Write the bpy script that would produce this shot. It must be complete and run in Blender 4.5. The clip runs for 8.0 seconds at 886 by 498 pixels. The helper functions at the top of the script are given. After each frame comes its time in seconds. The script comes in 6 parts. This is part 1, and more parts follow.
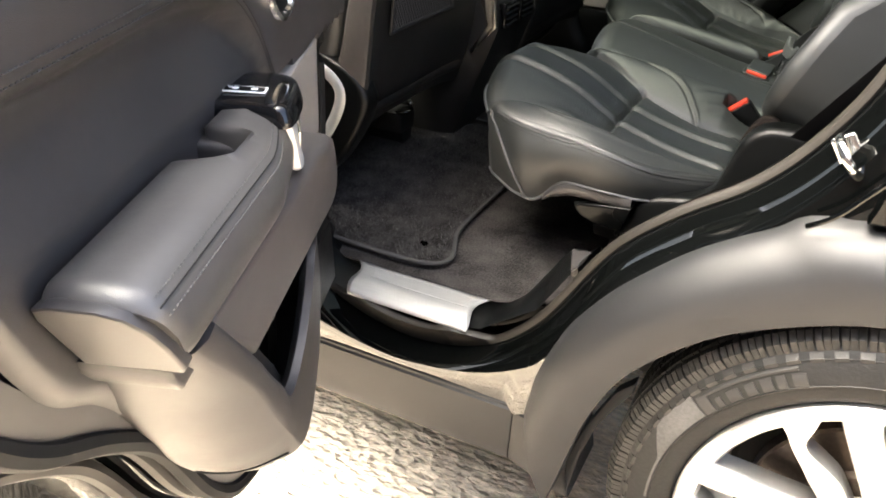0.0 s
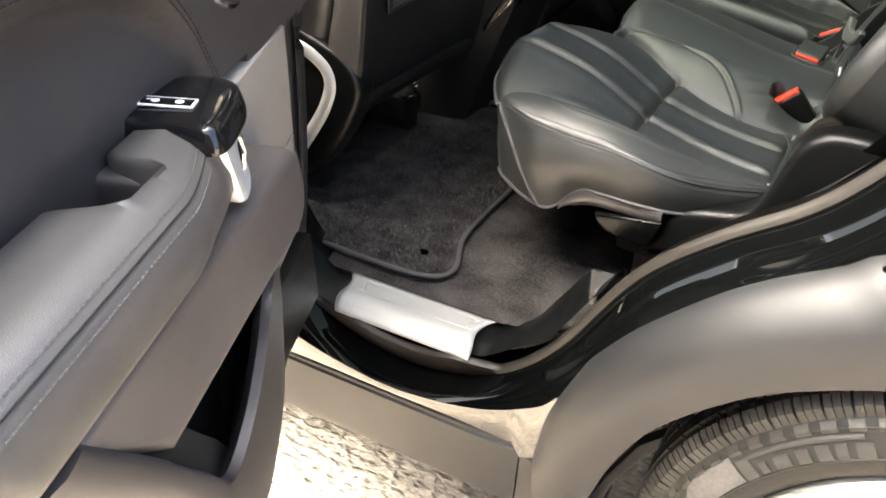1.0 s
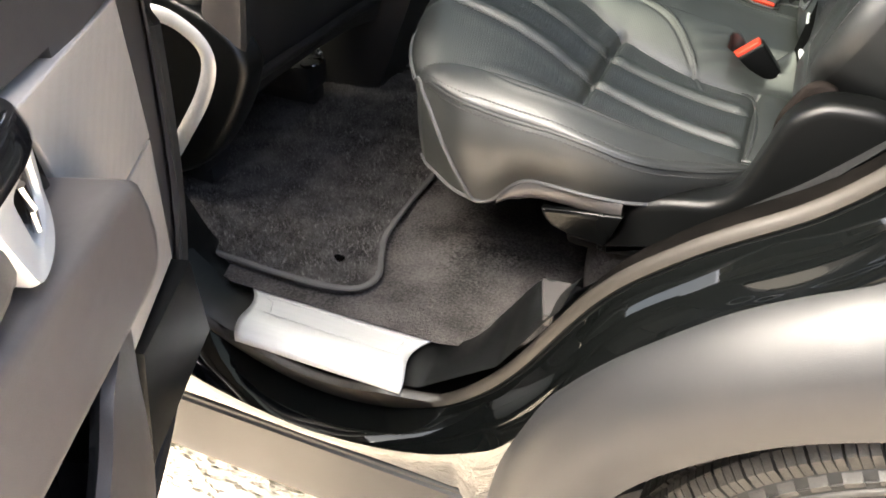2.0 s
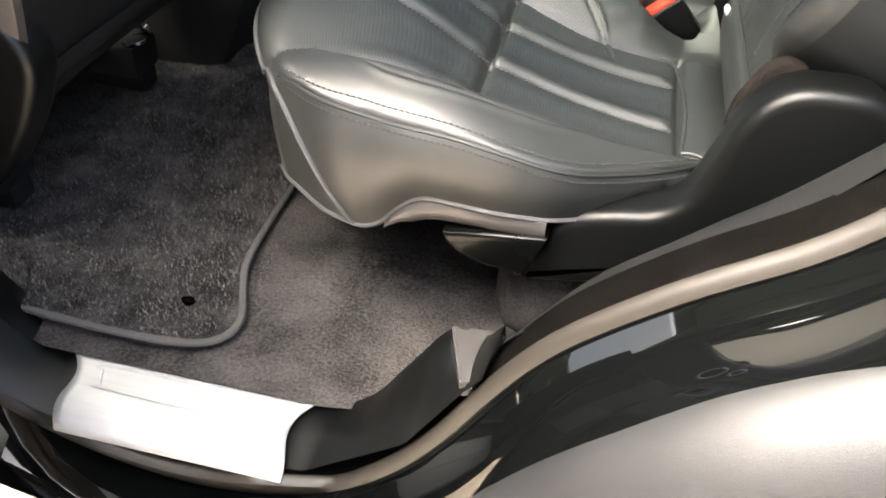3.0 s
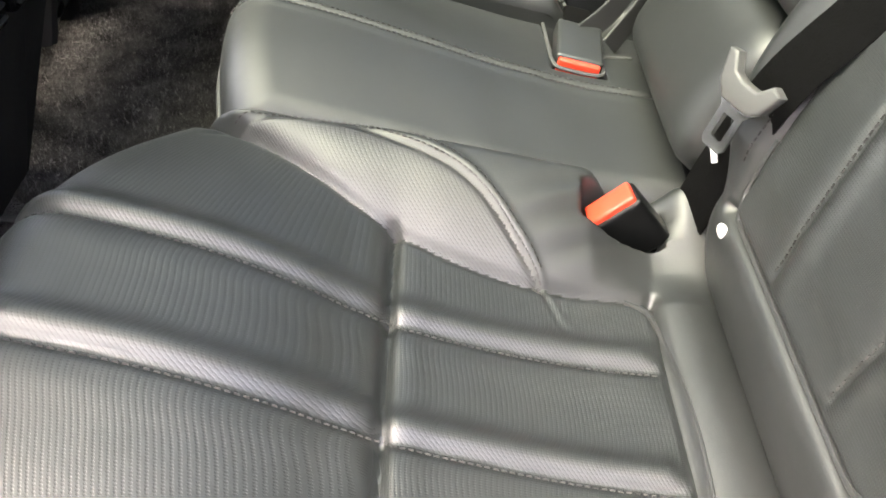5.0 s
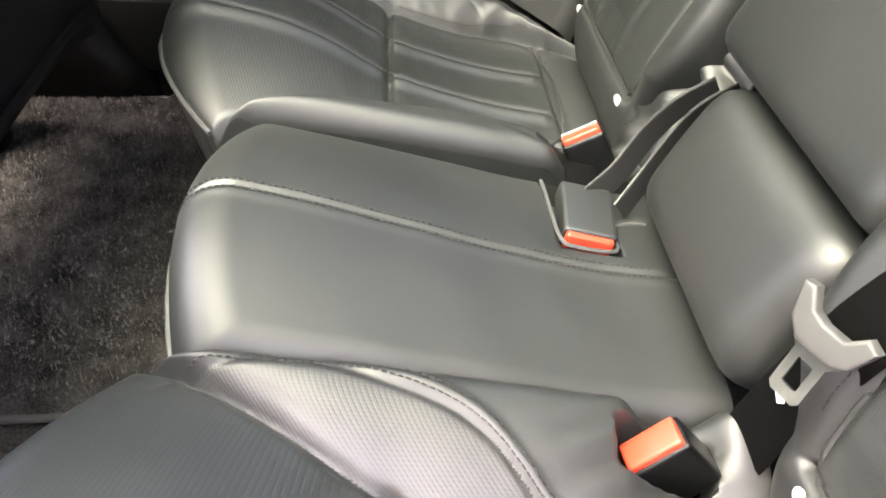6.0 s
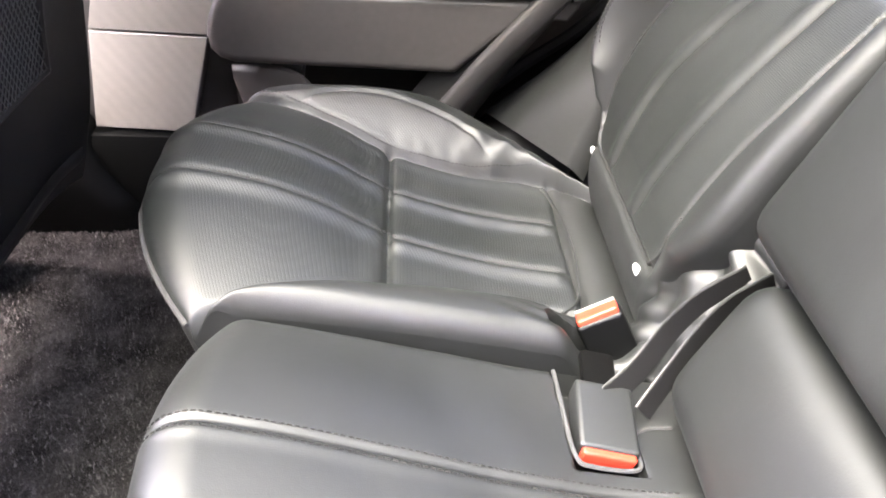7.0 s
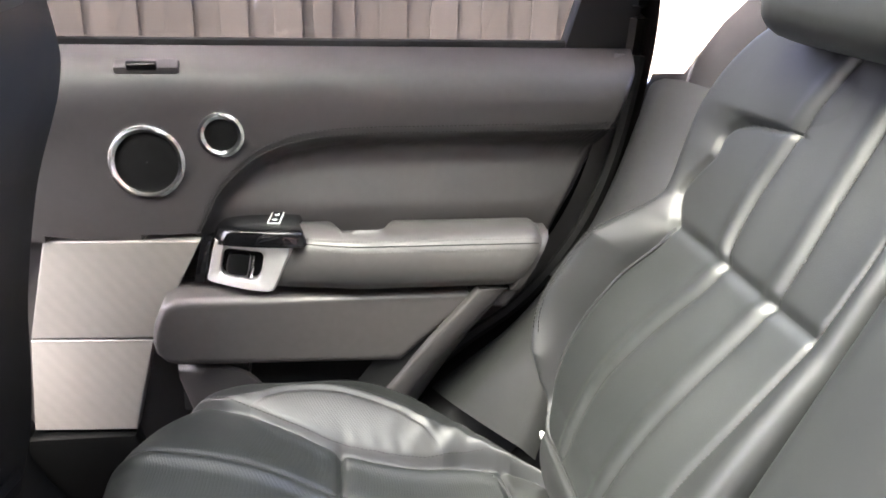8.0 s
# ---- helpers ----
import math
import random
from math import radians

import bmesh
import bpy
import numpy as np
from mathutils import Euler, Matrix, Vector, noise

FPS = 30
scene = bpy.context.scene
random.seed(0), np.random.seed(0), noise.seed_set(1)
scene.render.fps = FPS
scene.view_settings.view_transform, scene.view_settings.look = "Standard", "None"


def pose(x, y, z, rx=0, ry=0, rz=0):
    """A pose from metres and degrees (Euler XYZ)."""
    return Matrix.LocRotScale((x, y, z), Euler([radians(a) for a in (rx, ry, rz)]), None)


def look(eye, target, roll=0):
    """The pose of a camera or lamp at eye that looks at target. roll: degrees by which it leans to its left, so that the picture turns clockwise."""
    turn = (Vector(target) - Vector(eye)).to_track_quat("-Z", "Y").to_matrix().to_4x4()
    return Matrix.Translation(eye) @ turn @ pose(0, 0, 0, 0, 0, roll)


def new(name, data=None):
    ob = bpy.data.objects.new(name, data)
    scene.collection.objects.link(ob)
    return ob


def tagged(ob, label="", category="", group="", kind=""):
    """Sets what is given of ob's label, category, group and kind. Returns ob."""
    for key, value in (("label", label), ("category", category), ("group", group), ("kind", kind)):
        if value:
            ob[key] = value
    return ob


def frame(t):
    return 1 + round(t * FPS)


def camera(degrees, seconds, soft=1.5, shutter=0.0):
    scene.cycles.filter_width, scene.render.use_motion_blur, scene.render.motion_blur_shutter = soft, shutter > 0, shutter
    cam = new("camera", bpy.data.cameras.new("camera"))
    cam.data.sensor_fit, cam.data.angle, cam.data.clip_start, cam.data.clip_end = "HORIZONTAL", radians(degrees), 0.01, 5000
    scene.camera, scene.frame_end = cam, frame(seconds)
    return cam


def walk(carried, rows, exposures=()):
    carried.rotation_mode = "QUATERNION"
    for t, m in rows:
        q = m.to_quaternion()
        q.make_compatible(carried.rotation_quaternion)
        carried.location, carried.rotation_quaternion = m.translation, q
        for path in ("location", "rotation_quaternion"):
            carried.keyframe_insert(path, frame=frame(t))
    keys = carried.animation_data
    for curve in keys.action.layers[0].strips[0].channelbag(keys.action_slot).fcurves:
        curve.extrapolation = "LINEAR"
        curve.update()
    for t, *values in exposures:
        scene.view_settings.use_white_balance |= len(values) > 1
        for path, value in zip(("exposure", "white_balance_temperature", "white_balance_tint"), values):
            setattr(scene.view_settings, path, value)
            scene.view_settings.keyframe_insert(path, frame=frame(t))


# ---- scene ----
import functools

cam = camera(56.75, 8.0, soft=1.8)
PATH = [
    (0, look((0.360, -1.983, 1.403), (-0.013, -1.199, 0.907), 2.80)),
    (0.5, look((0.328, -1.885, 1.383), (-0.046, -1.112, 0.871), 3.00)),
    (1, look((0.300, -1.779, 1.376), (-0.087, -1.027, 0.843), 2.54)),
    (1.5, look((0.269, -1.680, 1.348), (-0.105, -0.935, 0.796), 1.41)),
    (1.7, look((0.244, -1.629, 1.338), (-0.106, -0.879, 0.776), 1.43)),
    (2.8, look((0.123, -1.385, 1.265), (-0.030, -0.620, 0.640), 4.09)),
    (3, look((0.118, -1.326, 1.257), (-0.022, -0.561, 0.628), 4.04)),
    (3.5, look((0.118, -1.155, 1.248), (0.013, -0.406, 0.593), 4.51)),
    (4, look((0.112, -1.037, 1.253), (0.018, -0.302, 0.582), 4.00)),
    (4.5, look((0.079, -0.918, 1.256), (0.021, -0.181, 0.583), 2.83)),
    (4.7, look((0.051, -0.859, 1.269), (0.034, -0.120, 0.595), 3.32)),
    (5.8, look((-0.024, -0.616, 1.300), (0.067, 0.151, 0.665), 5.21)),
    (6, look((-0.017, -0.581, 1.308), (0.069, 0.199, 0.688), 5.01)),
    (6.5, look((0.015, -0.506, 1.338), (0.073, 0.296, 0.744), 3.96)),
    (7, look((0.005, -0.434, 1.365), (0.067, 0.389, 0.801), 3.46)),
    (7.5, look((-0.018, -0.388, 1.450), (0.075, 0.489, 0.978), 2.53)),
    (8, look((-0.003, -0.381, 1.500), (0.129, 0.542, 1.139), 1.53)),
]
walk(cam, PATH, [(0, 3.80, 6700, 5), (1.5, 4.20, 6700, 5), (3.0, 4.64, 6750, 7), (3.5, 4.86, 6800, 8), (4.0, 5.20, 6850, 10), (4.5, 5.26, 6900, 11), (6.0, 5.62, 6900, 17), (6.6, 5.94, 6500, 25), (7.2, 6.22, 6450, 26), (8.0, 6.10, 6350, 21)])

# ---- world and sun: bright, hazy daylight ----
SUN_EL, SUN_AZ = 63.0, 245.0
world = bpy.data.worlds.new("hazy_sky")
scene.world = world
world.use_nodes = True
wn = world.node_tree
sky = wn.nodes.new("ShaderNodeTexSky")
sky.sky_type = "NISHITA"
sky.sun_disc = False
sky.sun_elevation, sky.sun_rotation = radians(SUN_EL), radians(SUN_AZ)
sky.air_density, sky.dust_density, sky.ozone_density = 0.6, 7.0, 0.6
wn.links.new(sky.outputs["Color"], wn.nodes["Background"].inputs["Color"])
wn.nodes["Background"].inputs["Strength"].default_value = 0.15
sun = new("sun", bpy.data.lights.new("sun", "SUN"))
sun.data.energy, sun.data.angle, sun.data.color = 1.7, radians(60), (1.0, 0.95, 0.88)
_az = radians(SUN_AZ)
sun.matrix_basis = look((math.sin(_az) * math.cos(radians(SUN_EL)) * 20, math.cos(_az) * math.cos(radians(SUN_EL)) * 20, math.sin(radians(SUN_EL)) * 20), (0, 0, 0))


# ---- materials ----
def mat(name, col, rough=0.5, metal=0.0, vary=0.15, scale=(6.0, 90.0), bump=(), coat=0.0, dots=0.0, rvary=0.12, spec=0.5, rand=0.0, span=0.4, stretch=None, hole=0.42):
    """bump: pairs (kind, scale, distance in metres) with kind 'n' noise or 'v' voronoi cells; dots: pitch of a punched grid."""
    m = bpy.data.materials.new(name)
    m.use_nodes = True
    nt = m.node_tree
    N, Lk = nt.nodes, nt.links
    b = N["Principled BSDF"]
    b.inputs["Metallic"].default_value = metal
    b.inputs["Specular IOR Level"].default_value = spec
    b.inputs["Coat Weight"].default_value = coat
    b.inputs["Coat Roughness"].default_value = 0.03
    tc = N.new("ShaderNodeTexCoord")
    if stretch:
        mp = N.new("ShaderNodeMapping")
        mp.inputs["Scale"].default_value = stretch
        Lk.new(tc.outputs["Object"], mp.inputs["Vector"])
        vec = mp.outputs["Vector"]
    else:
        vec = tc.outputs["Object"]
    n1, n2 = N.new("ShaderNodeTexNoise"), N.new("ShaderNodeTexNoise")
    for n, s in ((n1, scale[0]), (n2, scale[1])):
        n.inputs["Scale"].default_value = s
        n.inputs["Detail"].default_value = 5
        Lk.new(vec, n.inputs["Vector"])
    add = N.new("ShaderNodeMath")
    add.operation = "ADD"
    Lk.new(n1.outputs["Fac"], add.inputs[0])
    Lk.new(n2.outputs["Fac"], add.inputs[1])
    mr = N.new("ShaderNodeMapRange")
    mr.inputs["From Min"].default_value, mr.inputs["From Max"].default_value = 1 - span, 1 + span
    mr.inputs["To Min"].default_value, mr.inputs["To Max"].default_value = 1 - vary, 1 + vary
    Lk.new(add.outputs[0], mr.inputs["Value"])
    fac = mr.outputs["Result"]
    if rand:
        oi = N.new("ShaderNodeObjectInfo")
        rr = N.new("ShaderNodeMapRange")
        rr.inputs["To Min"].default_value, rr.inputs["To Max"].default_value = 1 - rand, 1 + rand
        Lk.new(oi.outputs["Random"], rr.inputs["Value"])
        mu = N.new("ShaderNodeMath")
        mu.operation = "MULTIPLY"
        Lk.new(fac, mu.inputs[0])
        Lk.new(rr.outputs["Result"], mu.inputs[1])
        fac = mu.outputs[0]
    height = None
    if dots:
        sx = N.new("ShaderNodeSeparateXYZ")
        Lk.new(tc.outputs["Object"], sx.inputs["Vector"])
        ss = []
        zz = N.new("ShaderNodeMath")
        zz.operation = "ADD"
        Lk.new(sx.outputs["X"], zz.inputs[0])
        Lk.new(sx.outputs["Z"], zz.inputs[1])
        for o, pitch in ((zz.outputs[0], dots), (sx.outputs["Y"], dots * 0.7)):
            k = N.new("ShaderNodeMath")
            k.operation = "MULTIPLY"
            k.inputs[1].default_value = 2 * math.pi / pitch
            Lk.new(o, k.inputs[0])
            s = N.new("ShaderNodeMath")
            s.operation = "SINE"
            Lk.new(k.outputs[0], s.inputs[0])
            ss.append(s)
        pr = N.new("ShaderNodeMath")
        pr.operation = "MULTIPLY_ADD"
        pr.inputs[1].default_value = 0.42
        Lk.new(ss[1].outputs[0], pr.inputs[0])
        Lk.new(ss[0].outputs[0], pr.inputs[2])
        th = N.new("ShaderNodeMapRange")
        th.inputs["From Min"].default_value, th.inputs["From Max"].default_value = 0.1, 1.0
        th.inputs["To Min"].default_value, th.inputs["To Max"].default_value = 1.0, hole
        Lk.new(pr.outputs[0], th.inputs["Value"])
        mu = N.new("ShaderNodeMath")
        mu.operation = "MULTIPLY"
        Lk.new(fac, mu.inputs[0])
        Lk.new(th.outputs["Result"], mu.inputs[1])
        fac = mu.outputs[0]
        height = th.outputs["Result"]
    rgb = N.new("ShaderNodeMix")
    rgb.data_type = "RGBA"
    rgb.blend_type = "MULTIPLY"
    rgb.inputs["Factor"].default_value = 1.0
    rgb.inputs[6].default_value = (*col, 1)
    Lk.new(fac, rgb.inputs[7])
    Lk.new(rgb.outputs[2], b.inputs["Base Color"])
    r2 = N.new("ShaderNodeMapRange")
    r2.inputs["From Min"].default_value, r2.inputs["From Max"].default_value = 0.3, 0.7
    r2.inputs["To Min"].default_value, r2.inputs["To Max"].default_value = max(0.02, rough * (1 - rvary)), min(1, rough * (1 + rvary))
    Lk.new(n1.outputs["Fac"], r2.inputs["Value"])
    Lk.new(r2.outputs["Result"], b.inputs["Roughness"])
    prev = None
    if height is not None:
        bp = N.new("ShaderNodeBump")
        bp.inputs["Distance"].default_value = 0.00022 / (1 - hole) * 0.50
        Lk.new(height, bp.inputs["Height"])
        prev = bp
    for kind, s, dist in bump:
        tx = N.new("ShaderNodeTexNoise" if kind == "n" else "ShaderNodeTexVoronoi")
        tx.inputs["Scale"].default_value = s
        if kind == "n":
            tx.inputs["Detail"].default_value = 4
        Lk.new(vec, tx.inputs["Vector"])
        bp = N.new("ShaderNodeBump")
        bp.inputs["Distance"].default_value = dist
        Lk.new(tx.outputs["Fac" if kind == "n" else "Distance"], bp.inputs["Height"])
        if prev:
            Lk.new(prev.outputs["Normal"], bp.inputs["Normal"])
        prev = bp
    if prev:
        Lk.new(prev.outputs["Normal"], b.inputs["Normal"])
    return m


def glass_mat(name, tint, rough=0.0):
    m = bpy.data.materials.new(name)
    m.use_nodes = True
    nt = m.node_tree
    nt.nodes.remove(nt.nodes["Principled BSDF"])
    tr, gl = nt.nodes.new("ShaderNodeBsdfTransparent"), nt.nodes.new("ShaderNodeBsdfGlossy")
    tr.inputs["Color"].default_value = (*tint, 1)
    gl.inputs["Roughness"].default_value = rough
    mx, fr = nt.nodes.new("ShaderNodeMixShader"), nt.nodes.new("ShaderNodeFresnel")
    fr.inputs["IOR"].default_value = 1.32
    nt.links.new(fr.outputs[0], mx.inputs[0])
    nt.links.new(tr.outputs[0], mx.inputs[1])
    nt.links.new(gl.outputs[0], mx.inputs[2])
    nt.links.new(mx.outputs[0], nt.nodes["Material Output"].inputs["Surface"])
    return m


M_LEATHER = mat("black_leather", (0.0078, 0.0090, 0.0088), 0.51, vary=0.14, spec=0.80, bump=(("v", 900, 0.00006), ("n", 18, 0.0007)))
M_PERF = mat("perforated_leather", (0.0118, 0.0138, 0.0133), 0.48, vary=0.12, spec=0.80, dots=0.0028, hole=0.54, bump=(("n", 12, 0.0006),))
M_PERF_SIDE = mat("fine_perforated_leather", (0.022, 0.022, 0.0215), 0.50, vary=0.12, spec=0.85, dots=0.0036, hole=0.5, bump=(("n", 12, 0.0008),))
M_PIPING = mat("grey_piping", (0.050, 0.050, 0.050), 0.5)
M_CORD = mat("dark_piping", (0.022, 0.023, 0.023), 0.4)
M_THREAD = mat("grey_thread", (0.025, 0.025, 0.0245), 0.8, spec=0.2)
M_THREAD2 = mat("pale_thread", (0.06, 0.06, 0.059), 0.7, spec=0.3)
M_HOLE = mat("empty_hole", (0.002, 0.002, 0.002), 1.0, spec=0.0)
M_TRIM = mat("soft_black_trim", (0.026, 0.0238, 0.0236), 0.43, spec=0.62, bump=(("v", 1100, 0.0001), ("n", 14, 0.0006)))
M_PLASTIC = mat("black_grained_plastic", (0.0018, 0.0020, 0.0020), 0.34, spec=0.28, bump=(("v", 1100, 0.00015),))
M_LEVER = mat("black_lever_plastic", (0.0012, 0.0013, 0.0013), 0.26, spec=0.16)
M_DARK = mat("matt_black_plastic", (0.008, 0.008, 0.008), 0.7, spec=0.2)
M_ARM = mat("grey_black_vinyl", (0.045, 0.0425, 0.0412), 0.42, spec=0.7, bump=(("v", 1000, 0.0001), ("n", 20, 0.0006)))
M_GLOSS = mat("piano_black", (0.004, 0.004, 0.0045), 0.05, vary=0.05, spec=0.4, rvary=0.3)
M_PAINT = mat("black_car_paint", (0.0012, 0.0014, 0.0014), 0.03, vary=0.05, spec=0.26, rvary=0.2)
M_CLAD = mat("grey_satin_cladding", (0.0105, 0.0107, 0.0117), 0.50, vary=0.08, spec=0.42, bump=(("v", 1300, 0.0001),))
M_RUBBER = mat("rubber_seal", (0.016, 0.0138, 0.0115), 0.5, vary=0.2, spec=0.3)
M_FELT = mat("dusty_felt", (0.0022, 0.0019, 0.0017), 0.95, spec=0.02, vary=0.7, scale=(30, 500), bump=(("n", 500, 0.002),))
M_FELT2 = mat("worn_brown_felt", (0.010, 0.008, 0.007), 0.95, spec=0.05, vary=0.7, scale=(40, 500), bump=(("n", 500, 0.002),))
M_GREY = mat("silver_mesh_trim", (0.225, 0.210, 0.195), 0.45, metal=0.1, vary=0.06, dots=0.0024, hole=0.86)
M_BAND = mat("brown_grey_door_plastic", (0.050, 0.045, 0.0435), 0.46, spec=0.7, bump=(("v", 1100, 0.0001), ("n", 14, 0.0006)))
# far side's black plastic, paled in colour for the light it faces
M_PILLAR = mat("lit_grey_green_plastic", (0.0165, 0.0172, 0.0165), 0.46, spec=0.5, bump=(("v", 1100, 0.0001),))
M_HOUSE = mat("grey_side_plastic", (0.0075, 0.0075, 0.0078), 0.42, spec=0.35, bump=(("v", 1100, 0.00012),))
M_SATIN = mat("satin_silver", (0.60, 0.60, 0.59), 0.36, metal=0.6, vary=0.05)
M_STEEL = mat("brushed_steel", (0.48, 0.475, 0.46), 0.45, metal=0.6, vary=0.08, scale=(3, 300), rvary=0.3, stretch=(0.06, 1.0, 1.0))
M_CHROME = mat("satin_chrome", (0.72, 0.72, 0.71), 0.18, metal=1.0, vary=0.05)
M_CARPET = mat("dark_carpet", (0.046, 0.0415, 0.0395), 1.0, vary=0.6, span=0.22, scale=(14, 260), bump=(("n", 420, 0.004), ("n", 40, 0.004)), spec=0.1)
M_BIND = mat("grey_mat_binding", (0.055, 0.053, 0.051), 0.8, vary=0.15, scale=(30, 400), spec=0.2)
M_FIBRE = mat("pale_pile_fibre", (0.105, 0.098, 0.095), 0.95, vary=0.5, scale=(60, 600), spec=0.1)
M_MAT = mat("deep_pile_mat", (0.052, 0.0475, 0.0455), 1.0, vary=0.7, span=0.28, scale=(22, 420), bump=(("n", 400, 0.008), ("n", 90, 0.006)), spec=0.1)
M_RED = mat("red_button_plastic", (0.62, 0.048, 0.023), 0.34, vary=0.06)
M_WEB = mat("belt_webbing", (0.0022, 0.0022, 0.0022), 0.85, spec=0.05, vary=0.2, bump=(("n", 600, 0.0006),))
# the black webbing again, its colour raised to give the straps' grey sheen
M_STRAP = mat("sheen_strap", (0.0085, 0.0085, 0.0085), 0.55, spec=0.4, vary=0.2, bump=(("n", 600, 0.0003),))
M_WHITE = mat("white_button_plastic", (0.72, 0.72, 0.70), 0.35, vary=0.04)
M_SILVERP = mat("pale_silver_plastic", (0.40, 0.40, 0.39), 0.38, metal=0.4, vary=0.05)
M_TONGUE = mat("pale_grey_plastic", (0.062, 0.062, 0.060), 0.45, vary=0.05)
M_TYRE = mat("tyre_rubber", (0.0085, 0.0083, 0.0082), 0.55, spec=0.28, vary=0.3, scale=(8, 120), bump=(("n", 200, 0.0006),))
M_TYRE_MARK = mat("raised_sidewall_rubber", (0.022, 0.0215, 0.021), 0.5, vary=0.2, spec=0.3)
M_TREAD = mat("dusty_tread_rubber", (0.0115, 0.0107, 0.0096), 0.5, spec=0.45, vary=0.5, scale=(14, 160), bump=(("n", 260, 0.0008),), rand=0.25)
M_SCUFF = mat("scuffed_rubber", (0.055, 0.0535, 0.052), 0.6, spec=0.35, vary=0.35, scale=(20, 200), bump=(("n", 300, 0.0006),))
M_SILL = mat("mirror_black_sill", (0.0012, 0.0014, 0.0014), 0.05, vary=0.05, spec=1.0, coat=0.6, rvary=0.3)
M_SIDE = mat("brown_grey_seat_shell", (0.046, 0.041, 0.038), 0.5, vary=0.12, spec=0.4, bump=(("v", 1100, 0.0001),))
M_ALLOY = mat("silver_alloy", (0.56, 0.56, 0.55), 0.32, metal=0.9, vary=0.05)
M_DISC = mat("brake_disc_steel", (0.075, 0.060, 0.049), 0.4, metal=0.9, vary=0.35, scale=(10, 150))
M_GROUND = mat("rough_concrete", (0.72, 0.62, 0.49), 0.9, vary=0.4, span=0.3, scale=(5, 90), stretch=(0.5, 1.0, 1.0), bump=(("n", 110, 0.03), ("v", 50, 0.02)))
M_WOOD = mat("weathered_fence_board", (0.056, 0.0565, 0.0555), 0.85, vary=0.25, scale=(2.5, 40), bump=(("n", 60, 0.002),), rand=0.2)
M_BRICK = mat("dark_brick", (0.075, 0.055, 0.045), 0.9, vary=0.3, scale=(2, 30), bump=(("n", 40, 0.004),))
M_HEAD = mat("pale_headlining", (0.42, 0.40, 0.37), 0.95, vary=0.06)
M_MESH = mat("speaker_mesh", (0.006, 0.006, 0.006), 0.8, spec=0.1, vary=0.1, dots=0.003, hole=0.6)
M_BACK = mat("black_vinyl_back", (0.0085, 0.0082, 0.0080), 0.5, spec=0.4, bump=(("v", 1100, 0.00012),))
M_NET = mat("woven_net", (0.045, 0.045, 0.045), 0.6, spec=0.4, vary=0.1)
M_GLASS = glass_mat("window_glass", (0.50, 0.52, 0.50))
M_TINT = glass_mat("privacy_glass", (0.44, 0.43, 0.41))
M_PRIVACY = glass_mat("dark_privacy_glass", (0.32, 0.31, 0.295))
M_ROOF = glass_mat("roof_glass", (0.37, 0.395, 0.37))

UP = Vector((0, 0, 1))


# ---- building helpers ----
def finish(me, angle=40):
    for p in me.polygons:
        p.use_smooth = True
    me.set_sharp_from_angle(angle=radians(angle))


def thing(name, at, label, category, group="", turn=0.0, kind=""):
    """An Empty that parents the parts; their meshes are in the place's own metres, as if the thing were not turned."""
    ob = new(name)
    ob.empty_display_size = 0.05
    ob.matrix_basis = pose(*at, 0, 0, turn)
    ob["off"] = [-a for a in at]
    return tagged(ob, label, category, group, kind)


def part(name, bm, material, parent=None, label="", angle=40):
    me = bpy.data.meshes.new(name)
    if isinstance(bm, bmesh.types.BMesh):
        bm.to_mesh(me)
        bm.free()
    else:
        me.from_pydata(*bm)
    me.materials.append(material)
    finish(me, angle)
    ob = new(name, me)
    if parent:
        ob.parent = parent
        if "off" in parent.keys():
            ob.matrix_parent_inverse = Matrix.Translation(parent["off"])
    if label:
        ob["label"] = label
    return ob


def spl(xs, ys):
    """A smooth curve through points, as a function that takes arrays."""
    xs, ys = np.array(xs, float), np.array(ys, float)
    d = np.diff(ys) / np.diff(xs)
    m = np.concatenate([[d[0]], (d[1:] + d[:-1]) / 2, [d[-1]]])

    def f(x):
        x = np.clip(np.asarray(x, float), xs[0], xs[-1])
        i = np.clip(np.searchsorted(xs, x) - 1, 0, len(xs) - 2)
        h = xs[i + 1] - xs[i]
        t = (x - xs[i]) / h
        return (2 * t**3 - 3 * t**2 + 1) * ys[i] + (t**3 - 2 * t**2 + t) * h * m[i] + (-2 * t**3 + 3 * t**2) * ys[i + 1] + (t**3 - t**2) * h * m[i + 1]

    return f


def curve(pts, n=40, closed=False):
    """n points on a smooth line through pts."""
    P = [Vector(p) for p in pts]
    k = len(P)
    out = []
    segs = k if closed else k - 1
    for j in range(n):
        s = j / (n if closed else n - 1) * segs
        i = min(int(s), segs - 1)
        t = s - i
        if closed:
            a, b, c, d = (P[(i + o) % k] for o in (-1, 0, 1, 2))
        else:
            a, b, c, d = P[max(i - 1, 0)], P[i], P[i + 1], P[min(i + 2, k - 1)]
        out.append(0.5 * ((2 * b) + (c - a) * t + (2 * a - 5 * b + 4 * c - d) * t * t + (3 * b - a - 3 * c + d) * t**3))
    return out


def loft(bm, rings, closed=False, caps=False):
    vs = [[bm.verts.new(p) for p in r] for r in rings]
    for a, b in zip(vs, vs[1:]):
        n = len(a)
        for i in range(n if closed else n - 1):
            j = (i + 1) % n
            bm.faces.new((a[i], a[j], b[j], b[i]))
    if caps:
        bm.faces.new(vs[0][::-1])
        bm.faces.new(vs[-1])
    return bm


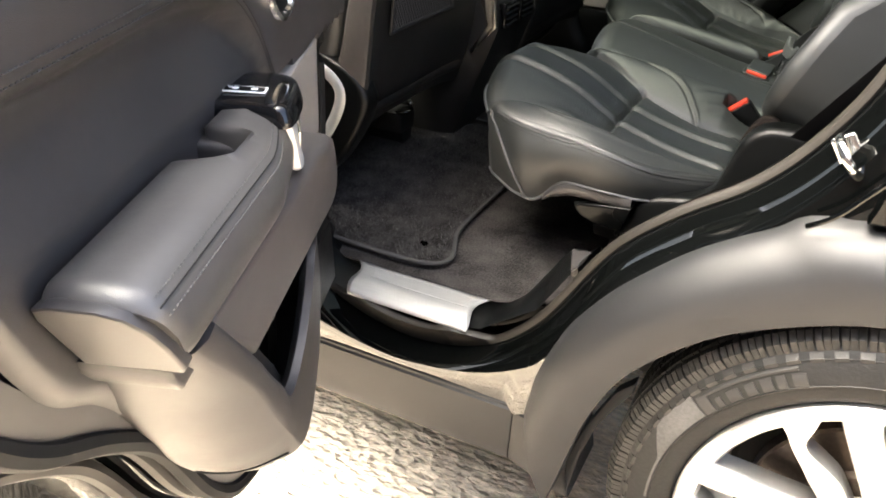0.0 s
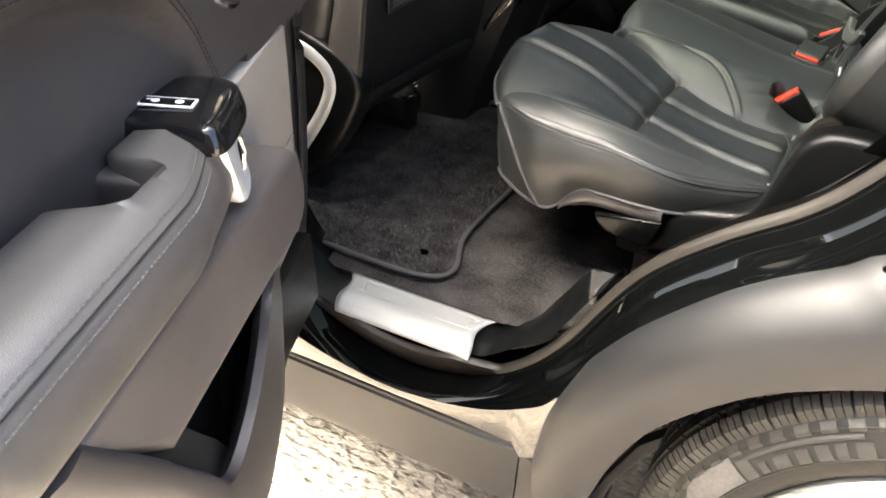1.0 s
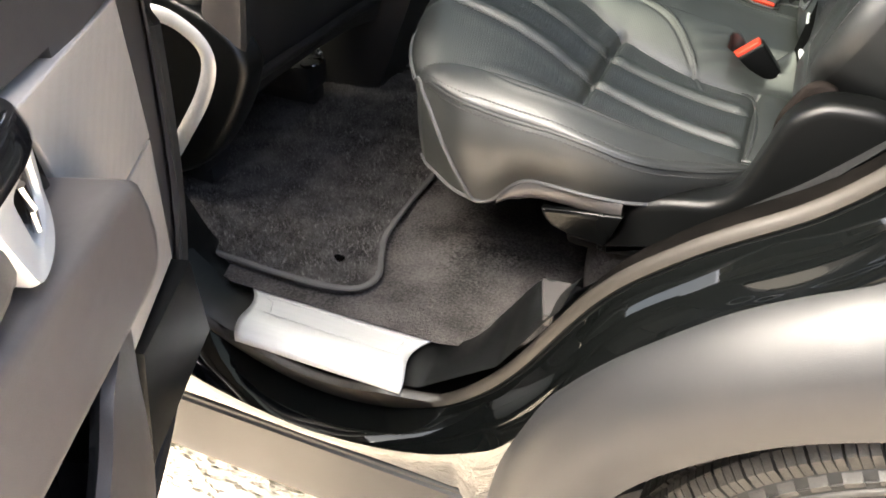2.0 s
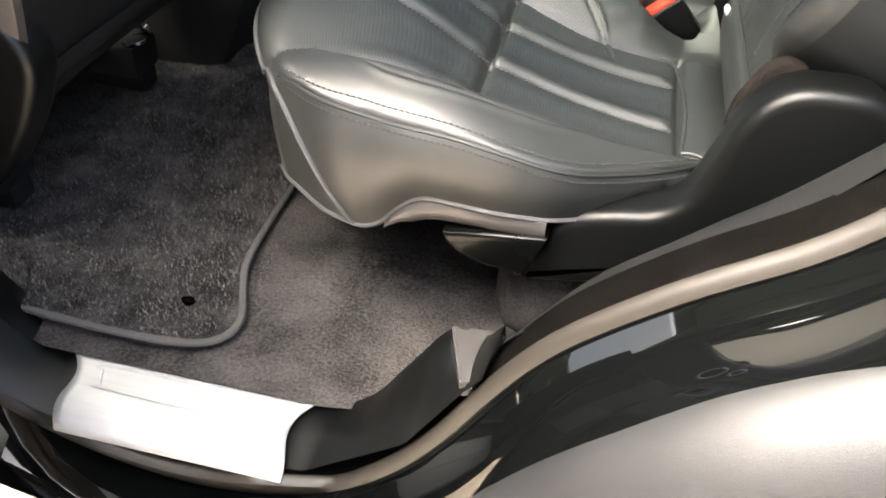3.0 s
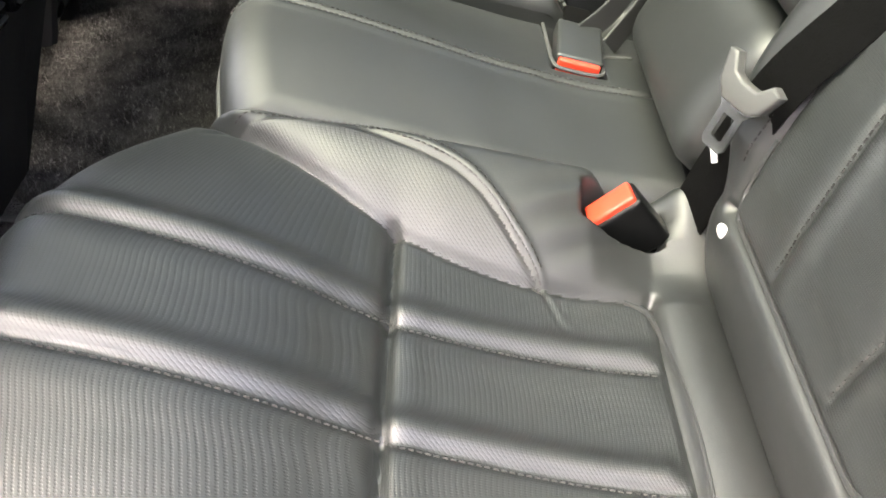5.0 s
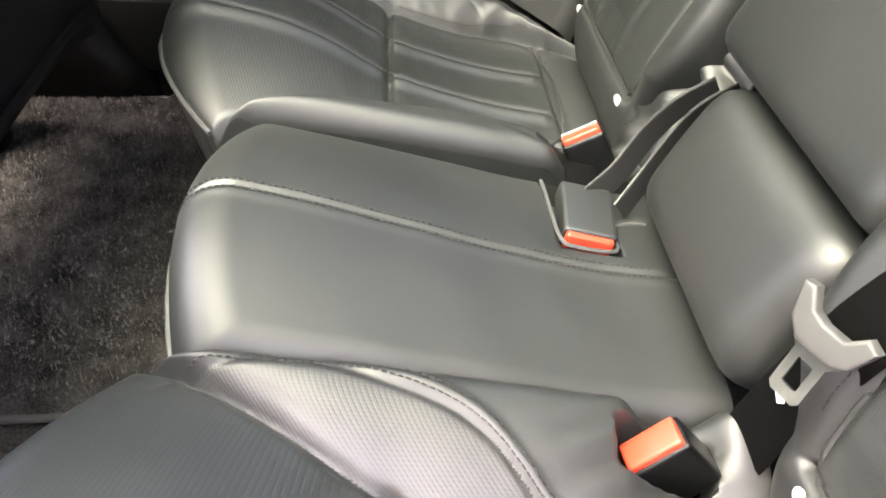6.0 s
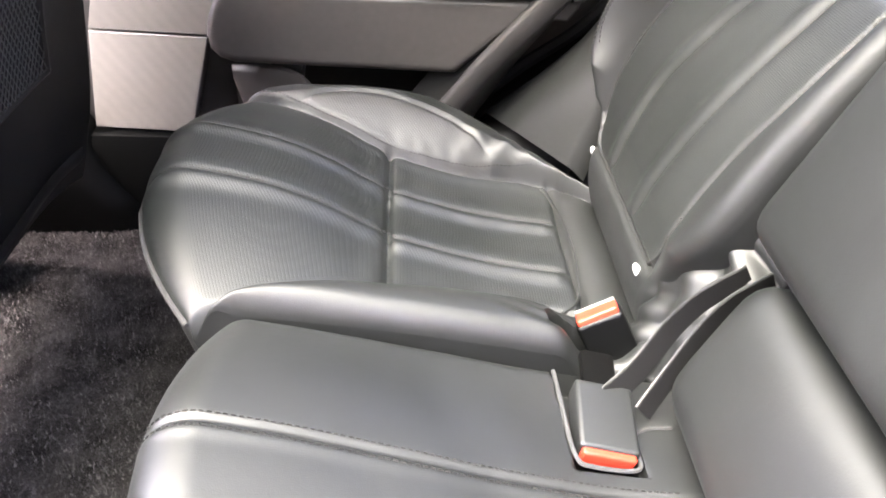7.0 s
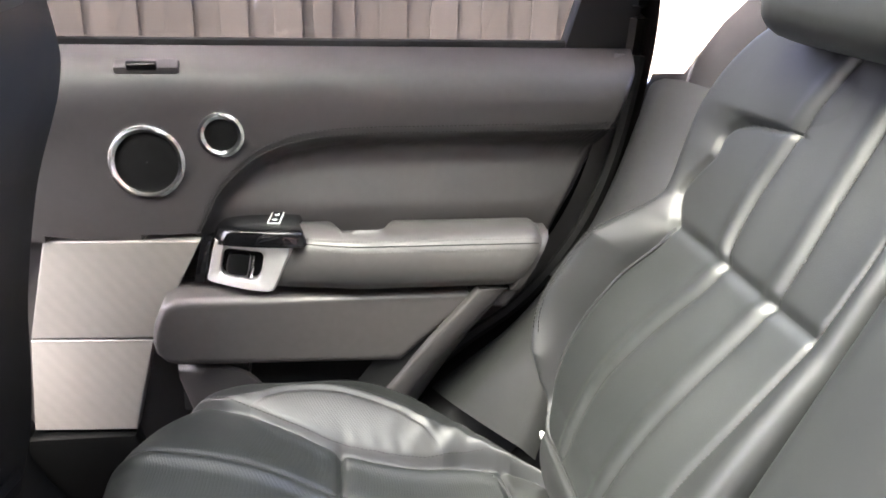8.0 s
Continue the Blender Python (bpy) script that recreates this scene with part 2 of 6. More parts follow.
def tube(bm, pts, r, seg=8, closed=False, flat=1.0, up=UP):
    """A round or flattened bar along pts."""
    pts = [Vector(p) for p in pts]
    n = len(pts)
    rings = []
    for i, p in enumerate(pts):
        a = pts[(i - 1) % n] if closed or i else p
        b = pts[(i + 1) % n] if closed or i < n - 1 else p
        t = (b - a).normalized()
        s = t.cross(up)
        s = s.normalized() if s.length > 1e-4 else Vector((1, 0, 0))
        w = s.cross(t)
        rings.append([p + s * r * math.cos(q) + w * r * flat * math.sin(q) for q in (2 * math.pi * k / seg for k in range(seg))])
    if closed:
        rings.append(rings[0])
    loft(bm, rings, closed=True, caps=not closed)
    if closed:
        bmesh.ops.remove_doubles(bm, verts=bm.verts, dist=1e-6)
    return bm


def box(bm, c, s, m=None, bevel=0.0, seg=2):
    """A box round c with sizes s, turned by m, with rounded edges."""
    r = bmesh.ops.create_cube(bm, size=1.0)
    vs = r["verts"]
    M = Matrix.Translation(c) @ (m.to_4x4() if m else Matrix()) @ Matrix.Diagonal((*s, 1))
    bmesh.ops.transform(bm, matrix=M, verts=vs)
    if bevel:
        es = list({e for v in vs for e in v.link_edges})
        bmesh.ops.bevel(bm, geom=es, offset=bevel, segments=seg, affect="EDGES", profile=0.6)
    return bm


def prism(bm, poly, a, b, axis="y", bevel=0.0, seg=2):
    """A slab with outline poly, from a to b along axis."""
    def at(p, v):
        return (p[0], v, p[1]) if axis == "y" else ((v, p[0], p[1]) if axis == "x" else (p[0], p[1], v))
    lo, hi = [bm.verts.new(at(p, a)) for p in poly], [bm.verts.new(at(p, b)) for p in poly]
    n = len(poly)
    fs = [bm.faces.new(lo[::-1]), bm.faces.new(hi)]
    for i in range(n):
        fs.append(bm.faces.new((lo[i], lo[(i + 1) % n], hi[(i + 1) % n], hi[i])))
    bmesh.ops.recalc_face_normals(bm, faces=fs)
    if bevel:
        es = [e for f in fs[:2] for e in f.edges]
        bmesh.ops.bevel(bm, geom=es, offset=bevel, segments=seg, affect="EDGES", profile=0.6)
    return bm


def grid_part(name, V, F, keep, material, parent, label="", angle=60):
    """One part from the faces of a grid for which keep is true."""
    F = F[keep]
    used, inv = np.unique(F, return_inverse=True)
    return part(name, (V[used].tolist(), [], inv.reshape(F.shape).tolist()), material, parent, label, angle)


def stitches(bm, pts, step=0.006, length=0.0042, r=0.0007):
    """A row of single stitches along a line."""
    pts = [Vector(p) for p in pts]
    acc, nxt = 0.0, 0.0
    for a, b in zip(pts, pts[1:]):
        d = (b - a).length
        t = (b - a).normalized() if d > 1e-6 else None
        while t and nxt <= acc + d:
            p = a + t * (nxt - acc)
            s = t.cross(UP)
            s = s.normalized() * r if s.length > 1e-4 else Vector((r, 0, 0))
            w = s.cross(t)
            e = t * length / 2
            q = [bm.verts.new(x) for x in (p - e + s, p - e - s, p + e - s, p + e + s, p - e * 0.6 + w * 1.6, p + e * 0.6 + w * 1.6)]
            for f in ((0, 1, 4), (1, 2, 5, 4), (2, 3, 5), (3, 0, 4, 5)):
                bm.faces.new([q[i] for i in f])
            nxt += step
        acc += d
    return bm

# ---- rear outer seats: x to the rear, u from the middle of the car outwards ----
c_zmid = spl([-0.30, -0.27, -0.235, -0.18, -0.115, -0.06, -0.02, 0, 0.04, 0.10, 0.16, 0.24, 0.30], [0.912, 0.924, 0.928, 0.919, 0.899, 0.872, 0.846, 0.834, 0.822, 0.805, 0.793, 0.785, 0.784])
c_dome = spl([-0.30, -0.2, -0.1, 0, 0.3], [0.046, 0.042, 0.024, 0.0, 0.0])
c_in = spl([-0.29, -0.19, -0.09, 0, 0.1, 0.2, 0.24], [0.10, 0.160, 0.215, 0.261, 0.285, 0.285, 0.28])
c_out = spl([-0.29, -0.2, -0.167, -0.141, -0.112, -0.081, -0.049, -0.015, 0.04, 0.1, 0.17, 0.22, 0.28], [0.625, 0.622, 0.616, 0.607, 0.596, 0.585, 0.576, 0.568, 0.563, 0.563, 0.574, 0.568, 0.55])
c_zo = spl([-0.185, -0.12, -0.06, 0.01, 0.05, 0.09, 0.15, 0.2, 0.245, 0.285], [0.886, 0.880, 0.873, 0.871, 0.865, 0.853, 0.834, 0.822, 0.812, 0.80])
# crest of the outer bolster: beside, height
c_ru = spl([-0.2, -0.13, -0.066, 0, 0.03, 0.068, 0.12, 0.17, 0.23, 0.29], [0.605, 0.628, 0.642, 0.648, 0.645, 0.638, 0.622, 0.603, 0.574, 0.545])
c_rz = spl([-0.2, -0.13, -0.066, 0, 0.03, 0.068, 0.12, 0.17, 0.23, 0.29], [0.893, 0.899, 0.8965, 0.889, 0.881, 0.869, 0.851, 0.836, 0.816, 0.80])
c_zi = spl([-0.2, -0.1, 0, 0.1, 0.2, 0.28], [0.896, 0.891, 0.879, 0.863, 0.846, 0.835])
c_uo = spl([0, 0.056, 0.18, 0.27, 0.36, 0.445, 0.525, 0.583, 0.645, 0.713, 0.808, 0.884, 0.917, 1], [0.648, 0.676, 0.686, 0.691, 0.695, 0.697, 0.692, 0.685, 0.672, 0.652, 0.620, 0.588, 0.572, 0.535])
c_arc = spl([-0.2, -0.15, -0.08, -0.01, 0.06, 0.10, 0.13, 0.14], [0.21, 0.192, 0.177, 0.188, 0.217, 0.258, 0.30, 0.33])
c_arco = spl([-0.16, -0.137, -0.1, -0.066, -0.007, 0.03, 0.068, 0.106, 0.145], [0.580, 0.600, 0.626, 0.639, 0.643, 0.639, 0.631, 0.616, 0.585])
c_s1 = spl([-0.30, -0.1, 0, 0.23], [0.348, 0.358, 0.360, 0.359])
c_s2 = spl([-0.30, -0.1, 0, 0.23], [0.458, 0.465, 0.463, 0.468])
C_UI, C_XR = 0.167, 0.285
c_low = spl([-0.2, -0.166, -0.135, -0.11, -0.09, -0.07, -0.052, -0.03, 0, 0.06, 0.10, 0.14, 0.18, 0.21, 0.235, 0.29], [0.757, 0.751, 0.744, 0.740, 0.738, 0.749, 0.771, 0.789, 0.792, 0.791, 0.787, 0.783, 0.784, 0.790, 0.797, 0.79])


def c_front(u):
    return -0.276 + 1.60 * (u - 0.41) ** 2


def line_dist(x, u, line):
    """How far u lies beside a nearly lengthwise line, at right angles to it."""
    g = (line(x + 0.002) - line(x - 0.002)) / 0.004
    return (u - line(x)) / np.sqrt(1 + g * g)


def c_top(x, u, uo, arc=1.0):
    """Height of the cushion's upper side."""
    si, so = c_in(x), np.minimum(c_out(x), uo - 0.014)
    zc = c_zmid(x) - c_dome(x) * ((np.clip(u, si, so) - 0.41) / 0.22) ** 2
    ti = np.clip((si - u) / np.maximum(si - C_UI, 0.02), 0, 1)
    ur = np.clip(c_ru(x), so + 0.006, uo - 0.006)
    to, te = np.clip((u - so) / (ur - so), 0, 1), np.clip((u - ur) / (uo - ur), 0, 1)
    k = np.clip((x - 0.17) / 0.06, 0, 1)
    ei = (1 - k) * (1 - (1 - ti) ** 1.8) + k * ti * ti * (3 - 2 * ti)
    eo = 1 - (1 - to) ** 1.6
    z = zc + (c_zi(x) - zc) * ei + (0.011 - 0.006 * arc) * np.sin(np.pi * ti) * (1 - k)
    z = z + (c_rz(x) - zc) * eo + (c_zo(x) - c_rz(x)) * te * te
    # rounded roll behind the insert
    z = z + 0.009 * np.sin(np.pi * np.clip((x - 0.226) / (C_XR - 0.226), 0, 1) ** 0.8) * np.clip((u - 0.25) / 0.04, 0, 1) * np.clip((0.56 - u) / 0.04, 0, 1)
    # soft bulge of each quilted panel, ribs beside the seams, the cross seam
    for line in (c_s1, c_s2):
        d = line_dist(x, u, line)
        fade = np.clip((0.222 - x) / 0.02, 0, 1)
        z = z + fade * (0.0062 * np.exp(-((d + 0.010) / 0.0125) ** 2) - 0.0045 * np.exp(-((d - 0.004) / 0.0050) ** 2) + 0.002 * np.exp(-((d - 0.024) / 0.018) ** 2))
    d = line_dist(x, u, c_in)
    z = z - 0.0045 * np.exp(-(d / 0.005) ** 2) * (x < 0.23)
    # the outer panels roll over their edge into a deeper seam
    d = line_dist(x, u, c_out)
    fade = np.clip((0.222 - x) / 0.03, 0, 1) * np.clip((x + 0.205) / 0.12, 0, 1) ** 2
    z = z + fade * (0.0034 * np.exp(-((d + 0.014) / 0.012) ** 2) - 0.0090 * np.exp(-((d - 0.003) / 0.0058) ** 2))
    wide = np.clip((u - si + 0.01) / 0.01, 0, 1) * np.clip((so + 0.01 - u) / 0.01, 0, 1)
    z = z - wide * 0.009 * np.exp(-(x / 0.0048) ** 2) + wide * 0.002 * np.exp(-((np.abs(x) - 0.018) / 0.012) ** 2)
    z = z - wide * 0.006 * np.exp(-((x - 0.224) / 0.004) ** 2)
    # sewn arc on the inner bolster
    da = u - c_arc(x)
    win = np.clip((x + 0.17) / 0.04, 0, 1) * np.clip((0.15 - x) / 0.03, 0, 1)
    z = z + arc * win * (-0.003 * np.exp(-(da / 0.0045) ** 2) + 0.0022 * np.exp(-((da + 0.011) / 0.006) ** 2))
    do = u - c_arco(x)
    win = np.clip((x + 0.128) / 0.04, 0, 1) * np.clip((0.145 - x) / 0.03, 0, 1)
    z = z + win * (-0.003 * np.exp(-(do / 0.0045) ** 2) + 0.002 * np.exp(-((do - 0.011) / 0.006) ** 2))
    # well for the buckle
    wr = ((np.abs(x - 0.204) / 0.037) ** 5 + (np.abs(u - 0.209) / 0.020) ** 5) ** 0.2
    z = z - 0.058 * np.clip((1.15 - wr) / 0.35, 0, 1) ** 1.5 * (3 - 2 * np.clip((1.15 - wr) / 0.35, 0, 1) ** 1.5) * 0.9
    z = z - 0.014 * np.exp(-((x - 0.212) / 0.055) ** 2) * np.exp(-((u - 0.228) / 0.036) ** 2)
    z = z - 0.030 * np.exp(-((x - 0.218) / 0.034) ** 4) * np.clip((0.222 - u) / 0.02, 0, 1)
    # gathered leather along the outer seam and at the inner rear corner
    z = z + 0.0006 * np.sin(x * 240 + u * 60) * np.exp(-((u - so - 0.012) / 0.012) ** 2) * np.exp(-((x - 0.05) / 0.09) ** 2)
    z = z + 0.0022 * np.sin(u * 210 + x * 90) * np.exp(-((x - 0.16) / 0.04) ** 2) * np.exp(-((u - 0.23) / 0.05) ** 2)
    z = z + (1 - arc) * 0.0022 * np.sin(x * 130 - u * 95) * np.exp(-((x - 0.15) / 0.06) ** 2) * np.exp(-((u - 0.605) / 0.035) ** 2)
    rf = 0.058 - 0.042 * np.clip(np.abs(u - 0.41) / 0.24, 0, 1) ** 2
    g = 3.2 * (u - 0.41)
    d_f = (x - c_front(u)) / np.sqrt(1 + g * g)

    def drop(d, r):
        q = np.clip(d, 0, r)
        return r - np.sqrt(np.maximum(r * r - (r - q) ** 2, 0))

    dr = (drop(d_f, rf) ** 4 + drop(uo - u, 0.004) ** 4 + drop(u - C_UI, 0.022) ** 4) ** 0.25
    return z - dr


def outer_seat(s):
    seat = thing("rear_seat", (0.05, s * 0.41, 0.60), "black leather outer rear seat with ribbed perforated inserts and grey piping", "car seat", "rear seats")
    # the near seat alone shows the sewn arc on its inner bolster
    top_of = functools.partial(c_top, arc=1.0 if s < 0 else 0.0)
    na, nb = 250, 290
    ta = np.linspace(0, 1, na)
    A = 0.35 * ta**2.2 + 0.65 * ta
    tb = np.linspace(0, 1, nb)
    Bv = tb - 0.10 * np.sin(2 * np.pi * tb)
    a, b = np.meshgrid(A, Bv, indexing="ij")
    uo = c_uo(a)
    u = C_UI + b * (uo - C_UI)
    x = c_front(u) + a * (C_XR - c_front(u))
    z = top_of(x, u, uo)
    V = np.stack([x, s * u, z], -1).reshape(-1, 3)
    I = np.arange(na * nb).reshape(na, nb)
    F = np.stack([I[:-1, :-1], I[1:, :-1], I[1:, 1:], I[:-1, 1:]], -1).reshape(-1, 4)
    if s > 0:
        F = F[:, ::-1]
    fx, fu = x.reshape(-1)[F].mean(1), u.reshape(-1)[F].mean(1)
    insert = (fu > c_in(fx)) & (fu < c_out(fx)) & (fx < 0.224)
    panel = ((s < 0) & (fu <= c_in(fx)) & (fu > c_arc(fx)) & (fx > -0.165) & (fx < 0.14)) | ((fu >= c_out(fx)) & (fu < c_arco(fx)) & (fx > -0.122) & (fx < 0.142))
    grid_part("seat_insert", V, F, insert, M_PERF, seat, "perforated leather insert in quilted panels")
    for half in (fu < 0.4, fu >= 0.4)[0 if s < 0 else 1:]:
        grid_part("bolster_panel", V, F, panel & half, M_PERF_SIDE, seat, "finely perforated leather panel")
    grid_part("cushion_bolster", V, F, ~insert & ~panel, M_LEATHER, seat)
    # skirt round the front and the outer side
    per = [I[i, 0] for i in range(na - 1, 0, -6)] + [I[0, j] for j in range(0, nb, 4)] + [I[i, nb - 1] for i in range(1, na, 4)]
    top = V[per]
    rows = []
    bot = []
    for k, p in enumerate(top):
        uu, xx = abs(p[1]), p[0]
        if uu > 0.60 and xx > -0.20:
            q = (xx + 0.004, s * (uu - 0.006), min(float(c_low(xx)), float(p[2]) - 0.004))
        elif xx <= -0.15 or uu > 0.25:
            zb = 0.690 + 0.062 * max(0, (uu - 0.45) / 0.2)
            q = (xx + 0.052 - 0.03 * max(0, (uu - 0.5) / 0.15), s * uu, zb)
        else:
            q = (xx, s * (uu + 0.004), 0.70)
        bot.append(Vector(q))
    n = 9
    for r in range(n + 1):
        t = r / n
        row = []
        for p, q in zip(top, bot):
            v = Vector(p).lerp(q, t)
            out = Vector((0, 0, 0))
            if abs(p[1]) > 0.55 and p[0] > -0.2:
                out = Vector((-0.1, s, 0)) * (0.007 + 0.009 * min(1, max(0, (0.06 - p[0]) / 0.14)) * min(1, max(0, (p[0] + 0.185) / 0.08))) * math.sin(math.pi * t ** 0.85)
            else:
                out = Vector((-1, 0, 0)) * 0.004 * math.sin(math.pi * min(1, t * 1.2)) if abs(p[1]) > 0.2 else Vector((0, 0, 0))
            row.append(v + out)
        rows.append(row)
    bm = loft(bmesh.new(), rows)
    bmesh.ops.recalc_face_normals(bm, faces=bm.faces)
    part("side_skirt", bm, M_LEATHER, seat, angle=70)
    # piping: along the front edge, down the side, along the lower hem
    edge = [Vector(V[I[0, j]]) + Vector((-0.002, 0, 0.001)) for j in range(8, nb, 8)]
    k0 = len(range(na - 1, 0, -6)) + len(range(0, nb, 4)) - 1
    k1 = min(range(k0, len(per)), key=lambda k: abs(bot[k].x + 0.098))
    side = []
    for q in range(16):
        t = q / 15
        kk, rr = k0 + (k1 - k0) * t, n * t
        a_, b_ = int(kk), int(rr)
        p0 = rows[b_][a_].lerp(rows[b_][min(a_ + 1, len(per) - 1)], kk - a_)
        p1 = rows[min(b_ + 1, n)][a_].lerp(rows[min(b_ + 1, n)][min(a_ + 1, len(per) - 1)], kk - a_)
        side.append(p0.lerp(p1, rr - b_) + Vector((-0.0015, s * 0.0015, 0)))
    part("piping", tube(bmesh.new(), edge + side, 0.0028, 6), M_PIPING, seat)
    part("piping", tube(bmesh.new(), [b_ + Vector((0, 0, -0.001)) for b_ in bot[len(range(na - 1, 0, -6)):]], 0.003, 6), M_PIPING, seat)
    rim = [Vector((float(xx), s * uu, float(top_of(np.array(xx), np.array(uu), c_uo((xx + 0.21) / 0.495))) + 0.002)) for xx, uu in
           [(0.20, 0.286), (0.216, 0.30)] + [(0.225 + 0.006 * math.sin(k / 9 * math.pi), 0.32 + 0.21 * k / 9) for k in range(10)] + [(0.219, 0.547), (0.212, 0.556)]]
    part("piping", tube(bmesh.new(), curve(rim, 40), 0.0024, 6), M_CORD, seat)
    bm = bmesh.new()
    for line, off, x0, x1 in ((c_s1, 0.0075, -0.26, 0.215), (c_s2, 0.0075, -0.255, 0.215), (c_out, 0.010, -0.19, 0.20)):
        pts = []
        for xx in np.linspace(x0, x1, 90):
            if abs(xx) < 0.01:
                continue
            uu = float(line(xx)) + off
            uo_ = float(c_uo((xx + 0.17) / 0.45))
            pts.append((xx, s * uu, float(top_of(np.array(xx), np.array(uu), np.array(uo_))) + 0.0004))
        stitches(bm, pts)
    # twin rows either side of the outer seam, and the seam's own bead
    rim_line, low_line = [], []
    for kk in range(k0 + 2, len(per) - 1):
        p, q = Vector(top[kk]), rows[1][kk]
        rim_line.append(p)
        low_line.append(p + (q - p).normalized() * 0.0075 + Vector((0, s * 0.0006, 0)))
    high_line = []
    for aa in np.linspace(0.015, 0.925, 150):
        uo_ = float(c_uo(aa))
        uu = uo_ - 0.0075
        xx = float(c_front(uu) + aa * (C_XR - c_front(uu)))
        high_line.append((xx, s * uu, float(top_of(np.array(xx), np.array(uu), np.array(uo_))) + 0.0006))
    stitches(bm, high_line)
    stitches(bm, low_line)
    part("seam_bead", tube(bmesh.new(), rim_line, 0.0022, 6), M_LEATHER, seat)
    if s < 0:
        part("pleat", tube(bmesh.new(), curve([(0.222, s * 0.556, 0.811), (0.238, s * 0.562, 0.814), (0.250, s * 0.572, 0.812), (0.255, s * 0.584, 0.802), (0.253, s * 0.590, 0.792)], 16), 0.0022, 6), M_LEATHER, seat)
    for off in (-0.006, -0.014) if s < 0 else ():
        pts = [(xx, s * (float(c_arc(xx)) + off), float(top_of(np.array(xx), np.array(float(c_arc(xx)) + off), np.array(0.68))) + 0.0006) for xx in np.linspace(-0.14, 0.125, 70) if float(c_arc(xx)) + off > C_UI + 0.012]
        stitches(bm, pts)
    part("stitching", bm, M_THREAD, seat)["kind"] = "stuff"
    # dark pan and riser below the cushion
    bm = bmesh.new()
    box(bm, (0.145, s * 0.42, 0.715), (0.25, 0.42, 0.10), bevel=0.02)
    part("seat_pan", bm, M_DARK, seat)
    bm = bmesh.new()
    box(bm, (0.165, s * 0.41, 0.63), (0.23, 0.44, 0.15), bevel=0.055, seg=4)
    part("seat_riser", bm, M_CARPET, seat, "carpeted riser")
    # curved plastic lip below the side hem, lever and hinge cover
    lip = curve([(-0.062, s * 0.684, 0.750), (-0.054, s * 0.687, 0.761), (-0.040, s * 0.688, 0.775), (-0.015, s * 0.688, 0.787), (0.03, s * 0.687, 0.788), (0.10, s * 0.686, 0.784)], 30)
    rows = [[p + Vector((0, -s * a, -b - c * max(0, min(1, (p.x + 0.062) / 0.03)))) for p in lip] for a, b, c in ((0.012, -0.004, 0), (0.0, -0.002, 0), (-0.003, 0.004, 0), (-0.002, 0.006, 0.011), (0.002, 0.008, 0.014), (0.014, 0.008, 0.014))]
    part("valance", loft(bmesh.new(), rows), M_TRIM, seat, "brown-grey plastic valance below the hem", 50)
    bm = bmesh.new()
    prism(bm, [(0.000, 0.758), (0.004, 0.747), (0.016, 0.735), (0.040, 0.727), (0.088, 0.722), (0.104, 0.772), (0.050, 0.766)], s * 0.650, s * 0.694, bevel=0.005, seg=3)
    part("recline_lever", bm, M_LEVER, seat, "black plastic folding lever")
    if s < 0:
        prof = [(0.074, 0.698), (0.094, 0.735), (0.103, 0.772), (0.13, 0.790), (0.165, 0.799), (0.200, 0.807), (0.224, 0.830), (0.238, 0.873), (0.252, 0.918), (0.276, 0.945), (0.31, 0.954), (0.36, 0.945), (0.40, 0.88), (0.40, 0.80), (0.30, 0.755), (0.22, 0.735), (0.15, 0.706)]
        bm = bmesh.new()
        prism(bm, [(p.x, p.z) for p in curve([(q[0], 0, q[1]) for q in prof], 60, closed=True)], s * 0.620, s * 0.672, bevel=0.014, seg=4)
        part("hinge_cover", bm, M_PLASTIC, seat, "moulded black plastic hinge cover", 50)
    # felt-covered stop between the cover and the back
    if s > 0:
        inn = curve([(0.262, s * 0.600, 0.800), (0.285, s * 0.610, 0.870), (0.335, s * 0.622, 0.980), (0.420, s * 0.612, 1.130), (0.515, s * 0.600, 1.310)], 30)
        out = curve([(0.150, s * 0.790, 0.800), (0.215, s * 0.792, 0.850), (0.315, s * 0.794, 0.935), (0.405, s * 0.796, 1.070), (0.470, s * 0.798, 1.290)], 30)
        rows = [[a.lerp(b, t) + Vector((-0.030, 0, 0.020)) * math.sin(math.pi * t) for a, b in zip(inn, out)] for t in (0, 0.06, 0.2, 0.4, 0.6, 0.8, 0.94, 1.0)]
        rows = [[p + Vector((0.02, 0, -0.02)) for p in rows[0]]] + rows + [[p + Vector((0.02, 0, -0.02)) for p in rows[-1]]]
        part("side_trim", loft(bmesh.new(), rows), M_PILLAR, seat, "smooth trim beside the backrest, coloured grey as if lit", 60)
        backrest(s, seat)
        return seat
    pad = curve([(0.247, 0, 0.872), (0.245, 0, 0.900), (0.254, 0, 0.926), (0.267, 0, 0.948), (0.284, 0, 0.955), (0.300, 0, 0.946), (0.283, 0, 0.922), (0.270, 0, 0.898), (0.262, 0, 0.868)], 40, closed=True)
    part("felt_stop", prism(bmesh.new(), [(p.x, p.z) for p in pad], s * 0.606, s * 0.624, bevel=0.006, seg=3), M_FELT2, seat, "worn brown felt stop", 50)
    backrest(s, seat)
    return seat


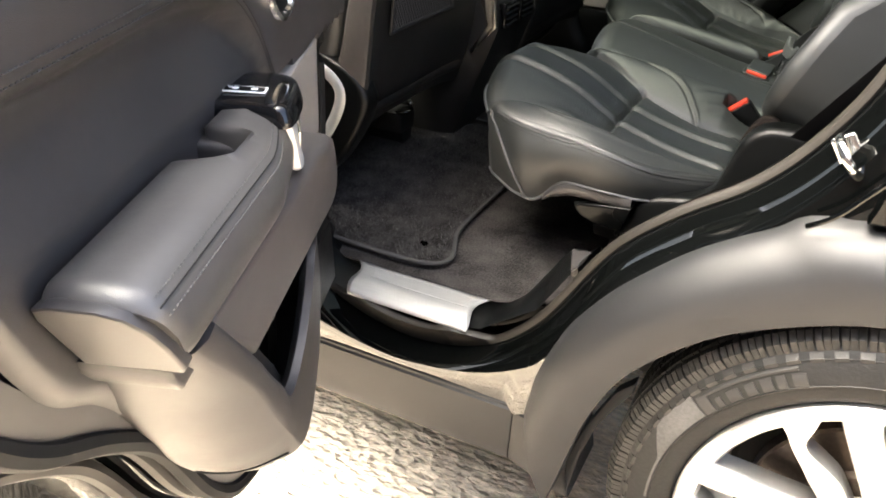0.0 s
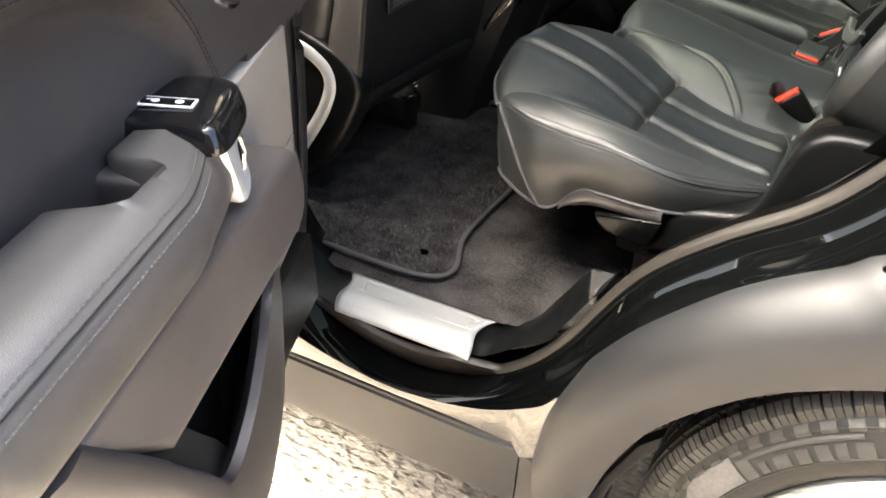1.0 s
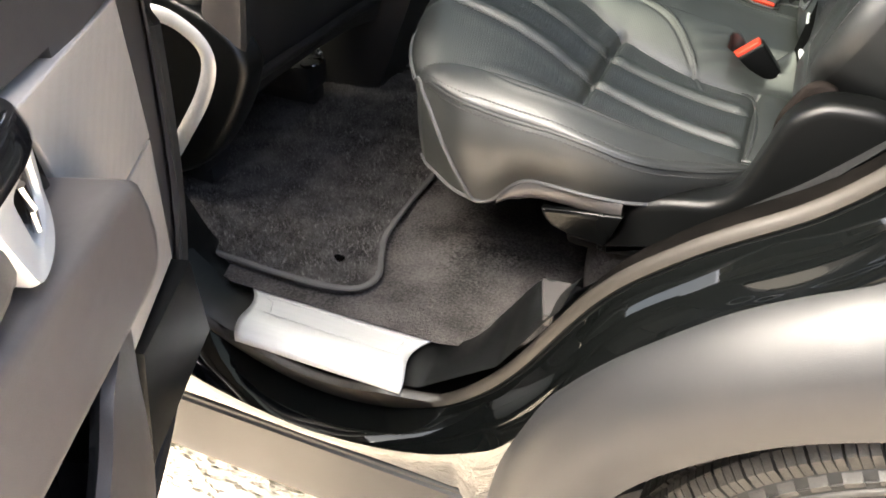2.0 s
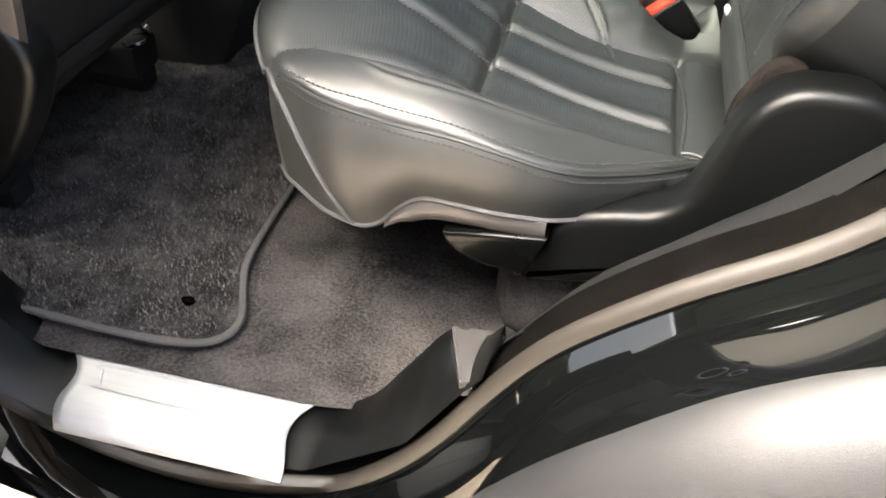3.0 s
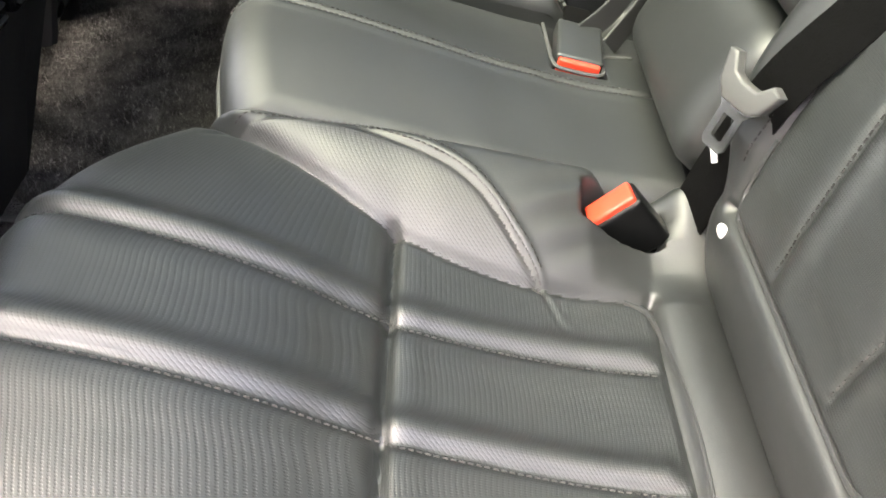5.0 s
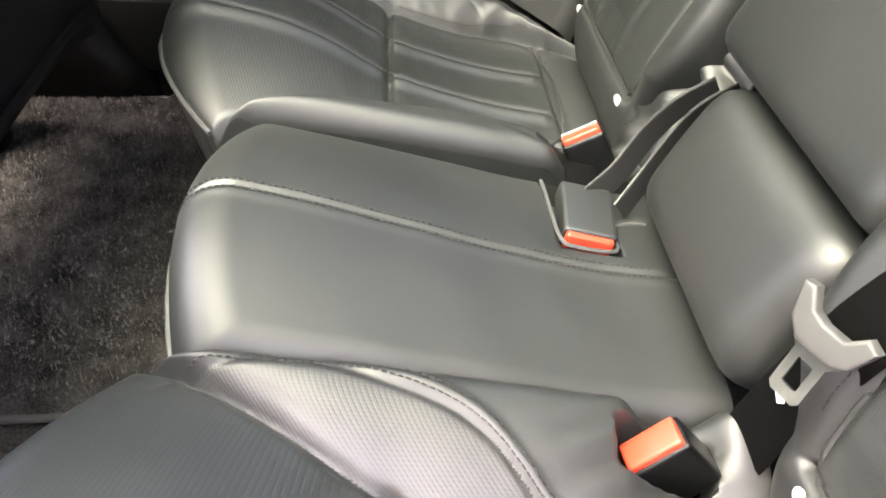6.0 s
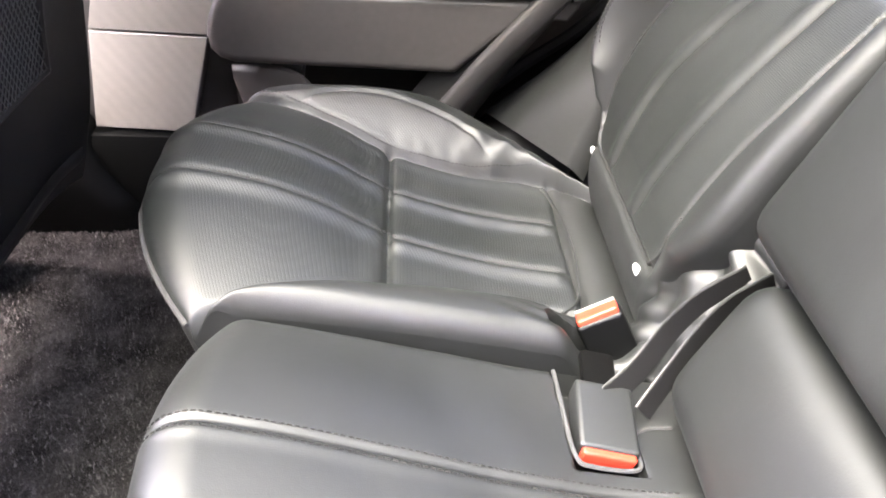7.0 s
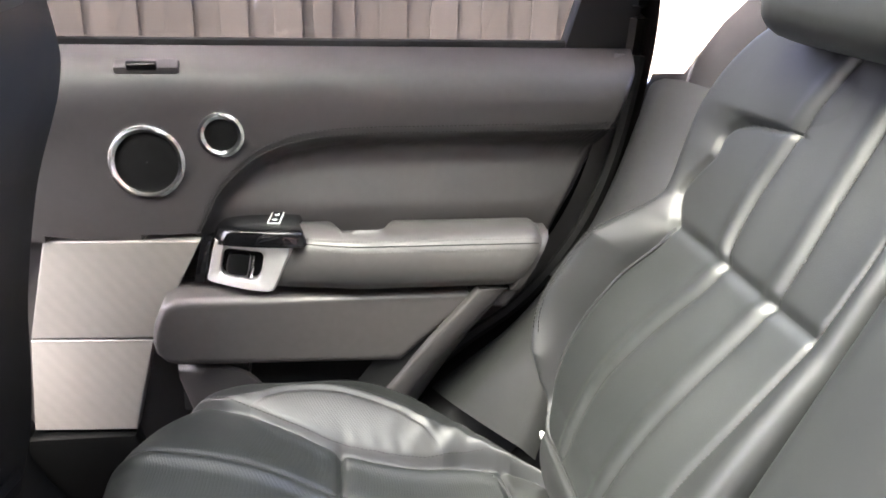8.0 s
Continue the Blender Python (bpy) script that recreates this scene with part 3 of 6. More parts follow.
# ---- backrest: u outwards, w up the back, n forward off its plane ----
B0, BA = Vector((0.27, 0, 0.86)), radians(24)
BU, BN = Vector((math.sin(BA), 0, math.cos(BA))), Vector((-math.cos(BA), 0, math.sin(BA)))
b_uo = spl([-0.06, 0, 0.05, 0.09, 0.115, 0.15, 0.22, 0.3, 0.37, 0.43, 0.49, 0.56, 0.6, 0.63], [0.555, 0.563, 0.582, 0.608, 0.632, 0.648, 0.642, 0.615, 0.585, 0.60, 0.612, 0.588, 0.545, 0.47])
b_ui = spl([-0.06, 0.02, 0.1, 0.2, 0.63], [0.235, 0.215, 0.175, 0.165, 0.165])
b_ins = spl([-0.06, 0.012, 0.05, 0.13, 0.24, 0.345, 0.38, 0.433, 0.488, 0.50, 0.63], [0.53, 0.545, 0.568, 0.582, 0.56, 0.515, 0.540, 0.520, 0.478, 0.40, 0.40])
b_inn = spl([-0.06, 0.06, 0.15, 0.23, 0.34, 0.42, 0.63], [0.262, 0.252, 0.24, 0.222, 0.206, 0.20, 0.20])
b_s1 = spl([-0.06, 0.02, 0.14, 0.24, 0.345, 0.36, 0.49, 0.56, 0.63], [0.475, 0.470, 0.462, 0.425, 0.388, 0.396, 0.396, 0.378, 0.36])
b_s2 = spl([-0.06, 0.03, 0.15, 0.25, 0.343, 0.46, 0.63], [0.365, 0.356, 0.332, 0.306, 0.287, 0.287, 0.287])


def b_height(w, u):
    ui, uo, si, so = b_ui(w), b_uo(w), b_inn(w), b_ins(w)
    to = np.clip((u - so) / np.maximum(uo - so, 0.03), 0, 1)
    ti = np.clip((si - u) / np.maximum(si - ui, 0.02), 0, 1)
    low = np.clip((w - 0.01) / 0.05, 0, 1)
    n = 0.014 * np.sin(np.clip(w / 0.34, 0, 1) * np.pi) * low
    n = n + 0.052 * low * (1 - (1 - to) ** 2) * np.clip((0.40 - w) / 0.12, 0.25, 1) + 0.020 * low * (1 - (1 - ti) ** 2)
    for line in (b_s1, b_s2):
        d = line_dist(w, u, line)
        f = np.clip((w - 0.015) / 0.02, 0, 1)
        n = n + f * (0.0036 * np.exp(-((d - 0.007) / 0.0115) ** 2) - 0.0034 * np.exp(-((d + 0.007) / 0.0050) ** 2) + 0.0012 * np.exp(-((d + 0.027) / 0.018) ** 2))
    for line in (b_ins, b_inn):
        d = line_dist(w, u, line)
        n = n - 0.005 * np.exp(-(np.clip(np.abs(d), 0, 0.1) / 0.0048) ** 2) * (w > 0.012) * (w < 0.50)
    mid = np.clip((u - si + 0.01) / 0.01, 0, 1) * np.clip((so + 0.01 - u) / 0.01, 0, 1)
    n = n - mid * 0.0050 * np.exp(-((w - 0.345) / 0.0075) ** 2)
    n = n - mid * 0.007 * np.exp(-((w - 0.012) / 0.004) ** 2)

    def drop(d, r):
        q = np.clip(d, 0, r)
        return r - np.sqrt(np.maximum(r * r - (r - q) ** 2, 0))

    n = n - 0.055 * np.clip(-w / 0.08, 0, 1) ** 1.6
    dr = (drop(uo - u, 0.035) ** 4 + drop(u - ui, 0.025) ** 4 + drop(0.635 - w, 0.05) ** 4 + drop(w + 0.080, 0.022) ** 4) ** 0.25
    return n - dr


def b_place(u, w, n, s):
    p = B0 + BU * float(w) + BN * float(n)
    return Vector((p.x, s * float(u), p.z))


def backrest(s, seat):
    nw, nu = 330, 220
    W = np.linspace(-0.080, 0.635, nw)
    tb = np.linspace(0, 1, nu)
    Bv = tb - 0.08 * np.sin(2 * np.pi * tb)
    w, b = np.meshgrid(W, Bv, indexing="ij")
    u = b_ui(w) + b * (b_uo(w) - b_ui(w))
    n = b_height(w, u)
    X = B0.x + BU.x * w + BN.x * n
    Zz = B0.z + BU.z * w + BN.z * n
    V = np.stack([X, s * u, Zz], -1).reshape(-1, 3)
    I = np.arange(nw * nu).reshape(nw, nu)
    F = np.stack([I[:-1, :-1], I[:-1, 1:], I[1:, 1:], I[1:, :-1]], -1).reshape(-1, 4)
    if s < 0:
        F = F[:, ::-1]
    fw, fu = w.reshape(-1)[F].mean(1), u.reshape(-1)[F].mean(1)
    ins = (fu > b_inn(fw)) & (fu < b_ins(fw)) & (fw > 0.012) & (fw < 0.56)
    perf = ins & (fw < 0.345)
    back = part("backrest", (V.tolist(), [], F[~ins].tolist()), M_LEATHER, seat, "reclined black leather backrest", 60)
    grid_part("back_insert", V, F, perf, M_PERF, back, "perforated ribbed insert")
    grid_part("upper_insert", V, F, ins & ~perf, M_LEATHER, back)
    per = [I[i, 0] for i in range(0, nw, 4)] + [I[nw - 1, j] for j in range(1, nu, 4)] + [I[i, nu - 1] for i in range(nw - 2, 0, -4)] + [I[0, j] for j in range(nu - 1, 0, -4)]
    rows = []
    for r in range(5):
        t = r / 4
        rows.append([Vector(V[k]) - BN * 0.13 * t + Vector((0, -s * 0.012 * t, 0)) for k in per])
    bm = loft(bmesh.new(), rows, closed=True)
    bmesh.ops.recalc_face_normals(bm, faces=bm.faces)
    part("back_side", bm, M_LEATHER, back, angle=70)
    bm = tube(bmesh.new(), [b_place(uu, ww, float(b_height(np.array(ww), np.array(uu))) + 0.002, s) for uu, ww in
              [(float(b_inn(q)) + 0.002, q) for q in np.linspace(0.08, 0.03, 5)] + [(q, 0.012 + 0.02 * max(0, (q - 0.50) / 0.05) ** 2) for q in np.linspace(0.27, 0.545, 20)] + [(float(b_ins(q)), q) for q in np.linspace(0.045, 0.34, 24)]], 0.0030, 6)
    part("piping", bm, M_CORD, back)
    bm = bmesh.new()
    for line, off in ((b_s1, -0.010), (b_s2, -0.010)):
        for lo, hi in ((0.03, 0.335), (0.355, 0.54)):
            stitches(bm, [b_place(line(q) + off, q, b_height(np.array(q), line(q) + off) + 0.0006, s) for q in np.linspace(lo, hi, 60)])
    stitches(bm, [b_place(b_inn(q) - 0.012, q, b_height(np.array(q), b_inn(q) - 0.012) + 0.0006, s) for q in np.linspace(0.05, 0.5, 80)])
    for off in (0.020, 0.029):
        stitches(bm, [b_place(b_uo(q) - off, q, b_height(np.array(q), b_uo(q) - off) + 0.0006, s) for q in np.linspace(0.12, 0.36, 70)])
    part("stitching", bm, M_THREAD, back)["kind"] = "stuff"
    # anchor buttons low on the back
    for uu in (0.2715, 0.551):
        bm = bmesh.new()
        bmesh.ops.create_uvsphere(bm, u_segments=14, v_segments=8, radius=0.5)
        c = b_place(uu, -0.002, float(b_height(np.array(-0.002), np.array(uu))) + 0.001, s)
        bmesh.ops.transform(bm, matrix=Matrix.Translation(c) @ Matrix.Rotation(-BA, 4, "Y") @ Matrix.Diagonal((0.009, 0.009, 0.018, 1)), verts=bm.verts)
        part("anchor_button", bm, M_WHITE, back, "white plastic child-seat anchor button")
    # headrest
    bm = bmesh.new()
    box(bm, (0, 0, 0), (0.11, 0.27, 0.17), bevel=0.045, seg=5)
    c = b_place(0.345, 0.665, 0.035, s)
    bmesh.ops.transform(bm, matrix=Matrix.Translation(c) @ Matrix.Rotation(radians(14), 4, "Y"), verts=bm.verts)
    part("headrest", bm, M_LEATHER, seat, "black leather headrest")


for s in (-1, 1):
    outer_seat(s)


# ---- middle seat ----
m_z = spl([-0.26, -0.22, -0.17, -0.1, 0, 0.1, 0.2, 0.28], [0.905, 0.915, 0.917, 0.905, 0.879, 0.852, 0.830, 0.821])


m_line = spl([-0.22, -0.155, -0.05, 0.05, 0.15, 0.25], [0.002, 0.002, 0.001, -0.002, -0.004, -0.004])
m_dome = spl([-0.25, -0.1, 0.05, 0.28], [0.032, 0.028, 0.020, 0.014])


def m_top(x, y):
    z = m_z(x) - m_dome(x) * (y / 0.165) ** 2
    for y0 in (m_line(x),):
        z = z - 0.004 * np.exp(-((y - y0) / 0.004) ** 2) + 0.0015 * np.exp(-((y - y0 + 0.010) / 0.007) ** 2)
    # well for the buckle
    wx = np.clip((np.abs(x - 0.192) - 0.026) / 0.006, 0, 1)
    wy = np.clip((np.abs(y - 0.085) - 0.062) / 0.006, 0, 1)
    z = z - 0.028 * (1 - np.maximum(wx, wy))
    z = z + 0.0004 * np.sin(x * 60 + y * 25) * np.exp(-((x - 0.1) / 0.12) ** 2)

    def drop(d, r):
        q = np.clip(d, 0, r)
        return r - np.sqrt(np.maximum(r * r - (r - q) ** 2, 0))

    xf = m_front(y)
    dr = (drop(x - xf, 0.055) ** 4 + drop(0.166 - np.abs(y), 0.028) ** 4) ** 0.25
    return z - dr


def m_front(y):
    return -0.185 + 1.0 * y * y


def middle_seat():
    seat = thing("rear_seat", (0.05, 0, 0.60), "plain black leather middle rear seat with one lengthwise seam", "car seat", "rear seats")
    na, nb = 220, 200
    ta = np.linspace(0, 1, na)
    A = 0.3 * ta**2.2 + 0.7 * ta
    tb = np.linspace(0, 1, nb)
    a, b = np.meshgrid(A, tb - 0.08 * np.sin(2 * np.pi * tb), indexing="ij")
    y = -0.166 + b * 0.332
    x = m_front(y) + a * (0.28 - m_front(y))
    V = np.stack([x, y, m_top(x, y)], -1).reshape(-1, 3)
    I = np.arange(na * nb).reshape(na, nb)
    F = np.stack([I[:-1, :-1], I[1:, :-1], I[1:, 1:], I[:-1, 1:]], -1).reshape(-1, 4)[:, ::-1]
    part("cushion", (V.tolist(), [], F.tolist()), M_LEATHER, seat, angle=60)
    per = [I[i, 0] for i in range(na - 1, 0, -4)] + [I[0, j] for j in range(0, nb, 4)] + [I[i, nb - 1] for i in range(1, na, 4)]
    rows = []
    for r in range(6):
        t = r / 5
        rows.append([Vector(V[k]).lerp(Vector((V[k][0] + (0.02 if V[k][0] < -0.15 else 0), V[k][1] * 0.99, 0.68)), t) for k in per])
    bm = loft(bmesh.new(), rows)
    bmesh.ops.recalc_face_normals(bm, faces=bm.faces)
    part("side_skirt", bm, M_LEATHER, seat, angle=70)
    part("piping", tube(bmesh.new(), [Vector(V[I[0, j]]) + Vector((-0.002, 0, -0.01)) for j in range(0, nb, 4)], 0.0026, 6), M_PIPING, seat)
    bm = bmesh.new()
    for off in (-0.0085, 0.0065):
        stitches(bm, [(q, float(m_line(q)) + off, float(m_top(np.array(q), m_line(q) + off)) + 0.0006) for q in np.linspace(-0.19, 0.25, 100)])
    part("stitching", bm, M_THREAD, seat)["kind"] = "stuff"
    well = [(0.163, 0.150), (0.161, 0.06), (0.164, 0.028), (0.175, 0.022), (0.208, 0.022), (0.220, 0.030), (0.221, 0.06), (0.235, 0.075), (0.262, 0.080)]
    part("well_piping", tube(bmesh.new(), [Vector((p.x, p.y, float(m_z(p.x)) - float(m_dome(p.x)) * (p.y / 0.165) ** 2 + 0.0005)) for p in curve([(q[0], q[1], 0) for q in well], 50)], 0.0022, 6), M_PIPING, seat)
    # lower roll and upper pad of the middle back
    for name, y0, y1, w0, w1, n0, th, bv in (("back_roll", -0.165, 0.118, -0.03, 0.128, 0.012, 0.10, 0.044), ("back_pad", -0.168, 0.160, 0.134, 0.60, 0.022, 0.12, 0.034)):
        bm = bmesh.new()
        box(bm, (0, 0, 0), (th, y1 - y0, w1 - w0), bevel=bv, seg=6)
        bmesh.ops.subdivide_edges(bm, edges=[e for e in bm.edges if e.calc_length() > 0.06], cuts=10, use_grid_fill=True)
        for v in bm.verts:
            if v.co.x < -th / 2 + 0.02:
                q = (1 - (v.co.y / ((y1 - y0) / 2)) ** 2) * (1 - (v.co.z / ((w1 - w0) / 2)) ** 2)
                v.co.x -= 0.010 * max(q, 0)
        c = B0 + BU * ((w0 + w1) / 2) + BN * (n0 - th / 2)
        bmesh.ops.transform(bm, matrix=Matrix.Translation((c.x, (y0 + y1) / 2, c.z)) @ Matrix.Rotation(BA, 4, "Y"), verts=bm.verts)
        part(name, bm, M_LEATHER, seat, angle=50)
    return seat


mid_seat = middle_seat()


# ---- belts ----
def frame_of(e1, e3):
    e1 = Vector(e1).normalized()
    e3 = Vector(e3)
    e3 = (e3 - e1 * e3.dot(e1)).normalized()
    e2 = e3.cross(e1)
    return Matrix((e1, e2, e3)).transposed()


def buckle(mid, e1, e3, wide, thick, deep, label, sleeve=False, slot=0):
    """mid: middle of the release face; e1 along its width; e3 from the face into the body."""
    m = frame_of(e1, e3)
    mid = Vector(mid)
    b = thing("seat_belt_buckle", tuple(mid), label, "seat belt", "belt buckles")
    bm = bmesh.new()
    box(bm, mid + m @ Vector((0, 0, deep / 2 + 0.004)), (wide + 0.006, thick + 0.006, deep), m, 0.0045, 3)
    part("housing", bm, M_LEATHER if sleeve else M_PLASTIC, b)
    bm = bmesh.new()
    box(bm, mid + m @ Vector((0, 0, 0.004)), (wide, thick, 0.012), m, 0.003, 3)
    part("release_button", bm, M_RED, b, "orange-red release button")
    if slot:
        bm = bmesh.new()
        box(bm, mid + m @ Vector((0, slot * thick * 0.60, 0.001)), (wide * 0.98, 0.003, 0.008), m, 0.001)
        part("slot", bm, M_SILVERP, b)
    bm = bmesh.new()
    box(bm, mid + m @ Vector((0, 0, deep + 0.02)), (wide * 0.7, thick * 0.6, 0.06), m, 0.004)
    part("stalk", bm, M_WEB, b)
    return b


buckle((0.189, -0.209, 0.833), (0.036, 0.004, 0.032), (0.6, 0.05, -0.8), 0.046, 0.024, 0.062, "black seat belt buckle with orange-red button in the cushion's gap")
buckle((0.214, 0.212, 0.848), (0.040, 0.0, 0.022), (0.45, -0.25, -0.85), 0.044, 0.020, 0.062, "black seat belt buckle with orange-red button beside the middle seat", slot=-1)
buckle((0.191, 0.032, 0.829), (0.048, -0.004, -0.008), (0.03, 1.0, 0.10), 0.048, 0.018, 0.075, "black seat belt buckle lying in the middle cushion's well", True)


def webbing(parent, pts, wide, name="webbing", across=Vector((0, 1, 0)), thick=0.0022, edged=False):
    pts = curve(pts, 26)
    bm = bmesh.new()
    rings = []
    for i, p in enumerate(pts):
        t = (pts[min(i + 1, 25)] - pts[max(i - 1, 0)]).normalized()
        s = (across - t * across.dot(t)).normalized()
        n = s.cross(t)
        rings.append([p + s * wide / 2 * a + n * thick / 2 * b for a, b in ((-1, -0.4), (-0.96, -1), (0.96, -1), (1, -0.4), (1, 0.4), (0.96, 1), (-0.96, 1), (-1, 0.4))])
    loft(bm, rings, closed=True, caps=True)
    bmesh.ops.recalc_face_normals(bm, faces=bm.faces)
    w = part(name, bm, M_STRAP if edged else M_WEB, parent)
    if edged:
        for k in (0, 3):
            part("edge_cord", tube(bmesh.new(), [q[k] for q in rings], 0.0014, 6), M_CORD, w)
    return w


def belts():
    # the near seat's belt, parked in the gap beside the middle back, with its tongue
    b = thing("seat_belt", (0.27, -0.205, 0.90), "black webbing belt with a pale tongue hanging beside the backrest", "seat belt", "belts")
    webbing(b, [(0.268, -0.198, 0.815), (0.274, -0.208, 0.87), (0.284, -0.220, 0.93), (0.297, -0.232, 0.985), (0.34, -0.240, 1.06), (0.42, -0.245, 1.20), (0.50, -0.25, 1.42)], 0.048, across=Vector((0.35, -1, 0)))
    m = frame_of((0.025, -0.052, -0.003), (0.35, -0.05, 0.93)).to_4x4()
    m.translation = Vector((0.268, -0.229, 0.968))
    grip = [(-0.031, 0.018), (-0.022, 0.019), (-0.014, 0.006), (-0.004, 0.003), (0.012, 0.003), (0.022, 0.014), (0.032, 0.010), (0.024, -0.010), (0.014, -0.017), (-0.014, -0.017), (-0.025, -0.006)]
    bm = prism(bmesh.new(), grip, -0.006, 0.006, bevel=0.003, seg=3)
    bmesh.ops.transform(bm, matrix=m, verts=bm.verts)
    part("tongue_grip", bm, M_TONGUE, b, "pale grey plastic tongue grip", 50)
    # slotted blade: an outline with a window
    outer = [(-0.020, -0.014), (0.020, -0.014), (0.0125, -0.022), (0.0125, -0.052), (0.009, -0.056), (-0.009, -0.056), (-0.0125, -0.052), (-0.0125, -0.022)]
    inner = [(-0.006, -0.026), (0.006, -0.026), (0.006, -0.030), (0.006, -0.046), (0.004, -0.047), (-0.004, -0.047), (-0.006, -0.046), (-0.006, -0.030)]
    rows = [[m @ Vector((a, d_, c)) for a, c in poly] for poly, d_ in ((inner, 0.0013), (outer, 0.0013), (outer, -0.0013), (inner, -0.0013), (inner, 0.0013))]
    part("tongue_blade", loft(bmesh.new(), rows, closed=True), M_CHROME, b, "slotted steel tongue")
    bm = bmesh.new()
    box(bm, (0.2655, -0.213, 0.895), (0.016, 0.0025, 0.005), frame_of((0.1, -0.5, -0.6), (0.3, 0, 1)), 0.0005)
    part("woven_tag", bm, M_WHITE, b, "small white tag")
    b2 = thing("seat_belt", (0.25, 0.12, 0.88), "black webbing straps running into the gap behind the middle cushion", "seat belt", "belts")
    webbing(b2, [(0.205, 0.100, 0.838), (0.235, 0.118, 0.858), (0.262, 0.134, 0.892), (0.288, 0.140, 0.922), (0.325, 0.146, 0.945)], 0.024, across=Vector((1, 0.15, -0.5)), edged=True)
    webbing(b2, [(0.235, 0.088, 0.830), (0.262, 0.110, 0.858), (0.290, 0.126, 0.898), (0.312, 0.132, 0.925), (0.345, 0.138, 0.945)], 0.022, across=Vector((1, 0.3, -0.5)), edged=True)
    # creased leather flap between the back and the pad
    bm = bmesh.new()
    rows = []
    for i in range(60):
        t = i / 59
        row = []
        for j in range(24):
            v = j / 23
            w = -0.06 + 0.24 * t
            y = 0.128 + 0.102 * v + 0.005 * math.sin(t * 9 + v * 3)
            n = -0.026 + 0.020 * v - 0.014 * (1 - v) ** 2 + 0.012 * math.sin(v * math.pi) * (0.5 + 0.5 * math.sin(t * 15 - v * 8))
            n += 0.009 * math.exp(-((t - 0.60 - 0.16 * v) / 0.035) ** 2) * math.sin(v * math.pi) - 0.010 * math.exp(-((t - 0.67 - 0.16 * v) / 0.03) ** 2) + 0.004 * math.sin(t * 37 + v * 14) * v
            p = B0 + BU * w + BN * n
            row.append(Vector((p.x, y, p.z)))
        rows.append(row)
    loft(bm, rows)
    f = part("leather_flap", bm, M_LEATHER, mid_seat, "creased black leather flap", 70)
    so = f.modifiers.new("thick", "SOLIDIFY")
    so.thickness = 0.003


belts()

# ---- ground and surroundings ----
GZ = 0.045
bm = bmesh.new()
rings = []
for r in (0.0, 0.5, 1, 1.5, 2, 3, 4, 6, 10, 30, 120, 600, 3000):
    rings.append([Vector((r * math.cos(q), r * math.sin(q), GZ)) for q in (2 * math.pi * k / 48 for k in range(48))])
loft(bm, rings[1:], closed=True)
bm.faces.new([bm.verts.new(p) for p in rings[1]])
bmesh.ops.remove_doubles(bm, verts=bm.verts, dist=1e-5)
bmesh.ops.recalc_face_normals(bm, faces=bm.faces)
tagged(part("ground", bm, M_GROUND), "rough pale concrete yard", "ground", kind="structure")


def fence():
    f = thing("fence", (0, 4.4, GZ), "weathered vertical board fence beyond the car", "fence")
    bm = bmesh.new()
    box(bm, (0, 0, 0.9), (0.156, 0.020, 1.8), bevel=0.004, seg=1)
    me = bpy.data.meshes.new("board")
    bm.to_mesh(me)
    bm.free()
    me.materials.append(M_WOOD)
    rnd = random.Random(3)
    for k in range(70):
        b = new("board", me)
        b.parent = f
        b.matrix_basis = pose(-8.4 + k * 0.146, 0.026 * (k % 2) + 0.002 * rnd.uniform(-1, 1), rnd.uniform(-0.01, 0.01), 0, rnd.uniform(-0.3, 0.3), 0)
    for k in range(6):
        bm = bmesh.new()
        box(bm, (-7.35 + k * 1.83, 4.36, GZ + 0.95), (0.10, 0.09, 1.9), bevel=0.006)
        part("post", bm, M_WOOD, f)
    for z in (0.35, 1.5):
        bm = bmesh.new()
        box(bm, (-3.3, 4.375, GZ + z), (10.2, 0.035, 0.09), bevel=0.004)
        part("rail", bm, M_WOOD, f)


fence()
# wall of the building on the near side of the yard
bm = bmesh.new()
box(bm, (-1.5, -4.1, GZ + 1.6), (14.0, 0.3, 3.2))
tagged(part("wall_south", bm, M_BRICK), "dark brick building wall along the yard", "wall", kind="structure")

# ---- the near side's door opening, in x and z ----
OPEN = [(-0.56, 0.70), (-0.50, 0.60), (-0.446, 0.552), (-0.38, 0.515), (-0.28, 0.484), (-0.17, 0.486), (-0.078, 0.520), (-0.022, 0.564), (0.033, 0.632), (0.078, 0.716), (0.120, 0.782),
        (0.165, 0.828), (0.222, 0.877), (0.273, 0.912), (0.310, 0.945), (0.35, 0.992), (0.40, 1.072), (0.435, 1.17), (0.458, 1.30), (0.465, 1.43), (0.44, 1.56), (0.36, 1.63), (0.2, 1.66), (-0.2, 1.68), (-0.46, 1.67), (-0.545, 1.58),
        (-0.585, 1.3), (-0.60, 1.0), (-0.59, 0.82)]
RING = [(p.x, p.z) for p in curve([(a, 0, b) for a, b in OPEN], 200, closed=True)]
for _ in range(14):
    RING = [((RING[i - 1][0] + 2 * RING[i][0] + RING[(i + 1) % 200][0]) / 4, (RING[i - 1][1] + 2 * RING[i][1] + RING[(i + 1) % 200][1]) / 4) for i in range(200)]


def ring(off, y, dz=0.0):
    """The opening's outline, moved outwards by off, at that y."""
    n = len(RING)
    out = []
    for i, (x, z) in enumerate(RING):
        a, b = RING[i - 1], RING[(i + 1) % n]
        t = Vector((b[0] - a[0], b[1] - a[1])).normalized()
        out.append(Vector((x + t.y * off, y, z - t.x * off + dz)))
    return out


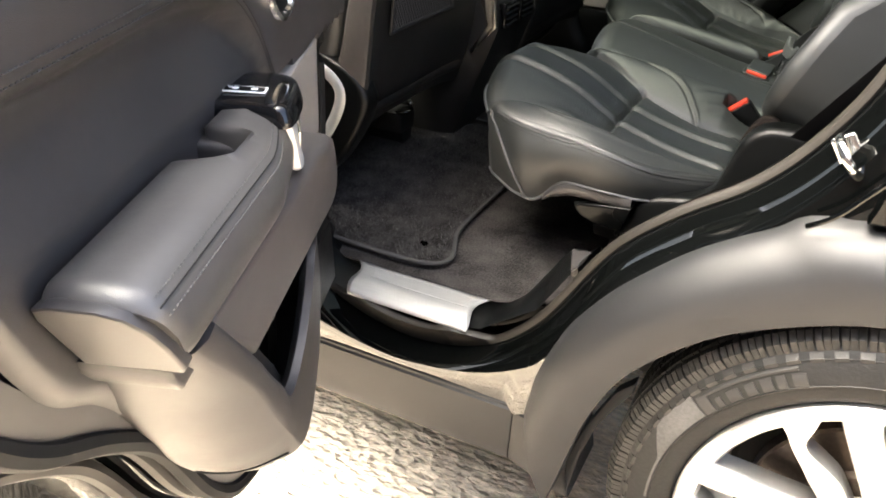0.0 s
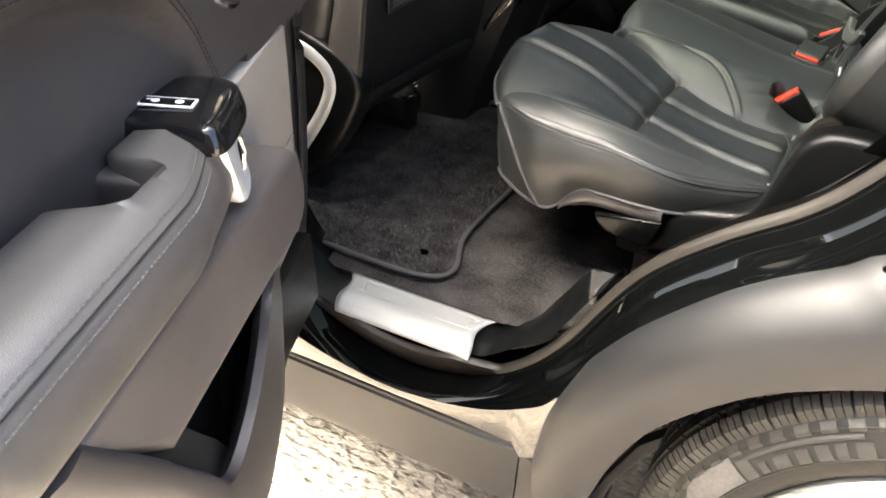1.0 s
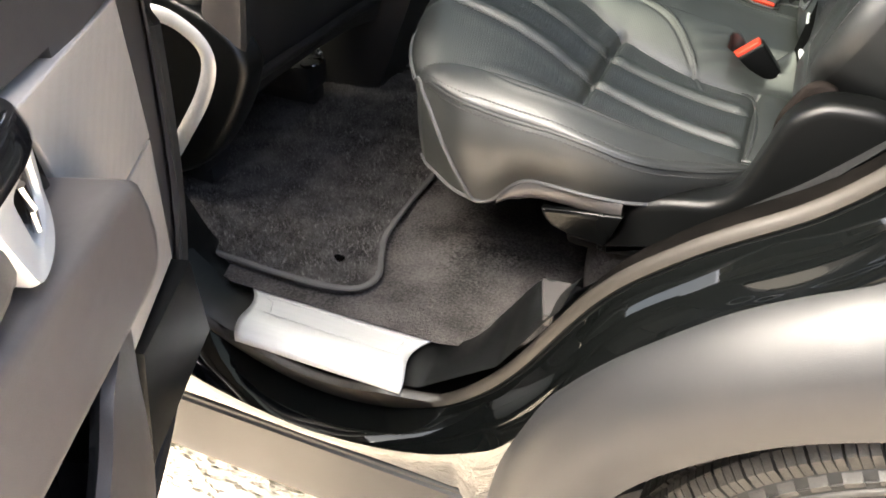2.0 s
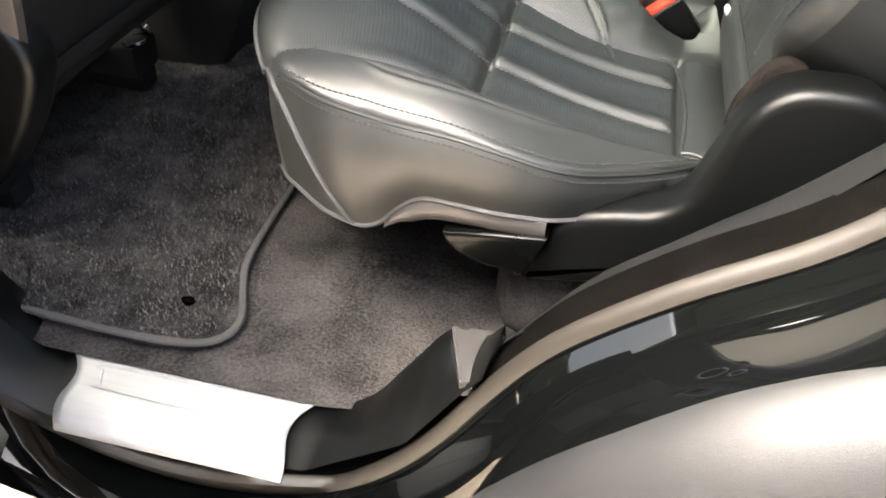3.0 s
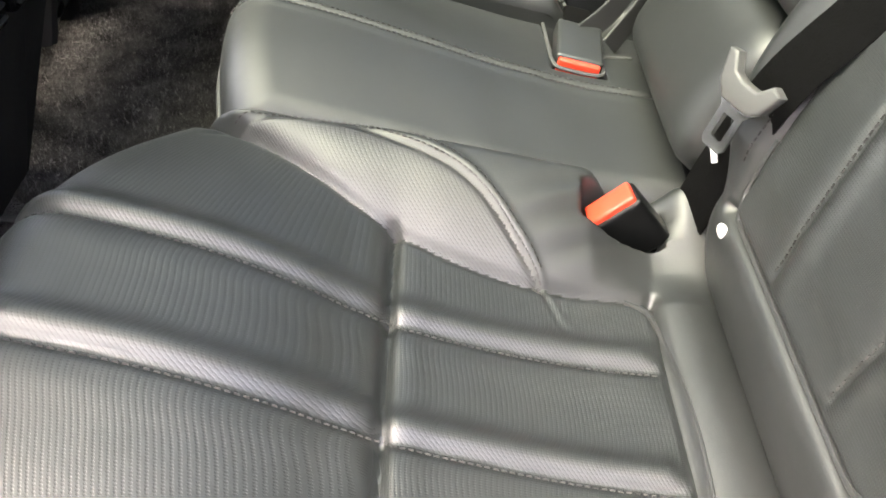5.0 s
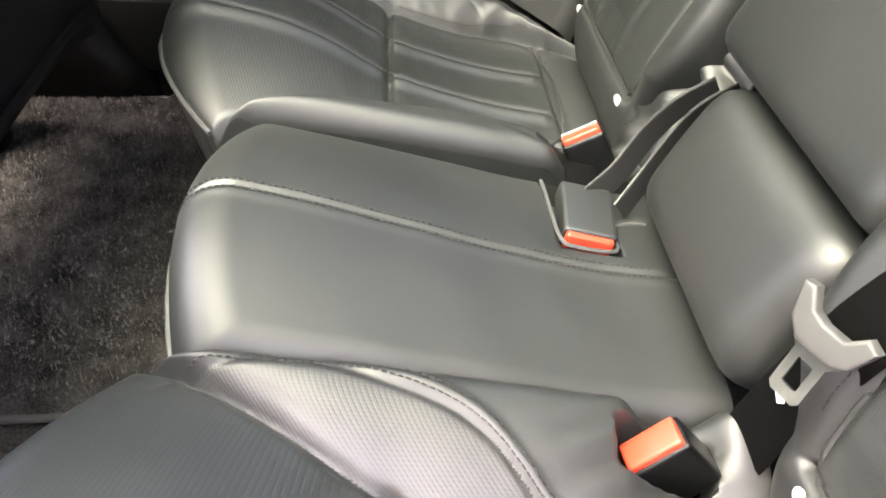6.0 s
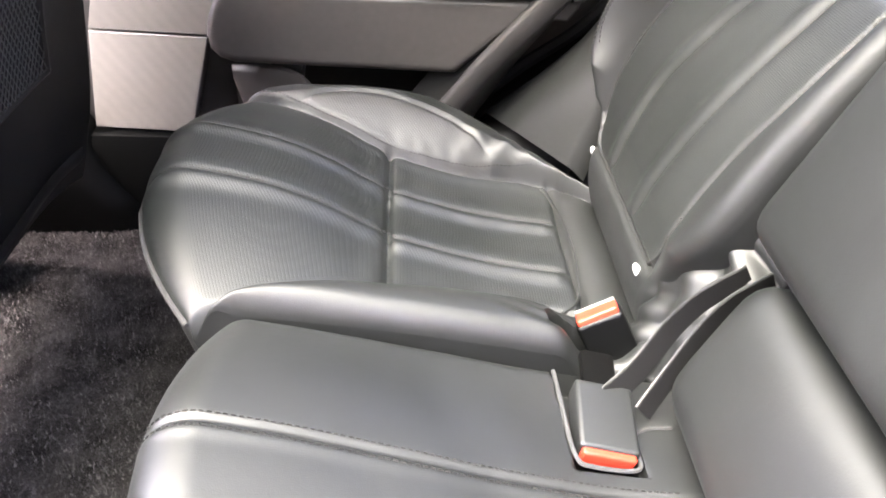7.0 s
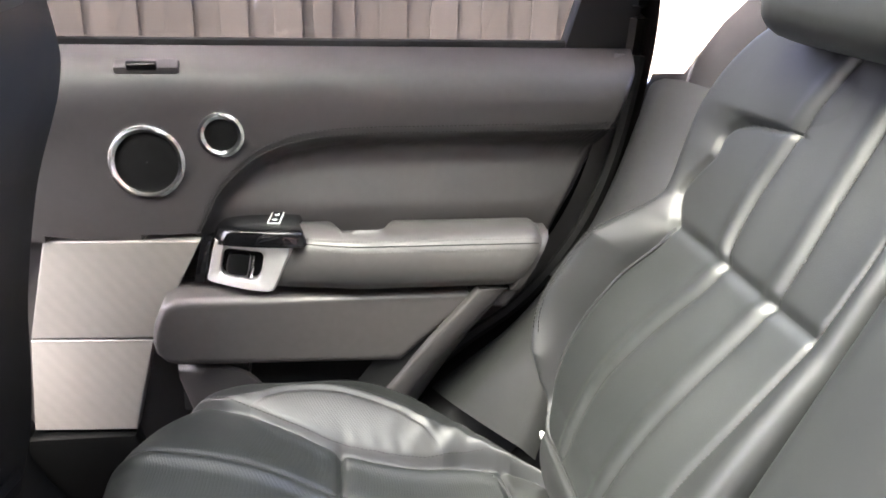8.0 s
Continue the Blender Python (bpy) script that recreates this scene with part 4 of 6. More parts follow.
def scaled(off, y):
    """The same, but hardly moved outwards along the sill."""
    a, b = ring(0.0, y), ring(1.0, y)
    out = []
    for p, q in zip(a, b):
        k = 1.0 if p.x < -0.45 else min(1.0, max(0.0, (p.z - 0.487) / 0.10))
        if p.x > 0.2 and p.z > 1.10:
            k = max(0.15, 1.0 - (p.z - 1.10) / 0.18)
        sf = min(1.0, max(0.0, (0.53 - p.z) / 0.03)) if -0.012 < off < 0 else 0.0
        p, q = p + Vector((0, math.copysign(0.022 * sf, y), 0)), q + Vector((0, math.copysign(0.022 * sf, y), 0))
        out.append(p + (q - p) * (off - 0.040 * sf) * (0.12 + 0.88 * k if off > 0 else 1.0))
    return out


def band(name, steps, material, parent, label="", angle=50):
    bm = loft(bmesh.new(), [scaled(o, y) for o, y in steps], closed=True)
    return part(name, bm, material, parent, label, angle)


car = thing("car", (0, 0, GZ), "black car body with grey wheel-arch cladding and an open rear door", "car")
for s in (-1, 1):
    band("door_seal", [(-0.003, s * 0.842), (-0.008, s * 0.845), (-0.0085, s * 0.850), (-0.003, s * 0.856), (0.003, s * 0.858), (0.007, s * 0.855)], M_RUBBER, car, "dull rubber door seal")
    band("door_aperture", [(0.004, s * 0.850), (0.009, s * 0.866), (0.016, s * 0.884), (0.024, s * 0.902), (0.034, s * 0.916), (0.044, s * 0.924)], M_PAINT, car, "glossy black painted door frame", 60)
    band("edge_felt", [(0.010, s * 0.780), (0.006, s * 0.786), (0.000, s * 0.812), (-0.003, s * 0.832), (-0.003, s * 0.842), (0.002, s * 0.848)], M_FELT, car, "dusty felt edge")


# ---- outer skin round the opening ----
def skin(s):
    # from the painted frame out to the rocker, the arch and the roof
    a0 = scaled(0.044, s * 0.924)
    outer = []
    for p in a0:
        x, z = p.x, p.z
        if x < 0.0 and z < 0.62:
            outer.append(Vector((x * 1.02, s * 0.921, 0.462)))
        else:
            q = ring_out(x, z)
            outer.append(Vector((q[0], s * 0.932, q[1])))
    mid = [a.lerp(b, 0.5) + Vector((0, s * 0.004, 0)) for a, b in zip(a0, outer)]
    for low, name, material, label in ((False, "body_side", M_PAINT, "glossy black body side"), (True, "sill_strip", M_SILL, "mirror-black strip along the sill")):
        bm = loft(bmesh.new(), [a0, mid, outer], closed=True)
        wrong = [f for f in bm.faces if (f.calc_center_median().z < 0.56 and f.calc_center_median().x < 0.08) != low]
        bmesh.ops.delete(bm, geom=wrong, context="FACES")
        part(name, bm, material, car, label, 60)


def ring_out(x, z):
    c = Vector((-0.05, 1.08))
    d = Vector((x, z)) - c
    k = 1.0 + (0.09 if x < 0.2 or z < 1.2 else max(0.015, 0.09 - 0.9 * (z - 1.2))) / max(d.length, 0.1)
    return (c.x + d.x * k, c.y + d.y * k)


for s in (-1, 1):
    skin(s)

# wheel arch: flare between the panel line above and the lip over the tyre
WX, WZ = 0.580, 0.435
ARCH_TOP = [(0.030, 0.470), (0.044, 0.555), (0.078, 0.648), (0.106, 0.696), (0.143, 0.746), (0.181, 0.787), (0.235, 0.838), (0.282, 0.873), (0.340, 0.910), (0.40, 0.945), (0.60, 0.960), (0.80, 0.935), (0.98, 0.83), (1.10, 0.66), (1.15, 0.47)]
ARCH_LIP = [(0.098, 0.330), (0.115, 0.40), (0.132, 0.48), (0.152, 0.553), (0.192, 0.640), (0.258, 0.716), (0.328, 0.771), (0.423, 0.817), (0.50, 0.840), (0.60, 0.852), (0.75, 0.83), (0.90, 0.75), (1.00, 0.62), (1.05, 0.45)]
for s in (-1, 1):
    top = curve([(a, s * 0.930, b) for a, b in ARCH_TOP], 60)
    lip = curve([(a, s * 0.985, b) for a, b in ARCH_LIP], 60)
    rows = [[p + Vector((0, -s * 0.018, -0.004)) for p in top], top]
    for t, bulge in ((0.12, 0.018), (0.3, 0.030), (0.55, 0.028), (0.8, 0.014), (1.0, 0.0)):
        rows.append([a.lerp(b, t) + Vector((0, s * bulge, 0)) for a, b in zip(top, lip)])
    rows.append([p + Vector((0.004, -s * 0.012, 0.006)) for p in lip])
    rows.append([p + Vector((0.004, -s * 0.07, 0.010)) for p in lip])
    bm = loft(bmesh.new(), rows)
    part("arch_flare", bm, M_CLAD, car, "satin dark grey wheel-arch cladding", 60)
    inner = curve([(a, s * 0.90, b) for a, b in ARCH_LIP[4:]], 60)
    bm = loft(bmesh.new(), [[p + Vector((0.012, 0, 0.0)) for p in inner], [Vector((p.x + 0.02, s * 0.60, p.z + 0.02)) for p in inner]])
    part("wheel_well", bm, M_DARK, car, "matt black wheel-well liner")
    flap = [(0.098, 0.345), (0.118, 0.42), (0.145, 0.505), (0.180, 0.585), (0.208, 0.615), (0.206, 0.590), (0.182, 0.550), (0.158, 0.500), (0.141, 0.430), (0.130, 0.350), (0.124, 0.325), (0.112, 0.322)]
    part("mud_flap", prism(bmesh.new(), flap, s * 0.93, s * 0.955, bevel=0.004), M_DARK, car, "short black mud flap")
    # rocker
    prof = [(0.900, 0.470), (0.914, 0.467), (0.926, 0.456), (0.930, 0.36), (0.924, 0.335), (0.905, 0.328), (0.80, 0.333), (0.80, 0.46)]
    for x0, x1, nm in ((-1.35, 0.006, "rocker_cladding"), (0.0085, 0.112, "arch_foot")):
        bm = bmesh.new()
        st = [x0 + (x1 - x0) * k / 8 for k in range(9)]
        loft(bm, [[Vector((x + (0.02 if nm == "arch_foot" and x > 0.1 and z < 0.4 else 0), s * (v + (0.035 * max(0, (x - 0.01) / 0.1) if nm == "arch_foot" and v > 0.9 else 0)), z)) for v, z in prof] for x in st], closed=True, caps=True)
        bmesh.ops.recalc_face_normals(bm, faces=bm.faces)
        bmesh.ops.bevel(bm, geom=[e for e in bm.edges if abs(e.verts[0].co.x - e.verts[1].co.x) > 0.001 and e.calc_face_angle(0) > 0.3], offset=0.005, segments=2, affect="EDGES")
        part(nm, bm, M_CLAD, car, "satin dark grey sill cladding", 40)
    # quarter panel behind, flank in front, roof and ends
    q = [(0.44, 0.955), (0.60, 0.968), (0.80, 0.938), (0.98, 0.835), (1.10, 0.665), (1.15, 0.475), (1.42, 0.50), (1.45, 1.10), (1.40, 1.28), (0.50, 1.28), (0.50, 1.2), (0.46, 1.06)]
    part("quarter_panel", prism(bmesh.new(), q, s * 0.90, s * 0.960, bevel=0.010, seg=3), M_PAINT, car, "glossy black rear quarter panel")
    q = [(1.15, 1.33), (1.38, 1.33), (1.20, 1.66), (1.00, 1.66)]
    part("pillar", prism(bmesh.new(), q, s * 0.78, s * 0.90, bevel=0.01), M_PAINT, car, "black rear pillar")
    q = [(0.49, 1.29), (1.18, 1.29), (1.04, 1.64), (0.48, 1.64)]
    gl = part("quarter_glass", prism(bmesh.new(), q, s * 0.872, s * 0.876), M_TINT, car, "tinted quarter window")
    gl.visible_shadow = False
    q = [(-0.645, 0.49), (-1.70, 0.49), (-1.72, 1.00), (-1.62, 1.12), (-0.665, 1.16)]
    part("front_door_skin", prism(bmesh.new(), q, s * 0.84, s * 0.955, bevel=0.012, seg=3), M_PAINT, car, "glossy black front door")
    q = [(-0.665, 0.49), (-0.585, 0.75), (-0.605, 1.0), (-0.585, 1.3), (-0.53, 1.64), (-0.60, 1.66), (-0.70, 1.3), (-0.72, 0.9), (-0.72, 0.49)]
    part("b_pillar", prism(bmesh.new(), q, s * 0.78, s * 0.875, bevel=0.008), M_PLASTIC, car, "black trimmed centre pillar")
    q = [(-0.72, 1.16), (-1.60, 1.12), (-1.05, 1.62), (-0.66, 1.64)]
    part("front_window", prism(bmesh.new(), q, s * 0.86, s * 0.864), M_GLASS, car, "front side window")
    bm = tube(bmesh.new(), curve([(-1.75, s * 0.80, 1.10), (-1.45, s * 0.78, 1.36), (-1.10, s * 0.74, 1.62), (-0.6, s * 0.72, 1.70), (0.2, s * 0.72, 1.70), (0.9, s * 0.70, 1.68), (1.25, s * 0.68, 1.62)], 30), 0.055, 10)
    part("roof_rail", bm, M_HEAD, car, "pale trimmed roof rail")

# roof with its glass panel, cabin ends
bm = bmesh.new()
box(bm, (-1.08, 0, 1.725), (0.16, 1.42, 0.05), bevel=0.02)
part("roof_front", bm, M_PAINT, car)
bm = bmesh.new()
box(bm, (0.95, 0, 1.725), (0.6, 1.40, 0.05), bevel=0.02)
part("roof_rear", bm, M_PAINT, car)
for s in (-1, 1):
    bm = bmesh.new()
    box(bm, (-0.16, s * 0.625, 1.735), (1.70, 0.19, 0.05), bevel=0.02)
    part("roof_side", bm, M_PAINT, car)
bm = bmesh.new()
box(bm, (-0.16, 0, 1.745), (1.72, 1.08, 0.006), bevel=0.002)
part("roof_glass", bm, M_ROOF, car, "tinted glass roof panel")
bm = bmesh.new()
for s in (-1, 1):
    box(bm, (0.02, s * 0.63, 1.700), (1.9, 0.18, 0.016), bevel=0.005)
box(bm, (-1.06, 0, 1.698), (0.14, 1.0, 0.016), bevel=0.005)
box(bm, (0.95, 0, 1.700), (0.55, 1.0, 0.016), bevel=0.005)
tagged(part("ceiling", bm, M_HEAD), "pale cloth headlining", "ceiling", kind="structure")
bm = bmesh.new()
prism(bm, [(-0.80, 1.14), (0.80, 1.14), (0.72, 1.63), (-0.72, 1.63)], 1.30, 1.306, axis="x")
gl = part("rear_window", bm, M_TINT, car)
gl.visible_shadow = False
bm = bmesh.new()
box(bm, (1.36, 0, 0.80), (0.10, 1.66, 0.70), bevel=0.03)
part("tailgate", bm, M_PAINT, car)
bm = bmesh.new()
rows = [[Vector((-1.75, y, 1.10)), Vector((-1.12, y, 1.66))] for y in np.linspace(-0.74, 0.74, 9)]
loft(bm, rows)
part("windscreen", bm, M_GLASS, car)
bm = bmesh.new()
box(bm, (-1.68, 0, 0.86), (0.42, 1.56, 0.46), bevel=0.09, seg=4)
tagged(part("dashboard", bm, M_TRIM), "black soft-touch dashboard under the windscreen", "dashboard")
bm = bmesh.new()
box(bm, (-2.2, 0, 0.75), (0.9, 1.7, 0.66), bevel=0.10, seg=4)
part("bonnet", bm, M_PAINT, car)
bm = bmesh.new()
box(bm, (-0.15, 0, 0.42), (2.6, 1.20, 0.10), bevel=0.02)
part("underbody", bm, M_DARK, car)
bm = bmesh.new()
box(bm, (0.95, 0, 0.66), (0.75, 1.2, 0.06), bevel=0.02)
part("boot_floor", bm, M_CARPET, car)

# striker on the rear edge of the opening
st = thing("door_striker", (0.40, -0.905, 1.02), "chromed door striker on the painted frame", "striker")
m = frame_of((0.55, 0, -0.83), (0, -1, 0))
bm = bmesh.new()
box(bm, (0.402, -0.903, 1.018), (0.058, 0.030, 0.010), m, 0.004, 3)
part("plate", bm, M_CHROME, st)
bm = tube(bmesh.new(), curve([(0.385, -0.905, 1.040), (0.386, -0.930, 1.042), (0.400, -0.945, 1.024), (0.415, -0.930, 1.004), (0.416, -0.905, 1.000)], 24), 0.006, 8)
part("loop", bm, M_CHROME, st)
# bright seam strip where the quarter panel meets the cladding
bm = tube(bmesh.new(), curve([(0.375, -0.962, 0.938), (0.405, -0.966, 0.962), (0.44, -0.966, 1.008), (0.50, -0.966, 1.085), (0.53, -0.964, 1.15)], 20), 0.0035, 6)
part("panel_edge", bm, M_PAINT, car)

# ---- cabin floor ----
bm = bmesh.new()
nx, ny = 60, 60
rows = []
for i in range(nx):
    x = -0.80 + 1.15 * i / (nx - 1)
    row = []
    for j in range(ny):
        y = -0.785 + 1.57 * j / (ny - 1)
        z = 0.566 + 0.004 * noise.noise(Vector((x * 5, y * 5, 0)))
        z += 0.003 * math.exp(-((y) / 0.16) ** 4)
        z += 0.10 * max(0, min(1, (x - 0.10) / 0.2)) ** 2
        z += 0.03 * max(0, (abs(y) - 0.72) / 0.06) * max(0, min(1, (x + 0.10) / 0.15))
        row.append(Vector((x, y, z)))
    rows.append(row)
loft(bm, rows)
tagged(part("floor", bm, M_CARPET, angle=80), "dark charcoal car carpet", "floor", kind="structure")


def rounded(pts, n=60):
    return curve(pts, n, closed=True)


def floor_mat(s):
    f = thing("floor_mat", (-0.48, s * 0.5, 0.575), "thick charcoal car mat with a bound edge", "floor mat", "floor mats")
    pts = [(-0.72, 0.728), (-0.60, 0.738), (-0.465, 0.752), (-0.351, 0.757), (-0.275, 0.752), (-0.240, 0.735), (-0.231, 0.700), (-0.250, 0.650), (-0.266, 0.600), (-0.272, 0.50), (-0.272, 0.36), (-0.278, 0.25), (-0.30, 0.19), (-0.38, 0.165), (-0.56, 0.17), (-0.72, 0.20), (-0.76, 0.30), (-0.76, 0.45), (-0.76, 0.60), (-0.75, 0.70)]
    pts = [(a + (0.055 if s > 0 and a > -0.31 else 0), b - (0.135 if b < 0.27 else 0)) for a, b in pts]
    out = rounded([(a, s * (b - 0.004), 0.579) for a, b in pts], 120)
    c = Vector((-0.5, s * 0.47, 0.581))
    bm = bmesh.new()
    rings = [[p + Vector((0, 0, -0.012)) for p in out]]
    for t in (0.0, 0.02, 0.06, 0.15, 0.3, 0.5, 0.75):
        r = []
        for p in out:
            q = p.lerp(c, t)
            r.append(q + Vector((0, 0, 0.003 * min(1, t * 40) + 0.0025 * noise.noise(q * 9))))
        rings.append(r)
    loft(bm, rings, closed=True)
    bm.faces.new([v for v in list(bm.verts)[-120:]])
    bmesh.ops.recalc_face_normals(bm, faces=bm.faces)
    part("mat_surface", bm, M_MAT, f, angle=80)
    part("binding", tube(bmesh.new(), [p + Vector((0, 0, -0.001)) for p in out], 0.0052, 8, closed=True, flat=0.8), M_BIND, f, "grey bound edge")
    bm = bmesh.new()
    bmesh.ops.create_cone(bm, cap_ends=True, segments=20, radius1=0.0085, radius2=0.0085, depth=0.006)
    bmesh.ops.transform(bm, matrix=Matrix.Translation((-0.297, s * 0.692, 0.5865)) @ Matrix.Diagonal((1.0, 0.62, 1, 1)), verts=bm.verts)
    part("fixing_hole", bm, M_HOLE, f, "dark oval fixing hole")
    # tufts of the pile
    rnd = random.Random(11)
    vs, fs, pale, pale_faces = [], [], [], []
    for k in range(84000):
        x, y = rnd.uniform(-0.75, -0.235 if s < 0 else -0.20), rnd.uniform(0.05, 0.75)
        lim = 0.752 - 0.03 * max(0, (x + 0.30) / 0.06) ** 2
        if y > lim - 0.006 or x > -0.247 - 0.028 * min(1, max(0, 0.70 - y) / 0.12):
            continue
        a = rnd.uniform(0, 6.28)
        h, r = rnd.uniform(0.002, 0.009), rnd.uniform(0.0009, 0.0021)
        dx, dy = rnd.uniform(-0.003, 0.003), rnd.uniform(-0.003, 0.003)
        to, faces = (pale, pale_faces) if k % 6 == 0 else (vs, fs)
        b0 = len(to)
        for q in (0, 2.1, 4.2):
            to.append((x + r * math.cos(a + q), s * (y + r * math.sin(a + q)), 0.5805))
        to.append((x + dx, s * (y + dy), 0.5815 + h))
        faces += [(b0, b0 + 1, b0 + 3), (b0 + 1, b0 + 2, b0 + 3), (b0 + 2, b0, b0 + 3)]
    part("nap", (vs, [], fs), M_MAT, f, angle=180)["kind"] = "stuff"
    part("pale_nap", (pale, [], pale_faces), M_FIBRE, f, angle=180)["kind"] = "stuff"


for s in (-1, 1):
    floor_mat(s)

# ---- sill: plastic trim and steel tread plate ----
SILL_IN = [(-0.80, 0.556), (-0.45, 0.553), (-0.20, 0.553), (-0.105, 0.555), (-0.05, 0.585), (-0.01, 0.645), (0.030, 0.707), (0.055, 0.712), (0.083, 0.708)]
for s in (-1, 1):
    inn = curve([(a, s * 0.772, b) for a, b in SILL_IN], 60)
    low = []
    for p in inn:
        zz = np.interp(p.x, [-0.60, -0.50, -0.446, -0.38, -0.28, -0.17, -0.086, 0.017, 0.067, 0.11], [0.70, 0.61, 0.565, 0.535, 0.520, 0.522, 0.542, 0.620, 0.708, 0.77])
        low.append(Vector((p.x - 0.01, s * 0.853, float(zz) + 0.004)))
    rows = [[p + Vector((0, -s * 0.01, -0.05)) for p in inn], inn]
    for t in (0.15, 0.35, 0.55, 0.75, 0.92, 1.0):
        rows.append([Vector((a.x + (b.x - a.x) * t, a.y + (b.y - a.y) * t, max(a.z, b.z) * (1 - t) + b.z * t + 0.006 * math.sin(math.pi * t))) for a, b in zip(inn, low)])
    bm = loft(bmesh.new(), rows)
    tagged(part("sill_trim", bm, M_PLASTIC, angle=50), "black grained plastic sill trim", "trim", kind="structure")
    tp = thing("sill_plate", (-0.25, s * 0.83, 0.55), "brushed steel tread plate with a pressed border", "sill plate", "sill plates")
    rows = []
    for i in range(25):
        t = i / 24
        row = []
        for j in range(15):
            v = j / 14
            xl = -0.401 + 0.042 * v + 0.010 * math.sin(v * 5.5)
            xr = -0.105 - 0.022 * v - 0.012 * math.sin(v * 4.5)
            z = 0.563 - 0.005 * v - 0.013 * max(0, (v - 0.60) / 0.40) ** 1.5
            row.append(Vector((xl + (xr - xl) * t, s * (0.774 + 0.099 * v), z)))
        rows.append(row)
    bm = loft(bmesh.new(), rows)
    pl = part("plate", bm, M_STEEL, tp, angle=50)
    so = pl.modifiers.new("thick", "SOLIDIFY")
    so.thickness, so.offset = 0.003, -1
    fr = [(-0.345, 0.790), (-0.150, 0.790), (-0.143, 0.798), (-0.147, 0.814), (-0.155, 0.821), (-0.335, 0.821), (-0.343, 0.815), (-0.350, 0.798)]
    part("pressed_border", tube(bmesh.new(), curve([(a, s * b, 0.5620) for a, b in fr], 60, closed=True), 0.0016, 6, closed=True, flat=0.5), M_STEEL, tp)

# top of the sill trim where it ends at the seat, its paler grey standing for reflected sky
for s in (-1, 1):
    bm = bmesh.new()
    tri = [(0.030, 0.770, 0.707), (0.083, 0.770, 0.711), (0.064, 0.846, 0.716), (0.054, 0.846, 0.712)]
    a = [bm.verts.new((x, s * y, z + 0.004)) for x, y, z in tri]
    b = [bm.verts.new((x, s * y, z - 0.012)) for x, y, z in tri]
    bm.faces.new(a)
    for i in range(4):
        bm.faces.new((a[i], a[(i + 1) % 4], b[(i + 1) % 4], b[i]))
    bmesh.ops.recalc_face_normals(bm, faces=bm.faces)
    bmesh.ops.bevel(bm, geom=list(bm.edges), offset=0.002, segments=2, affect="EDGES")
    tagged(part("sill_end_cap", bm, M_TRIM), "plastic end cap of the sill trim, greyed for reflected sky", "trim", kind="structure")

# grey plastic wheel-house trim between the seat and the opening
for s in (-1, 1):
    up = curve([(0.060, s * 0.806, 0.700), (0.082, s * 0.800, 0.728), (0.121, s * 0.790, 0.764), (0.162, s * 0.790, 0.811), (0.220, s * 0.790, 0.862), (0.270, s * 0.790, 0.897), (0.30, s * 0.790, 0.928), (0.335, s * 0.792, 0.972)], 50)
    dn = curve([(0.080, s * 0.735, 0.62), (0.094, s * 0.725, 0.652), (0.122, s * 0.725, 0.714), (0.159, s * 0.725, 0.766), (0.195, s * 0.725, 0.800), (0.242, s * 0.725, 0.846), (0.29, s * 0.725, 0.888), (0.37, s * 0.725, 0.973)], 50)
    bk = [Vector((p.x + 0.05, s * 0.69, p.z - 0.09)) for p in dn]
    rows = []
    for t in (0, 0.2, 0.4, 0.6, 0.8, 1.0):
        rows.append([a.lerp(b, t) + Vector((0, -s * 0.012 * math.sin(math.pi * t), 0)) for a, b in zip(up, dn)])
    rows.append([a.lerp(b, 0.5) + Vector((0, -s * 0.01, 0)) for a, b in zip(dn, bk)])
    rows.append(bk)
    bm = loft(bmesh.new(), rows)
    tagged(part("wheelhouse_trim", bm, M_HOUSE, angle=60), "smooth dark grey plastic side trim by the rear seat", "trim", kind="structure")
    # trim between the backrest and the quarter window
    cols = [[(0.325, 0.812, 0.995), (0.368, 0.815, 1.06), (0.422, 0.82, 1.145), (0.455, 0.83, 1.218), (0.486, 0.83, 1.306)],
            [(0.36, 0.78, 0.98), (0.41, 0.79, 1.05), (0.47, 0.80, 1.14), (0.51, 0.81, 1.215), (0.536, 0.83, 1.306)],
            [(0.42, 0.745, 0.97), (0.48, 0.76, 1.06), (0.53, 0.77, 1.16), (0.56, 0.79, 1.26), (0.585, 0.82, 1.384)],
            [(0.55, 0.72, 0.96), (0.62, 0.73, 1.08), (0.66, 0.74, 1.2), (0.69, 0.77, 1.33), (0.70, 0.82, 1.50)]]
    bm = loft(bmesh.new(), [curve([(a, s * b, c) for a, b, c in col], 20) for col in cols])
    tagged(part("quarter_trim", bm, M_HOUSE, angle=60), "grey plastic trim below the quarter window", "trim", kind="structure")
    bm = tube(bmesh.new(), curve([(0.40, s * 0.783, 1.055), (0.46, s * 0.789, 1.14), (0.515, s * 0.800, 1.25), (0.552, s * 0.822, 1.345)], 20), 0.0022, 6)
    tagged(part("trim_bead", bm, M_PIPING), "thin pale bead on the quarter trim", "trim", kind="structure")

# small seat-release catch on the far quarter trim
bm = tube(bmesh.new(), curve([(0.462, 0.752, 1.150), (0.450, 0.742, 1.158), (0.452, 0.734, 1.176), (0.466, 0.738, 1.184)], 14), 0.006, 8)
tagged(part("seat_catch", bm, M_CLAD), "small grey seat catch on the quarter trim", "catch")

